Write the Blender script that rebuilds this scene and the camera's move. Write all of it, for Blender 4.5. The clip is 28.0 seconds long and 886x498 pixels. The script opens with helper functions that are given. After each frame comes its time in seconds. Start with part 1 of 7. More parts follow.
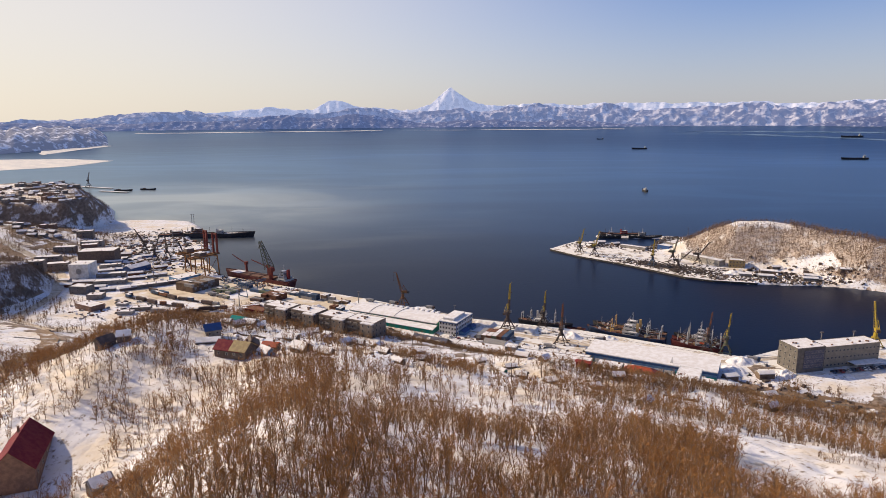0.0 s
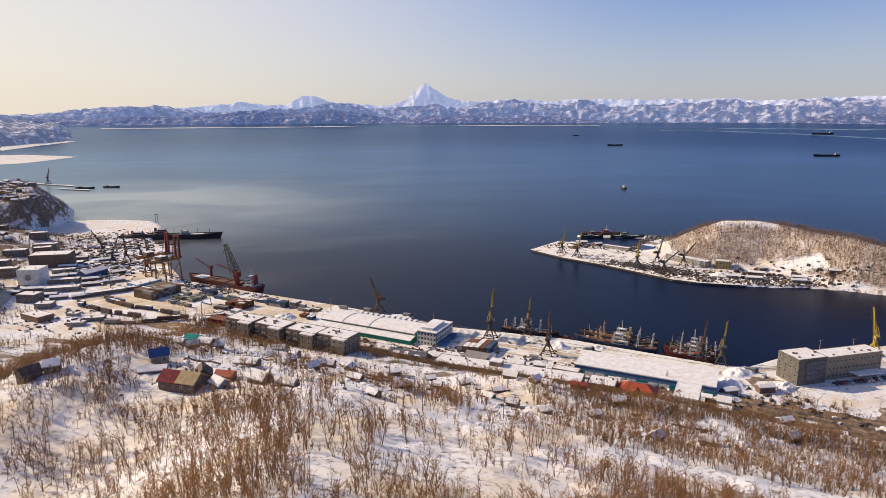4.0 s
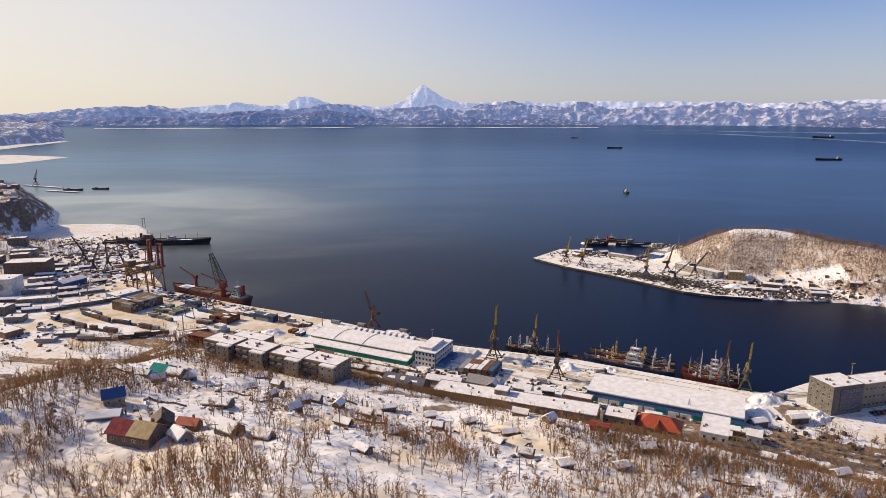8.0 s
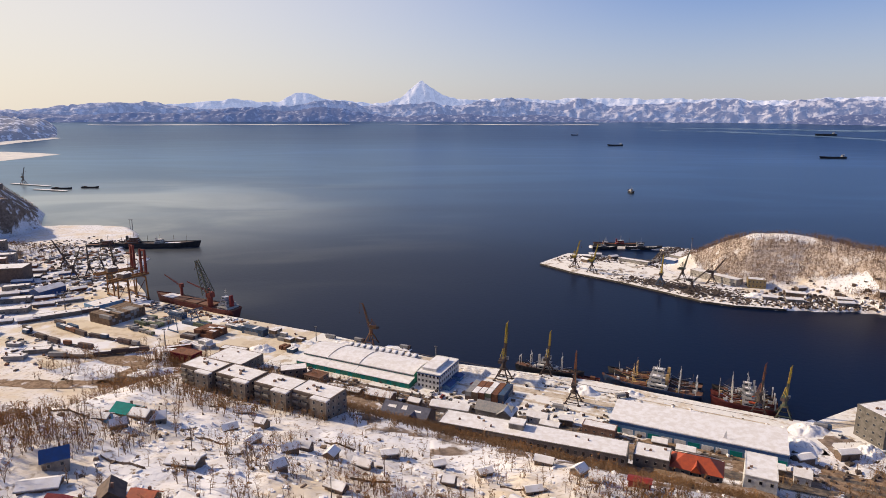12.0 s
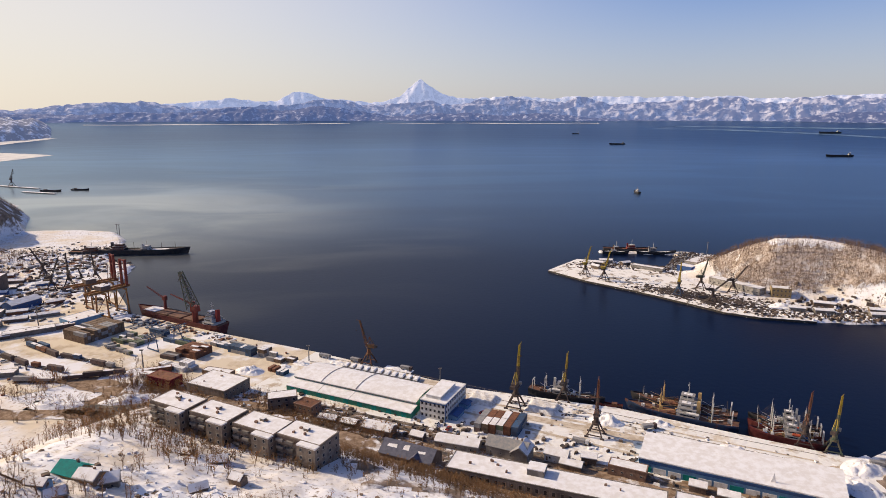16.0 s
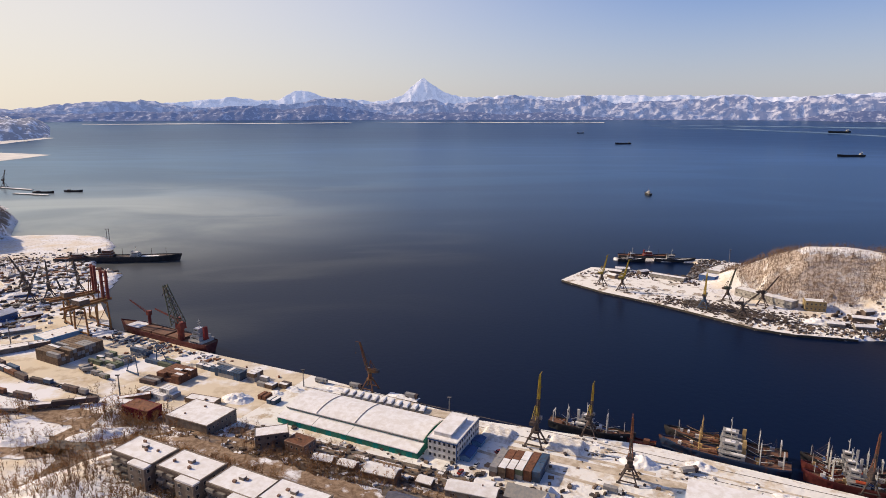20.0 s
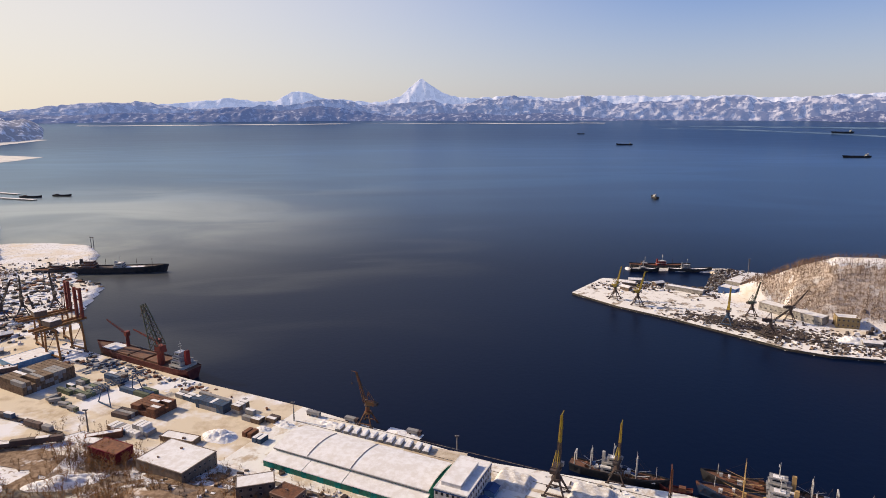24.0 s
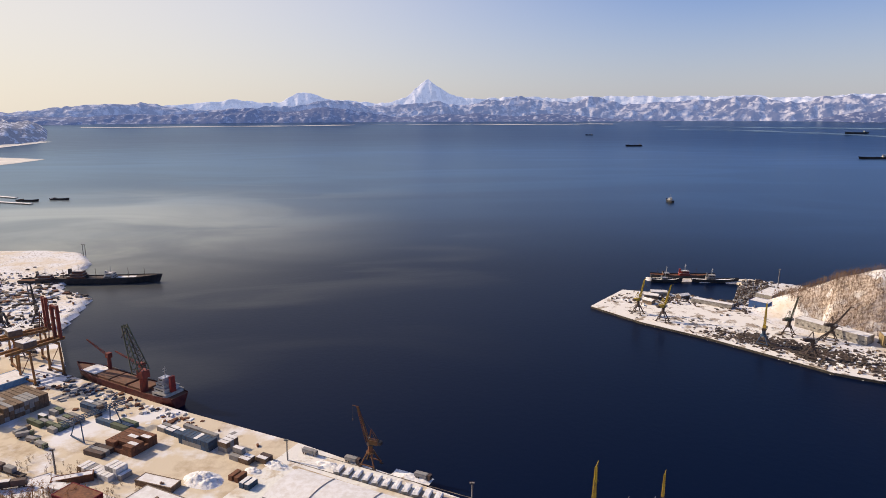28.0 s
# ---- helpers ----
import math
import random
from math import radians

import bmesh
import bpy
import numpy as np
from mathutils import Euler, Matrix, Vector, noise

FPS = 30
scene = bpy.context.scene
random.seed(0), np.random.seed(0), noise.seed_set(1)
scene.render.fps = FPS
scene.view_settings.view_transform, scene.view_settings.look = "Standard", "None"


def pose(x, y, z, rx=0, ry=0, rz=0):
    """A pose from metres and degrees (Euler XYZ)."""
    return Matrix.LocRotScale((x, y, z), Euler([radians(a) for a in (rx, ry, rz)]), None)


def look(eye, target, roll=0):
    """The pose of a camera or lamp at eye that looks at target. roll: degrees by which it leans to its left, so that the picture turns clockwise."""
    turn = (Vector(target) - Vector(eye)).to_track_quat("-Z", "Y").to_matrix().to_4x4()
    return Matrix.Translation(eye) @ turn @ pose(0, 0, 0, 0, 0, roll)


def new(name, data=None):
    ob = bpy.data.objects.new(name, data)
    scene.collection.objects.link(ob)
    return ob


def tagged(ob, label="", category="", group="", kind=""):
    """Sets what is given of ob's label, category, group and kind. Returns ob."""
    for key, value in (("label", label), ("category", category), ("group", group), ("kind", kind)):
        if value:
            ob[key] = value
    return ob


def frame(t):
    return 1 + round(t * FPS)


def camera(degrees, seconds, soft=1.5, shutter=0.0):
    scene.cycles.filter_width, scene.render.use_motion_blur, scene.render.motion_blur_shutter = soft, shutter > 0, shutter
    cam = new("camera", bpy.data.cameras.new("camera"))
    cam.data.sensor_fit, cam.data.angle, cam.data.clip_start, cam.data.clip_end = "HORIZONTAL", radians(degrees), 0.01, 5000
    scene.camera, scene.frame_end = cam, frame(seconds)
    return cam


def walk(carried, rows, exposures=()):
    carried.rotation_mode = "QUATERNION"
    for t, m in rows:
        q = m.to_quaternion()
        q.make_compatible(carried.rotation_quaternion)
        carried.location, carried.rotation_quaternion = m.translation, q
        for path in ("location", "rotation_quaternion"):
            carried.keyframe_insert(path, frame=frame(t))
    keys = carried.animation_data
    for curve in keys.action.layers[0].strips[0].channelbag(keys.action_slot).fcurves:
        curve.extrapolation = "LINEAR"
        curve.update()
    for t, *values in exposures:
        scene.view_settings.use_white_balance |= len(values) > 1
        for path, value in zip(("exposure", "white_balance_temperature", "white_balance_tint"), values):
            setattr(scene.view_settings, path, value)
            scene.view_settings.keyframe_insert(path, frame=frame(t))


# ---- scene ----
cam = camera(70.0, 28.0, soft=0.65)
PATH = [
    (0, (-0.549, 8.14, 168.459), (-0.578, 10.098, 168.051), -0.4),
    (1, (-0.652, 15.95, 168.661), (-0.671, 17.907, 168.249), -0.3),
    (2, (-1.189, 24.22, 168.498), (-1.181, 26.176, 168.083), -0.3),
    (3, (-1.272, 32.803, 168.568), (-1.241, 34.758, 168.15), -0.1),
    (3.5, (-2.297, 37.114, 168.162), (-2.255, 39.069, 167.742), -0.2),
    (5.5, (-3.304, 56.202, 167.885), (-3.242, 58.157, 167.464), 0.1),
    (6, (-3.223, 61.049, 167.742), (-3.159, 63.004, 167.324), 0.2),
    (6.5, (-3.685, 65.524, 167.885), (-3.622, 67.48, 167.469), 0.1),
    (7, (-3.784, 69.797, 168.013), (-3.729, 71.753, 167.601), 0.1),
    (8, (-4.029, 77.626, 168.22), (-3.971, 79.581, 167.804), 0.1),
    (9, (-4.874, 86.787, 167.859), (-4.811, 88.742, 167.442), 0.1),
    (10, (-5.387, 95.865, 168.155), (-5.324, 97.82, 167.736), 0.1),
    (11, (-6.577, 105.698, 168.559), (-6.514, 107.652, 168.136), 0.1),
    (12, (-7.689, 117.219, 168.774), (-7.623, 119.172, 168.348), 0.2),
    (12.5, (-8.046, 122.733, 168.461), (-7.979, 124.686, 168.036), 0.1),
    (14.5, (-8.879, 142.536, 168.308), (-8.809, 144.489, 167.881), 0.0),
    (15, (-8.838, 147.401, 168.557), (-8.769, 149.353, 168.129), 0.1),
    (16, (-9.567, 157.995, 168.173), (-9.499, 159.947, 167.744), 0.0),
    (17, (-10.101, 168.681, 167.936), (-10.035, 170.633, 167.506), 0.0),
    (18, (-10.51, 179.454, 167.999), (-10.446, 181.406, 167.567), 0.0),
    (19, (-11.218, 190.077, 168.564), (-11.156, 192.029, 168.132), 0.0),
    (20, (-12.255, 200.387, 168.062), (-12.194, 202.339, 167.63), -0.0),
    (21, (-12.649, 210.022, 168.664), (-12.587, 211.974, 168.232), -0.0),
    (21.5, (-12.85, 215.393, 168.696), (-12.787, 217.345, 168.266), -0.1),
    (23.5, (-14.57, 235.138, 169.287), (-14.504, 237.091, 168.857), -0.1),
    (24, (-14.971, 240.499, 169.049), (-14.905, 242.451, 168.619), -0.1),
    (25, (-15.746, 251.361, 168.324), (-15.68, 253.313, 167.896), -0.1),
    (26, (-15.858, 260.166, 168.744), (-15.793, 262.118, 168.316), -0.1),
    (27, (-16.056, 269.16, 169.204), (-15.992, 271.112, 168.776), -0.2),
    (27.5, (-16.532, 274.347, 169.024), (-16.468, 276.3, 168.596), -0.1),
    (28, (-16.834, 280.632, 168.826), (-16.786, 282.585, 168.399), -0.2),
]
walk(cam, [(t, look(e, a, r)) for t, e, a, r in PATH], exposures=[(0, 0.06, 6470, 11), (28, 0.06, 6470, 11)])


# ---- light ----
SUN_AZ, SUN_EL = radians(-68), radians(30)          # azimuth from +y towards +x
SUN_DIR = Vector((math.sin(SUN_AZ) * math.cos(SUN_EL), math.cos(SUN_AZ) * math.cos(SUN_EL), math.sin(SUN_EL)))
world = bpy.data.worlds.new("sky")
scene.world = world
world.use_nodes = True
wn = world.node_tree
sky = wn.nodes.new("ShaderNodeTexSky")
sky.sky_type, sky.sun_disc = "NISHITA", False
sky.sun_elevation, sky.sun_rotation = SUN_EL, SUN_AZ
sky.altitude, sky.air_density, sky.dust_density, sky.ozone_density = 100, 1.0, 1.0, 3.0
bg = wn.nodes["Background"]
bg.inputs["Strength"].default_value = 0.105
tint = wn.nodes.new("ShaderNodeMix")                 # hazy lilac air
tint.data_type, tint.blend_type = "RGBA", "MULTIPLY"
tint.inputs[0].default_value, tint.inputs[7].default_value = 1.0, (0.91, 0.94, 1.24, 1)
wn.links.new(sky.outputs[0], tint.inputs[6])
# winter haze: pale along the whole horizon, cream round the sun
coord = wn.nodes.new("ShaderNodeTexCoord")
axes = wn.nodes.new("ShaderNodeSeparateXYZ")
wn.links.new(coord.outputs["Generated"], axes.inputs[0])
low = wn.nodes.new("ShaderNodeMapRange")
low.interpolation_type = "SMOOTHSTEP"
low.inputs[1].default_value, low.inputs[2].default_value, low.inputs[3].default_value, low.inputs[4].default_value = -0.02, 0.20, 0.62, 0.0
wn.links.new(axes.outputs[2], low.inputs[0])
toward = wn.nodes.new("ShaderNodeVectorMath")
toward.operation = "DOT_PRODUCT"
toward.inputs[1].default_value = SUN_DIR
wn.links.new(coord.outputs["Generated"], toward.inputs[0])
glow = wn.nodes.new("ShaderNodeMapRange")
glow.interpolation_type = "SMOOTHSTEP"
glow.inputs[1].default_value, glow.inputs[2].default_value, glow.inputs[4].default_value = 0.0, 0.92, 0.80
wn.links.new(toward.outputs["Value"], glow.inputs[0])
fade = wn.nodes.new("ShaderNodeMapRange")                # the glow thins out overhead
fade.interpolation_type = "SMOOTHSTEP"
fade.inputs[1].default_value, fade.inputs[2].default_value, fade.inputs[3].default_value, fade.inputs[4].default_value = 0.15, 0.62, 1.0, 0.12
wn.links.new(axes.outputs[2], fade.inputs[0])
cream = wn.nodes.new("ShaderNodeMath")
cream.operation = "MULTIPLY"
wn.links.new(glow.outputs[0], cream.inputs[0])
wn.links.new(fade.outputs[0], cream.inputs[1])
haze_a, haze_b = wn.nodes.new("ShaderNodeMix"), wn.nodes.new("ShaderNodeMix")
for h, amount, before, colour in ((haze_a, low.outputs[0], tint.outputs[2], (5.6, 5.5, 5.6, 1)), (haze_b, cream.outputs[0], haze_a.outputs[2], (8.3, 7.4, 5.8, 1))):
    h.data_type = "RGBA"
    h.inputs[7].default_value = colour
    wn.links.new(amount, h.inputs[0])
    wn.links.new(before, h.inputs[6])
aureole = wn.nodes.new("ShaderNodeMapRange")             # bright air close round the sun
aureole.interpolation_type = "SMOOTHSTEP"
aureole.inputs[1].default_value, aureole.inputs[2].default_value, aureole.inputs[4].default_value = 0.84, 1.0, 0.9
wn.links.new(toward.outputs["Value"], aureole.inputs[0])
haze_c = wn.nodes.new("ShaderNodeMix")
haze_c.data_type = "RGBA"
haze_c.inputs[7].default_value = (17.0, 14.8, 11.5, 1)
wn.links.new(aureole.outputs[0], haze_c.inputs[0])
wn.links.new(haze_b.outputs[2], haze_c.inputs[6])
wn.links.new(haze_c.outputs[2], bg.inputs[0])
sun = new("sun", bpy.data.lights.new("sun", "SUN"))
sun.data.energy, sun.data.angle, sun.data.color = 5.0, radians(0.5), (1.0, 0.81, 0.58)
sun.matrix_world = SUN_DIR.to_track_quat("Z", "Y").to_matrix().to_4x4()


# ---- materials ----
def material(name, colour, rough=0.8, metal=0.0, second=None, scale=1.0, lo=0.4, hi=0.6, bump=0.0, bump_scale=None,
             vary=0.0, third=None, third_scale=0.1, third_lo=0.5, third_hi=0.7, spec=0.3, stretch=None, detail=6.0):
    """Noise-mixed surface: colour and second blended by fine noise, third by broad noise; vary shifts brightness per object."""
    m = bpy.data.materials.new(name)
    m.use_nodes = True
    nt = m.node_tree
    b = nt.nodes["Principled BSDF"]
    b.inputs["Roughness"].default_value, b.inputs["Metallic"].default_value = rough, metal
    b.inputs["Specular IOR Level"].default_value = spec
    geo = nt.nodes.new("ShaderNodeNewGeometry")
    src = geo.outputs["Position"]
    if stretch:
        mp = nt.nodes.new("ShaderNodeMapping")
        mp.inputs["Scale"].default_value = stretch
        nt.links.new(src, mp.inputs["Vector"])
        src = mp.outputs[0]

    def mask(sc, a, c):
        n = nt.nodes.new("ShaderNodeTexNoise")
        n.inputs["Scale"].default_value, n.inputs["Detail"].default_value = sc, detail
        n.inputs["Roughness"].default_value = 0.62
        nt.links.new(src, n.inputs["Vector"])
        r = nt.nodes.new("ShaderNodeMapRange")
        r.inputs[1].default_value, r.inputs[2].default_value = a, c
        nt.links.new(n.outputs[0], r.inputs[0])
        return n, r

    def mix(fac, a, c):
        x = nt.nodes.new("ShaderNodeMix")
        x.data_type = "RGBA"
        nt.links.new(fac, x.inputs[0])
        for sock, val in ((x.inputs[6], a), (x.inputs[7], c)):
            if isinstance(val, tuple):
                sock.default_value = (*val, 1)
            else:
                nt.links.new(val, sock)
        return x.outputs[2]

    out = None
    noise_node = None
    if second:
        noise_node, r = mask(scale, lo, hi)
        out = mix(r.outputs[0], colour, second)
    if third:
        n3, r3 = mask(third_scale, third_lo, third_hi)
        out = mix(r3.outputs[0], out if out else colour, third)
    if vary:
        oi = nt.nodes.new("ShaderNodeObjectInfo")
        hsv = nt.nodes.new("ShaderNodeHueSaturation")
        mr = nt.nodes.new("ShaderNodeMapRange")
        mr.inputs[3].default_value, mr.inputs[4].default_value = 1 - vary, 1 + vary
        nt.links.new(oi.outputs["Random"], mr.inputs[0])
        nt.links.new(mr.outputs[0], hsv.inputs["Value"])
        if out:
            nt.links.new(out, hsv.inputs["Color"])
        else:
            hsv.inputs["Color"].default_value = (*colour, 1)
        out = hsv.outputs[0]
    if out:
        nt.links.new(out, b.inputs["Base Color"])
    else:
        b.inputs["Base Color"].default_value = (*colour, 1)
    if bump:
        bn = nt.nodes.new("ShaderNodeTexNoise")
        bn.inputs["Scale"].default_value, bn.inputs["Detail"].default_value = bump_scale or scale, 5
        nt.links.new(src, bn.inputs["Vector"])
        bp = nt.nodes.new("ShaderNodeBump")
        bp.inputs["Strength"].default_value, bp.inputs["Distance"].default_value = 0.8, bump
        nt.links.new(bn.outputs[0], bp.inputs["Height"])
        nt.links.new(bp.outputs[0], b.inputs["Normal"])
    return m


SNOW = (0.76, 0.75, 0.77)
M_GROUND = material("snowy_ground", SNOW, 0.9, second=(0.20, 0.14, 0.09), scale=0.45, lo=0.55, hi=0.66, bump=1.0, bump_scale=0.22,
                    third=(0.66, 0.56, 0.43), third_scale=0.03, third_lo=0.44, third_hi=0.66)
M_YARD = material("packed_snow", (0.64, 0.55, 0.42), 0.9, second=(0.44, 0.34, 0.23), scale=0.06, lo=0.50, hi=0.66, bump=0.15, bump_scale=0.6,
                  third=SNOW, third_scale=0.026, third_lo=0.50, third_hi=0.60)
M_QUAYSNOW = material("quay_snow", (0.76, 0.74, 0.71), 0.9, second=(0.46, 0.37, 0.27), scale=0.14, lo=0.52, hi=0.66, bump=0.6, bump_scale=0.35,
                      third=(0.62, 0.52, 0.39), third_scale=0.035, third_lo=0.55, third_hi=0.68)
M_PIERSNOW = material("pier_snow", (0.79, 0.76, 0.72), 0.9, second=(0.34, 0.28, 0.22), scale=0.11, lo=0.53, hi=0.60, bump=0.25, bump_scale=0.4)
M_WETWALL = material("wet_concrete", (0.030, 0.027, 0.025), 0.7, second=(0.07, 0.06, 0.05), scale=0.6, bump=0.05)
M_CONC = material("weathered_concrete", (0.36, 0.34, 0.31), 0.9, second=(0.20, 0.18, 0.16), scale=0.5, bump=0.05)
M_ROOFSNOW = material("roof_snow", (0.79, 0.78, 0.79), 0.9, second=(0.68, 0.65, 0.63), scale=0.3, bump=0.12, bump_scale=0.4)
M_SNOWPILE = material("ploughed_snow", (0.80, 0.79, 0.80), 0.9, second=(0.45, 0.38, 0.31), scale=0.5, lo=0.55, hi=0.7, bump=0.5, bump_scale=0.7)
M_ROAD = material("wet_asphalt", (0.07, 0.06, 0.055), 0.8, second=(0.20, 0.16, 0.12), scale=0.3, bump=0.03)
M_DIRT = material("brown_earth", (0.16, 0.10, 0.06), 0.95, second=(0.30, 0.21, 0.14), scale=0.4, bump=0.3, third=SNOW, third_scale=0.09, third_lo=0.56, third_hi=0.66)
M_TRACK = material("trodden_yard", (0.60, 0.52, 0.42), 0.9, second=(0.42, 0.34, 0.25), scale=0.25, bump=0.08)
M_BARK = material("birch_bark", (0.135, 0.08, 0.042), 0.9, second=(0.28, 0.19, 0.12), scale=0.8, vary=0.15)
M_TWIG = material("bare_twigs", (0.43, 0.215, 0.07), 0.9, second=(0.27, 0.12, 0.04), scale=0.12, lo=0.35, hi=0.65, vary=0.25)
M_ALDER = material("alder_twigs", (0.30, 0.165, 0.07), 0.9, second=(0.17, 0.09, 0.04), scale=0.06, lo=0.38, hi=0.62)
M_GRAVEL = material("snowy_gravel", (0.52, 0.48, 0.44), 0.9, second=(0.74, 0.72, 0.70), scale=0.5, bump=0.35, bump_scale=0.8)
M_LITTER = material("frosty_leaf_litter", (0.58, 0.49, 0.42), 0.95, second=(0.30, 0.225, 0.17), scale=0.45, lo=0.44, hi=0.62, bump=0.6, bump_scale=0.25, third=(0.74, 0.70, 0.67), third_scale=0.05, third_lo=0.56, third_hi=0.66)
M_BRUSH = material("snowy_brushwood", (0.14, 0.105, 0.08), 0.95, second=(0.27, 0.205, 0.16), scale=0.25, bump=0.8, bump_scale=0.2, third=(0.74, 0.73, 0.75), third_scale=0.055, third_lo=0.50, third_hi=0.58)
M_THICKET = material("grey_brown_thicket", (0.23, 0.155, 0.11), 0.9, second=(0.15, 0.095, 0.065), scale=0.08)
M_GANTRY = material("ochre_gantry_paint", (0.30, 0.155, 0.05), 0.65, second=(0.20, 0.085, 0.035), scale=0.4)
M_WHITE = material("white_paint", (0.72, 0.71, 0.69), 0.7, second=(0.55, 0.53, 0.50), scale=0.4)
M_PANEL = material("panel_wall", (0.24, 0.195, 0.155), 0.85, second=(0.15, 0.12, 0.10), scale=0.35, vary=0.06)
M_PLASTER = material("grey_plaster", (0.25, 0.225, 0.20), 0.85, second=(0.15, 0.135, 0.12), scale=0.3, vary=0.2)
M_BRICK = material("brick_wall", (0.25, 0.155, 0.11), 0.9, second=(0.17, 0.105, 0.08), scale=0.8)
M_DARKWALL = material("dark_wall", (0.10, 0.075, 0.065), 0.85, second=(0.15, 0.11, 0.09), scale=0.5)
M_WOOD = material("weathered_wood", (0.20, 0.14, 0.10), 0.9, second=(0.12, 0.09, 0.07), scale=1.2, vary=0.25)
M_FRAME = material("weathered_window_frame", (0.34, 0.31, 0.28), 0.7, second=(0.24, 0.22, 0.20), scale=0.6)
M_SLATE = material("slate_blue_sheet", (0.06, 0.065, 0.10), 0.6, second=(0.10, 0.10, 0.14), scale=0.5)
M_BEIGE = material("beige_plaster", (0.30, 0.26, 0.20), 0.85, second=(0.23, 0.20, 0.16), scale=0.3)
M_OFFICE = material("dark_office_panels", (0.16, 0.145, 0.13), 0.8, second=(0.10, 0.09, 0.08), scale=0.4)
M_GREEN = material("green_sheet", (0.02, 0.20, 0.14), 0.6, second=(0.02, 0.13, 0.10), scale=0.5)
M_TEAL = material("teal_sheet", (0.01, 0.22, 0.20), 0.8, second=(0.015, 0.16, 0.15), scale=0.6, spec=0.1)
M_BLUE = material("blue_sheet", (0.035, 0.09, 0.25), 0.5, second=(0.04, 0.08, 0.19), scale=0.5)
M_LBLUE = material("pale_blue_paint", (0.10, 0.22, 0.38), 0.6, second=(0.16, 0.30, 0.46), scale=0.4)
M_RED = material("red_paint", (0.30, 0.035, 0.025), 0.55, second=(0.20, 0.035, 0.03), scale=0.4)
M_MAROON = material("maroon_sheet", (0.13, 0.014, 0.028), 0.75, second=(0.17, 0.03, 0.035), scale=0.6, spec=0.1)
M_ORANGE = material("orange_sheet", (0.40, 0.075, 0.03), 0.6, second=(0.30, 0.06, 0.03), scale=0.5)
M_STRAW = material("faded_sheet", (0.33, 0.25, 0.12), 0.7, second=(0.25, 0.18, 0.09), scale=0.6)
M_CRANE_Y = material("yellow_crane_paint", (0.36, 0.27, 0.025), 0.55, second=(0.32, 0.22, 0.04), scale=0.5)
M_CRANE_R = material("rusty_crane_paint", (0.20, 0.075, 0.04), 0.7, second=(0.12, 0.055, 0.035), scale=0.5)
M_CRANE_D = material("dark_crane_steel", (0.05, 0.042, 0.04), 0.7, second=(0.09, 0.06, 0.05), scale=0.5)
M_CRANE_G = material("green_crane_steel", (0.06, 0.085, 0.06), 0.7, second=(0.11, 0.09, 0.06), scale=0.5)
M_CRANE_B = material("dull_red_boom", (0.21, 0.04, 0.028), 0.65, second=(0.14, 0.04, 0.03), scale=0.4)
M_CRANE_O = material("ochre_crane_paint", (0.15, 0.085, 0.035), 0.7, second=(0.15, 0.055, 0.03), scale=0.4)
M_STEEL = material("grey_steel", (0.22, 0.22, 0.23), 0.6, second=(0.30, 0.28, 0.26), scale=0.6)
M_RUST = material("rusty_steel", (0.20, 0.085, 0.045), 0.85, second=(0.12, 0.055, 0.035), scale=0.6, vary=0.15)
M_TAN = material("faded_tan_steel", (0.20, 0.135, 0.09), 0.8, second=(0.12, 0.08, 0.055), scale=0.5, vary=0.1)
M_CBLUE = material("blue_container", (0.04, 0.085, 0.16), 0.7, second=(0.05, 0.065, 0.10), scale=0.5, vary=0.2)
M_CGREEN = material("green_container", (0.12, 0.15, 0.09), 0.7, second=(0.10, 0.11, 0.08), scale=0.5, vary=0.2)
M_CDARK = material("dark_container", (0.07, 0.055, 0.055), 0.7, second=(0.11, 0.07, 0.06), scale=0.5, vary=0.25)
M_HULL_D = material("dark_hull", (0.025, 0.028, 0.035), 0.5, second=(0.05, 0.045, 0.045), scale=0.3)
M_HULL_R = material("red_hull", (0.085, 0.016, 0.018), 0.55, second=(0.13, 0.035, 0.03), scale=0.3)
M_HULL_B = material("rust_streaked_hull", (0.03, 0.05, 0.10), 0.55, second=(0.14, 0.06, 0.04), scale=0.3, lo=0.52, hi=0.66)
M_DECK = material("brown_deck", (0.18, 0.08, 0.05), 0.8, second=(0.13, 0.075, 0.05), scale=0.6)
M_SHIPW = material("ship_white", (0.46, 0.45, 0.43), 0.6, second=(0.30, 0.24, 0.19), scale=0.5, lo=0.52, hi=0.7)
M_BUFF = material("buff_mast_paint", (0.50, 0.33, 0.13), 0.6, second=(0.40, 0.27, 0.13), scale=0.5)
M_RUBBLE = material("rubble", (0.05, 0.04, 0.035), 0.95, second=(0.11, 0.085, 0.07), scale=0.6, bump=0.3)
M_COAL = material("coal_ground", (0.045, 0.038, 0.034), 0.95, second=(0.12, 0.095, 0.08), scale=0.5, bump=0.4, third=(0.70, 0.68, 0.67), third_scale=0.12, third_lo=0.56, third_hi=0.62)
M_THINICE = material("thin_sea_ice", (0.15, 0.23, 0.34), 0.6, second=(0.07, 0.13, 0.23), scale=0.012, lo=0.42, hi=0.6)
M_ICE = material("sea_ice", (0.74, 0.70, 0.64), 0.7, second=(0.60, 0.58, 0.56), scale=0.02, bump=0.2, bump_scale=0.3)


def glass_material():
    m = bpy.data.materials.new("window_glass")
    m.use_nodes = True
    b = m.node_tree.nodes["Principled BSDF"]
    b.inputs["Base Color"].default_value = (0.03, 0.035, 0.045, 1)
    b.inputs["Roughness"].default_value = 0.08
    b.inputs["Specular IOR Level"].default_value = 0.6
    return m


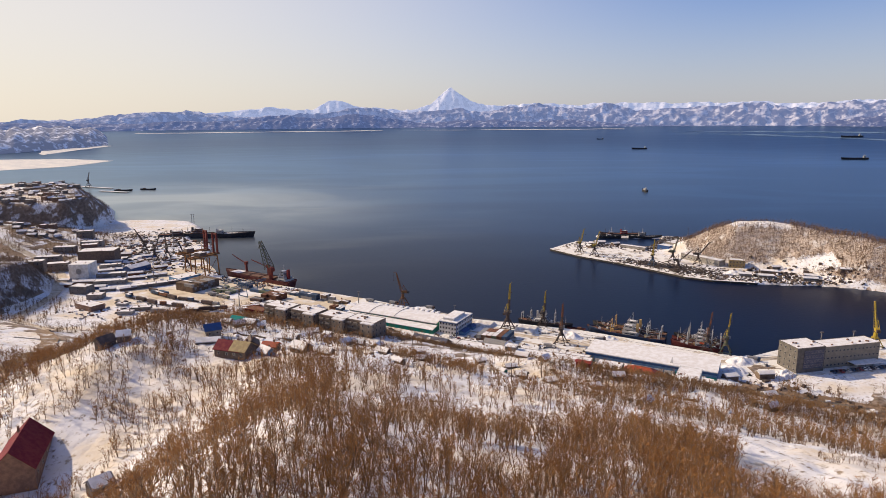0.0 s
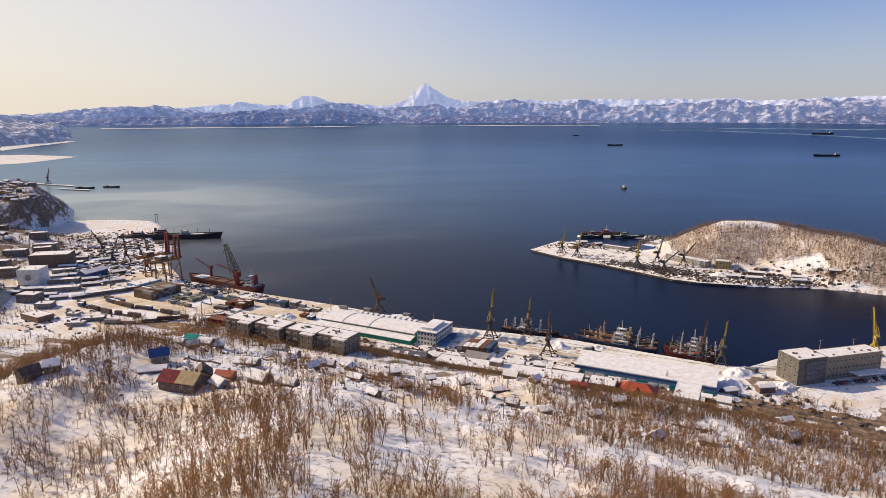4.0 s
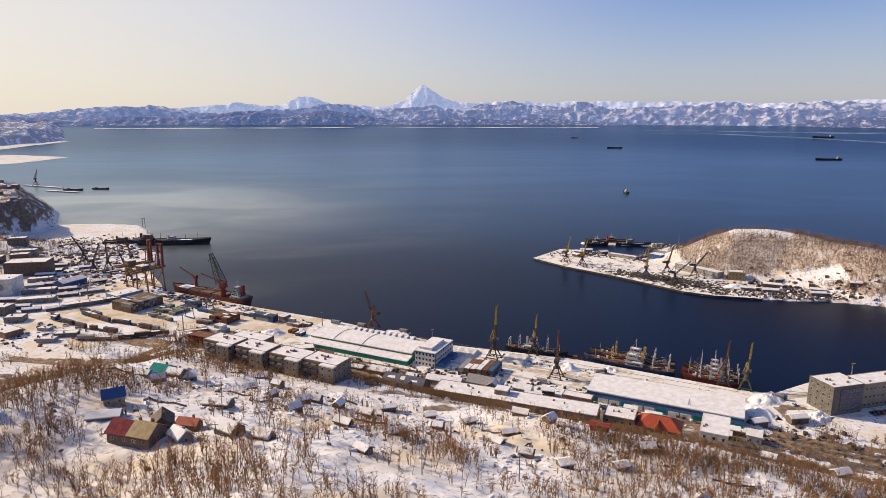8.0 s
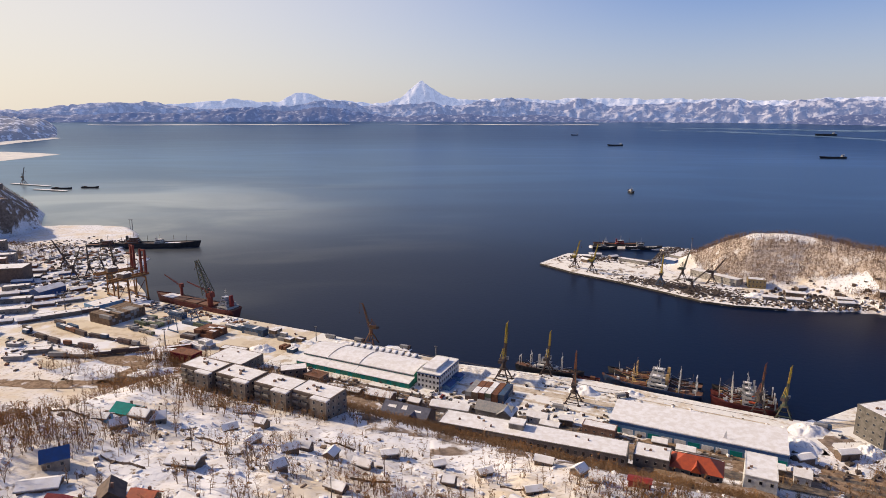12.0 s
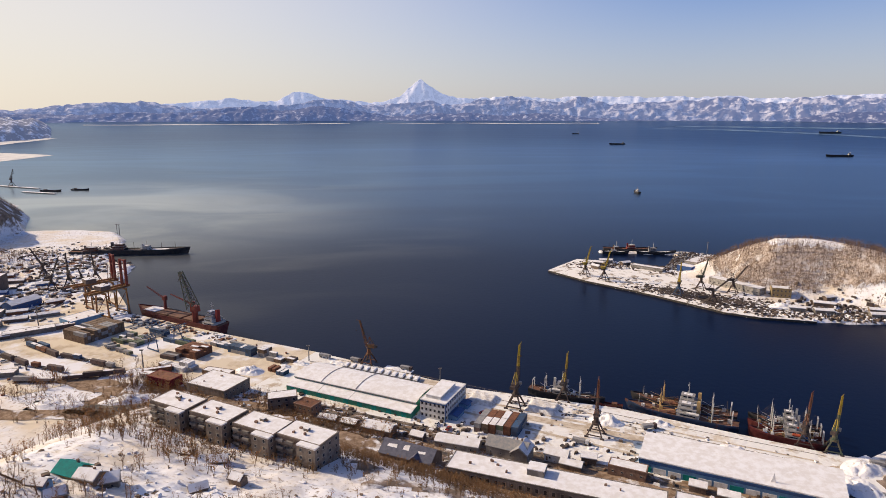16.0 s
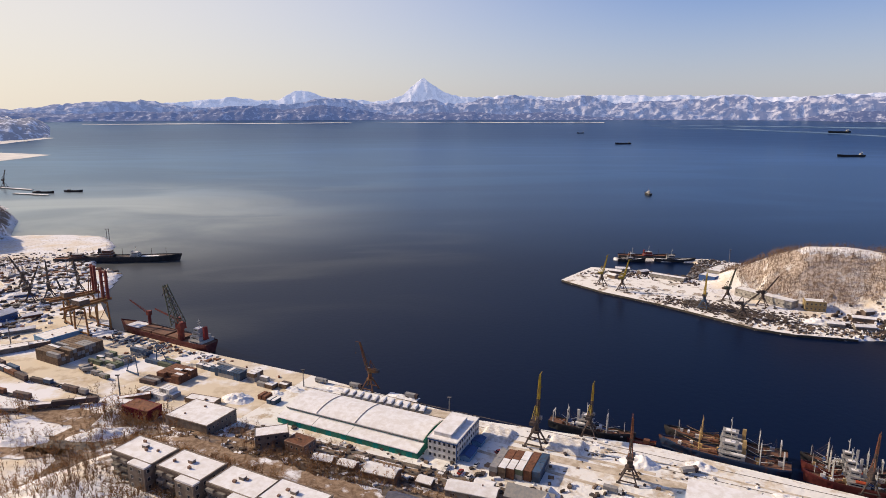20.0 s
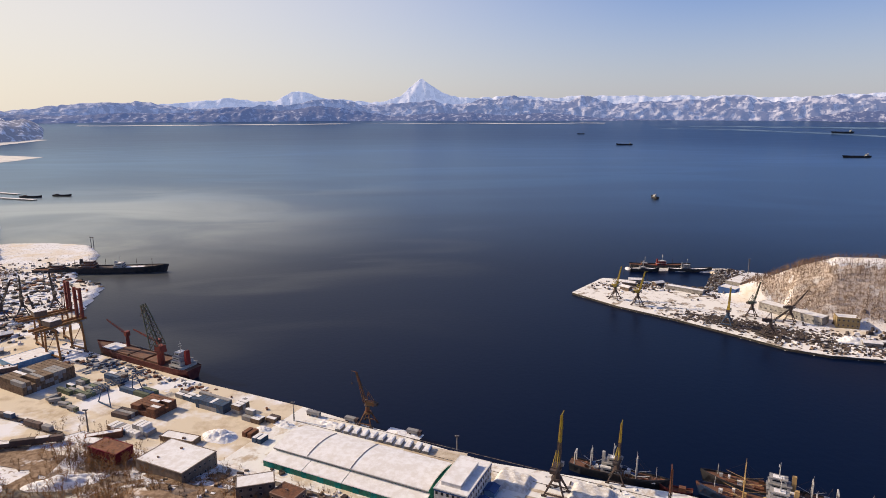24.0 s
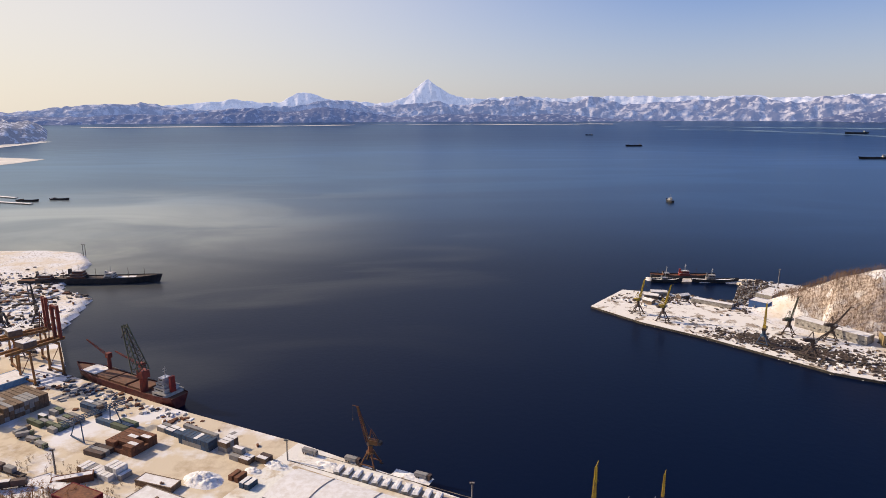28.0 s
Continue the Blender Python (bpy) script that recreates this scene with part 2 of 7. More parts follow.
M_GLASS = glass_material()


def water_material():
    """Dark sea whose gloss grows towards grazing view; calm slicks, and below the bluff grease ice with painted sky
    sheen.
    """
    m = bpy.data.materials.new("bay_water")
    m.use_nodes = True
    nt = m.node_tree
    b = nt.nodes["Principled BSDF"]
    b.inputs["Roughness"].default_value = 0.3
    b.inputs["Specular IOR Level"].default_value = 0.07
    geo = nt.nodes.new("ShaderNodeNewGeometry")

    def streaks(scale, turn, lo, hi, out0, out1, distort=1.6, detail=5):
        mp = nt.nodes.new("ShaderNodeMapping")
        mp.inputs["Scale"].default_value, mp.inputs["Rotation"].default_value = scale, (0, 0, turn)
        nt.links.new(geo.outputs["Position"], mp.inputs["Vector"])
        n = nt.nodes.new("ShaderNodeTexNoise")
        n.inputs["Scale"].default_value, n.inputs["Detail"].default_value, n.inputs["Distortion"].default_value = 1.0, detail, distort
        nt.links.new(mp.outputs[0], n.inputs["Vector"])
        r = nt.nodes.new("ShaderNodeMapRange")
        r.interpolation_type = "SMOOTHSTEP"
        for k, v in enumerate((lo, hi, out0, out1)):
            r.inputs[1 + k].default_value = v
        nt.links.new(n.outputs[0], r.inputs[0])
        return r.outputs[0]

    def times(p, q):
        x = nt.nodes.new("ShaderNodeMath")
        x.operation = "MULTIPLY"
        nt.links.new(p, x.inputs[0])
        nt.links.new(q, x.inputs[1])
        return x.outputs[0]

    # grease ice and painted sky sheen, thick off the western shore, thinning into the bay
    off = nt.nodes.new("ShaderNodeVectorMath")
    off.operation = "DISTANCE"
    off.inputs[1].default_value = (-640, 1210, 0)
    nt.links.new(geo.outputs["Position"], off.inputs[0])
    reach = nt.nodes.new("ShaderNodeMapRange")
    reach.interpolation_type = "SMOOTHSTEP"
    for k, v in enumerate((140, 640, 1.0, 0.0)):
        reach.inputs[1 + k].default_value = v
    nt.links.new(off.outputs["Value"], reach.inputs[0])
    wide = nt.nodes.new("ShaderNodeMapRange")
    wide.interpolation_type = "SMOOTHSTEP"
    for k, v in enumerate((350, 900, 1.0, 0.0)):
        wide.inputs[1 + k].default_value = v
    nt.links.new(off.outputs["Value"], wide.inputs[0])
    film_sheen = times(reach.outputs[0], streaks((0.0030, 0.0048, 1), 0.12, 0.34, 0.66, 0.42, 1.0, 1.0))
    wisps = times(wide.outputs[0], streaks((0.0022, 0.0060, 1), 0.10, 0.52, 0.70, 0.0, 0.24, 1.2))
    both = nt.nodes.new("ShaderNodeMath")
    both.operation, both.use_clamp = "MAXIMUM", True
    nt.links.new(film_sheen, both.inputs[0])
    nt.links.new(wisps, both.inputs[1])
    # base colour lightened by the ice film and the sunward sky brightness painted with it
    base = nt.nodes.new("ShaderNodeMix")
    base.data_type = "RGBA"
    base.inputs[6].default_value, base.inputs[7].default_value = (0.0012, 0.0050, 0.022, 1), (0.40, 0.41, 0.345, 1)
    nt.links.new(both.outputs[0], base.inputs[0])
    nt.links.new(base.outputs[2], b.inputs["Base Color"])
    w = nt.nodes.new("ShaderNodeTexNoise")
    w.inputs["Scale"].default_value, w.inputs["Detail"].default_value = 0.25, 6
    nt.links.new(geo.outputs["Position"], w.inputs["Vector"])
    bp = nt.nodes.new("ShaderNodeBump")
    bp.inputs["Strength"].default_value, bp.inputs["Distance"].default_value = 0.35, 0.18
    nt.links.new(w.outputs[0], bp.inputs["Height"])
    nt.links.new(bp.outputs[0], b.inputs["Normal"])
    gl = nt.nodes.new("ShaderNodeBsdfGlossy")
    gl.inputs["Color"].default_value = (0.46, 0.67, 0.84, 1)
    gl.inputs["Roughness"].default_value = 0.28
    nt.links.new(bp.outputs[0], gl.inputs["Normal"])
    lw = nt.nodes.new("ShaderNodeLayerWeight")
    lw.inputs["Blend"].default_value = 0.5
    f = nt.nodes.new("ShaderNodeMapRange")
    f.interpolation_type = "SMOOTHSTEP"
    f.inputs[1].default_value, f.inputs[2].default_value, f.inputs[4].default_value = 0.75, 1.0, 0.53
    nt.links.new(lw.outputs["Facing"], f.inputs[0])
    mx = nt.nodes.new("ShaderNodeMixShader")
    slick = streaks((0.0010, 0.0030, 1), 0.2, 0.40, 0.70, 0.93, 1.22)          # calm slicks shine more
    nt.links.new(times(f.outputs[0], slick), mx.inputs[0])
    nt.links.new(b.outputs[0], mx.inputs[1])
    nt.links.new(gl.outputs[0], mx.inputs[2])
    nt.links.new(mx.outputs[0], nt.nodes["Material Output"].inputs["Surface"])
    return m


M_WATER = water_material()


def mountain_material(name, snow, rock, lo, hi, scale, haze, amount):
    """Far range: snow on rock, the blue distance haze added as emission from its surface."""
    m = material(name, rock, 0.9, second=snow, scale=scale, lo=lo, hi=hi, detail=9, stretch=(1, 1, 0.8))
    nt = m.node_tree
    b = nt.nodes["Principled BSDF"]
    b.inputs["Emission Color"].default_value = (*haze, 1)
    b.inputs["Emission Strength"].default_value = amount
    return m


# painted distance haze: emission grows paler and stronger on the farther ranges
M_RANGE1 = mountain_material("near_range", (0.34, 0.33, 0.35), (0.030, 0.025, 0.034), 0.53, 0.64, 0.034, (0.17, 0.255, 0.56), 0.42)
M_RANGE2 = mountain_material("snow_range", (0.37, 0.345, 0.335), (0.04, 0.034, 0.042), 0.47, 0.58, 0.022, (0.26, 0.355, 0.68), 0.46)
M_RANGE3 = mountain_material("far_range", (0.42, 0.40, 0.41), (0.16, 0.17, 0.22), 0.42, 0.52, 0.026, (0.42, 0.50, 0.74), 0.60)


# ---- geometry helpers ----
class Geo:
    """Collects vertices and faces of one part."""

    def __init__(self):
        self.v, self.f = [], []

    def add(self, verts, faces):
        n = len(self.v)
        self.v += [tuple(p) for p in verts]
        self.f += [tuple(i + n for i in f) for f in faces]
        return self

    def box(self, x, y, z, sx, sy, sz, rz=0.0, top=1.0):
        """Box standing on z, centred on x, y; top scales its upper face."""
        c, s = math.cos(rz), math.sin(rz)
        vs = []
        for k, q in ((0, 1.0), (sz, top)):
            for a, b in ((-1, -1), (1, -1), (1, 1), (-1, 1)):
                u, w = a * sx / 2 * q, b * sy / 2 * q
                vs.append((x + c * u - s * w, y + s * u + c * w, z + k))
        return self.add(vs, [(3, 2, 1, 0), (4, 5, 6, 7), (0, 1, 5, 4), (1, 2, 6, 5), (2, 3, 7, 6), (3, 0, 4, 7)])

    def tube(self, a, b, ra, rb=None, n=6):
        a, b = Vector(a), Vector(b)
        rb = ra if rb is None else rb
        d = (b - a).normalized()
        u = d.orthogonal().normalized()
        w = d.cross(u)
        vs = []
        for p, r in ((a, ra), (b, rb)):
            for i in range(n):
                t = 2 * math.pi * i / n
                vs.append(p + u * (r * math.cos(t)) + w * (r * math.sin(t)))
        fs = [(i, (i + 1) % n, n + (i + 1) % n, n + i) for i in range(n)]
        fs += [tuple(range(n - 1, -1, -1)), tuple(range(n, 2 * n))]
        return self.add(vs, fs)

    def truss(self, a, b, w0, w1, r=0.12, bays=6):
        """Square lattice boom from a to b."""
        a, b = Vector(a), Vector(b)
        d = (b - a).normalized()
        u = d.cross(Vector((0, 1, 0)))
        if u.length < 0.1:
            u = d.cross(Vector((1, 0, 0)))
        u.normalize()
        w = d.cross(u)
        rings = []
        for i in range(bays + 1):
            t = i / bays
            p, h = a.lerp(b, t), (w0 + (w1 - w0) * t) / 2
            rings.append([p + u * h * q + w * h * k for q, k in ((1, 1), (-1, 1), (-1, -1), (1, -1))])
        for j in range(4):
            self.tube(rings[0][j], rings[-1][j], r, n=4)
        for i in range(bays):
            for j in range(4):
                self.tube(rings[i][j], rings[i + 1][(j + 1) % 4], r * 0.7, n=3)
        return self

    def gable(self, x, y, z, sx, sy, h, rz=0.0, thick=0.3, over=0.4):
        """Ridged roof sheet with thickness; ridge along local x."""
        c, s = math.cos(rz), math.sin(rz)
        L, W = sx / 2 + over, sy / 2 + over
        prof = [(-W, -thick * 0.3), (0, h), (W, -thick * 0.3), (W, thick * 0.7), (0, h + thick), (-W, thick * 0.7)]
        vs = []
        for e in (-L, L):
            for w, k in prof:
                vs.append((x + c * e - s * w, y + s * e + c * w, z + k))
        fs = [(0, 1, 4, 5), (1, 2, 3, 4), (11, 10, 7, 6), (10, 9, 8, 7)]
        fs += [(i, i + 6, (i + 1) % 6 + 6, (i + 1) % 6) for i in range(6)]
        return self.add(vs, fs)

    def gable_walls(self, x, y, z, sx, sy, h, ridge, rz=0.0):
        """Walls up to the eaves with gable ends."""
        c, s = math.cos(rz), math.sin(rz)
        vs = []
        for e in (-sx / 2, sx / 2):
            for w, k in ((-sy / 2, 0), (sy / 2, 0), (sy / 2, h), (0, h + ridge), (-sy / 2, h)):
                vs.append((x + c * e - s * w, y + s * e + c * w, z + k))
        return self.add(vs, [(0, 1, 2, 3, 4), (9, 8, 7, 6, 5), (0, 4, 9, 5), (1, 6, 7, 2), (0, 5, 6, 1), (2, 7, 8, 3), (3, 8, 9, 4)])

    def prism(self, poly, z0, z1):
        n = len(poly)
        vs = [(x, y, z0) for x, y in poly] + [(x, y, z1) for x, y in poly]
        fs = [tuple(range(n - 1, -1, -1)), tuple(range(n, 2 * n))] + [(i, (i + 1) % n, n + (i + 1) % n, n + i) for i in range(n)]
        return self.add(vs, fs)

    def mesh(self, name):
        me = bpy.data.meshes.new(name)
        me.from_pydata(self.v, [], self.f)
        me.update()
        return me


def grid_mesh(name, X, Y, Z, smooth=True):
    """Sheet from 2-D arrays."""
    n, m = X.shape
    me = bpy.data.meshes.new(name)
    co = np.stack([X, Y, Z], -1).reshape(-1, 3)
    i = np.arange(n * m).reshape(n, m)
    q = np.stack([i[:-1, :-1], i[:-1, 1:], i[1:, 1:], i[1:, :-1]], -1).reshape(-1, 4)
    me.vertices.add(len(co))
    me.vertices.foreach_set("co", co.ravel())
    me.loops.add(q.size)
    me.loops.foreach_set("vertex_index", q.ravel().astype(np.int32))
    me.polygons.add(len(q))
    me.polygons.foreach_set("loop_start", np.arange(0, q.size, 4, dtype=np.int32))
    me.update(calc_edges=True)
    if smooth:
        me.polygons.foreach_set("use_smooth", np.ones(len(q), dtype=bool))
    return me


def thing(name, x, y, z=0.0, rz=0.0, label="", category="", group="", kind=""):
    ob = new(name)
    ob.empty_display_size = 0.5
    ob.matrix_basis = pose(x, y, z, 0, 0, rz)
    return tagged(ob, label, category, group, kind)


def part(name, geo, mat, parent, label=""):
    me = geo if isinstance(geo, bpy.types.Mesh) else geo.mesh(name)
    if not me.materials:
        me.materials.append(mat)
    ob = new(name, me)
    ob.parent = parent
    return tagged(ob, label)


def placed(name, mesh, parent, x, y, z, rz=0.0, label=""):
    """A part that shares a mesh, at a place in its parent."""
    ob = new(name, mesh)
    ob.parent = parent
    ob.matrix_basis = pose(x, y, z, 0, 0, rz)
    return tagged(ob, label)


def solid(name, geo, mat, label="", category="", group="", kind="", at=(0, 0, 0), rz=0.0):
    """A thing of a single mesh."""
    me = geo if isinstance(geo, bpy.types.Mesh) else geo.mesh(name)
    if not me.materials:
        me.materials.append(mat)
    ob = new(name, me)
    ob.matrix_basis = pose(*at, 0, 0, rz)
    return tagged(ob, label, category, group, kind)


# ---- plan ----
U, N = np.array((0.888, -0.461)), np.array((-0.461, -0.888))     # along the quay, and inland
Q0 = np.array((-162.0, 618.0))
QUAY_DEG = math.degrees(math.atan2(U[1], U[0]))                  # -27.4


def quay(a, d):
    """World x, y from metres along the quay and metres inland of its edge."""
    p = Q0 + U * a + N * d
    return float(p[0]), float(p[1])


COAST = [(1500, 700), (600, 530), (326, 464), (240, 445), (206, 428), (190, 434), (100, 486), (17, 515), (-82, 571), (-162, 618), (-256, 672), (-264, 690), (-303, 752), (-310, 785),
         (-326, 850), (-372, 880), (-385, 940), (-398, 988), (-430, 1034), (-442, 1044), (-500, 1057), (-566, 1050), (-598, 1108), (-634, 1178),
         (-684, 1242), (-760, 1330), (-900, 1480), (-1400, 1700), (-3000, 1750), (-3000, -600), (1500, -600)]
PENINSULA = [(125, 806), (155, 762), (192, 725), (225, 685), (246, 658), (268, 644), (308, 632), (362, 627), (396, 616), (430, 594), (520, 545), (640, 520),
             (760, 560), (700, 700), (560, 800), (430, 850), (352, 862), (330, 880), (310, 892), (206, 906), (204, 894), (290, 878), (284, 866), (262, 828), (255, 818), (225, 834), (196, 846), (168, 856)]
CREST = [(296, 788, 16), (318, 772, 32), (340, 757, 44), (384, 733, 43), (420, 692, 40), (446, 640, 36), (520, 585, 30), (640, 560, 20)]


def inside(X, Y, poly):
    r = np.zeros(X.shape, bool)
    n = len(poly)
    for i in range(n):
        (x0, y0), (x1, y1) = poly[i], poly[(i + 1) % n]
        if y0 == y1:
            continue
        c = (Y < y0) != (Y < y1)
        r ^= c & (X < (x1 - x0) * (Y - y0) / (y1 - y0) + x0)
    return r


def line_distance(X, Y, pts, closed=False):
    best = np.full(X.shape, 1e9)
    val = np.zeros(X.shape)
    m = len(pts) if closed else len(pts) - 1
    for i in range(m):
        a, b = pts[i], pts[(i + 1) % len(pts)]
        dx, dy = b[0] - a[0], b[1] - a[1]
        t = np.clip(((X - a[0]) * dx + (Y - a[1]) * dy) / (dx * dx + dy * dy + 1e-9), 0, 1)
        d = np.hypot(X - a[0] - t * dx, Y - a[1] - t * dy)
        if len(a) > 2:
            val = np.where(d < best, a[2] + t * (b[2] - a[2]), val)
        best = np.minimum(best, d)
    return best, val


def smooth(v):
    v = np.clip(v, 0, 1)
    return v * v * (3 - 2 * v)


def wave(X, Y, k, seed):
    """Cheap smooth relief from a few crossed sines."""
    r = np.random.RandomState(seed)
    z = np.zeros(np.shape(X))
    for _ in range(7):
        a, p, q = r.uniform(0, 2 * np.pi), r.uniform(0, 6.3), k * r.uniform(0.6, 1.7)
        z = z + np.sin((X * np.cos(a) + Y * np.sin(a)) * q + p)
    return z / 3.5


def ground(X, Y):
    """Height of the land."""
    X, Y = np.asarray(X, float), np.asarray(Y, float)
    d = (X - Q0[0]) * N[0] + (Y - Q0[1]) * N[1]
    left = smooth((-X - 130) / 80)
    right = smooth((X - 170) / 80)
    de = d - 95 * left - 25 * right
    z = np.interp(de, [0, 62, 84, 100, 112, 135, 152, 176, 200, 220, 285, 350, 390, 450, 700], [2.9, 2.9, 5, 8, 12, 26, 34, 38.5, 47, 55, 79, 100, 116, 134, 170])
    z = z + 9 * smooth(X / 50) * np.exp(-((de - 175) / 24) ** 2)
    z = z - 90 * smooth((-X - 25) / 110) * smooth((300 - Y) / 220)
    z = z + 1.1 * wave(X, Y, 0.05, 3) * smooth((de - 100) / 40)
    # drifts and dug-over garden plots
    z = z + (0.75 * wave(X, Y, 0.33, 12) + 0.4 * wave(X, Y, 0.85, 14)) * smooth((de - 165) / 20) * smooth((340 - de) / 30)
    # town slope and bluff in the west
    west = smooth((-425 - X) / 210) * smooth((925 - Y) / 70) * smooth((Y - 380) / 120)
    bluff = smooth((-X - 548 - (Y - 900) * 0.12 + 9 * np.sin(Y * 0.045) + 5 * np.sin(Y * 0.13)) / 17) * smooth((Y - 900) / 32) * smooth((1330 - Y) / 120)
    z = z + west * 30 + bluff * 46 + (west + bluff) * 3 * wave(X, Y, 0.02, 5)
    # steep spur above the winding road
    spur = smooth((-X - 388) / 34) * smooth((Y - 450) / 45) * smooth((645 - Y) / 45) * (1 - smooth((-X - 475) / 90))
    return z + 32 * spur


def land(X, Y):
    """Land, sea bed and peninsula as one sheet."""
    main, pen = inside(X, Y, COAST), inside(X, Y, PENINSULA)
    dc, _ = line_distance(X, Y, COAST, True)
    dp, _ = line_distance(X, Y, PENINSULA, True)
    hd, hz = line_distance(X, Y, CREST)
    hill = hz * (1 - smooth(hd / (np.where(hz > 30, 62, 40)))) + 2.5 * wave(X, Y, 0.08, 8) * smooth((45 - hd) / 30)
    z = np.full(X.shape, -4.0)
    z = np.where(main, np.minimum(ground(X, Y), 0.4 + dc * 0.9), z)
    z = np.where(pen, np.minimum(1.7 + np.maximum(hill, 0), 0.3 + dp * 0.8), z)
    return z


def gz(x, y):
    return float(land(np.array([[x]]), np.array([[y]]))[0, 0])


H_EYE, C0 = 168.5, (-8.0, 140.0)


def far_water(r):
    """Beyond 2.6 km distances are drawn together, keeping the angle at which the surface is seen."""
    s = np.maximum(0, (r - 2600) / 1750)
    big = np.where(s > 0, 2600 + 1750 * s * (1 + 3.8 * s * s), np.maximum(r, 1))
    return np.where(s > 0, H_EYE * (1 - r / big), 0.0)


def afar(az_deg, down_deg):
    """Place on the water seen at an azimuth and so far below eye level."""
    big = H_EYE / math.tan(radians(down_deg))
    r = big
    if big > 2600:
        lo, hi = 2600.0, 4350.0
        for _ in range(40):
            r = (lo + hi) / 2
            s = (r - 2600) / 1750
            if 2600 + 1750 * s * (1 + 3.8 * s * s) < big:
                lo = r
            else:
                hi = r
    a = radians(az_deg)
    return C0[0] + r * math.sin(a), C0[1] + r * math.cos(a), float(far_water(np.array(r)))


# ---- large structure ----
xs = np.concatenate([np.arange(-1500, -720, 20), np.arange(-720, -170, 5), np.arange(-170, 220, 2.5), np.arange(220, 520, 5), np.arange(520, 1501, 20)])
ys = np.concatenate([np.arange(-600, -40, 20), np.arange(-40, 60, 5), np.arange(60, 400, 2.5), np.arange(400, 1300, 5), np.arange(1300, 1801, 20)])
GX, GY = np.meshgrid(xs, ys)
solid("ground", grid_mesh("ground", GX, GY, land(GX, GY)), M_GROUND, "snow-covered hillside with brown earth showing through", "ground", kind="structure")

th = np.radians(np.arange(-180, 181, 3.0))
rr = np.concatenate([np.arange(1, 400, 40), np.arange(400, 2600, 100), np.arange(2600, 4351, 50)])
TH, RR = np.meshgrid(th, rr)
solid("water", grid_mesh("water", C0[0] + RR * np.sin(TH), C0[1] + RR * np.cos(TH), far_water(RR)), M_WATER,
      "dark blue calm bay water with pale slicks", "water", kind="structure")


def slab(name, poly, z0, z1, mat_top, label, wall=None):
    t = thing(name, 0, 0, 0, 0, label, "quay", kind="structure")
    part("quay_wall", Geo().prism(poly, z0, z1 - 0.25), wall or M_CONC, t, "weathered concrete quay wall")
    part("surface", Geo().prism(poly, z1 - 0.25, z1), mat_top, t)
    return t


# leaf litter under the thin wood of the far hill
LX, LY = np.meshgrid(np.arange(290, 640, 4.0), np.arange(530, 840, 4.0))
lz = land(LX, LY)
ld, lc = line_distance(LX, LY, CREST)
bare_top = (LX > 330) & (LX < 386) & (ld < 11)
bare_cut = (np.abs((LX - 352) * 0.55 + (LY - 690) * 0.83) < 8) & (LX > 352) & (LX < 402) & (ld > 20)
solid("hill_floor", grid_mesh("hill_floor", LX, LY, np.where((lz > 5 + 1.5 * wave(LX, LY, 0.15, 4)) & ~bare_top & ~bare_cut, lz + 0.2, lz - 1.2)), M_LITTER, "tan leaf litter dusted with snow under thin wood", "ground", kind="structure")

# dark brushwood on the western slopes and the bluff
BX, BY = np.meshgrid(np.arange(-860, -205, 5.0), np.arange(375, 1260, 5.0))
bz = land(BX, BY)
steep = np.hypot(np.gradient(bz, 5.0, axis=0), np.gradient(bz, 5.0, axis=1))
tangle = wave(BX, BY, 0.05, 21) + 0.6 * wave(BX, BY, 0.16, 22) + 2.2 * smooth((steep - 0.35) / 0.5)
shown = (tangle > np.where(BX > -385, -0.1, 0.15)) & (bz > 5) & ~((BX > -385) & (BY > 480)) & (line_distance(BX, BY, [(-640, 800), (-558, 766), (-494, 731), (-440, 690), (-406, 642), (-384, 592), (-377, 553), (-370, 519)])[0] > 9)
solid("brush_floor", grid_mesh("brush_floor", BX, BY, np.where(shown, bz + 0.5, bz - 1.5)), M_BRUSH, "dark brushwood floor with patches of snow", "ground", kind="structure")

# quay aprons with upright walls
E0, E1 = quay(88, 0), quay(88, 73)
apron = [E0, (-162, 618), (-256, 672), (-264, 690), (-303, 752), (-330, 745), (-345, 640), (-330, 560), (-250, 512), quay(0, 72), E1]
slab("quay_west", apron, -3, 3.1, M_YARD, "wide goods yard of tan packed snow behind the quay wall")
apron = [(326, 464), (240, 445), (206, 428), (190, 434), (100, 486), (17, 515), E0, E1, quay(120, 74), quay(230, 72), quay(330, 60), (235, 396), (326, 420)]
slab("quay_east", apron, -3, 3.1, M_QUAYSNOW, "long harbour quay of concrete under trodden snow")
pen_apron = [(125, 806), (155, 762), (192, 725), (225, 685), (246, 658), (268, 644), (308, 632), (322, 650), (262, 720), (250, 780), (225, 834), (196, 846), (168, 856)]
slab("pavement", pen_apron, -3, 2.0, M_PIERSNOW, "snow-covered concrete apron of the far pier", M_WETWALL)


# black coal and scrap ground on the pier, and brushwood between the railway and the flats
def patch_sheet(name, x0, x1, y0, y1, step, shown, lift, mat, label, level=None):
    PX, PY = np.meshgrid(np.arange(x0, x1, step), np.arange(y0, y1, step))
    pz = land(PX, PY) if level is None else np.full(PX.shape, level)
    solid(name, grid_mesh(name, PX, PY, np.where(shown(PX, PY), pz + lift, pz - (1.2 if level is None else 7.0))), mat, label, "ground", kind="structure")


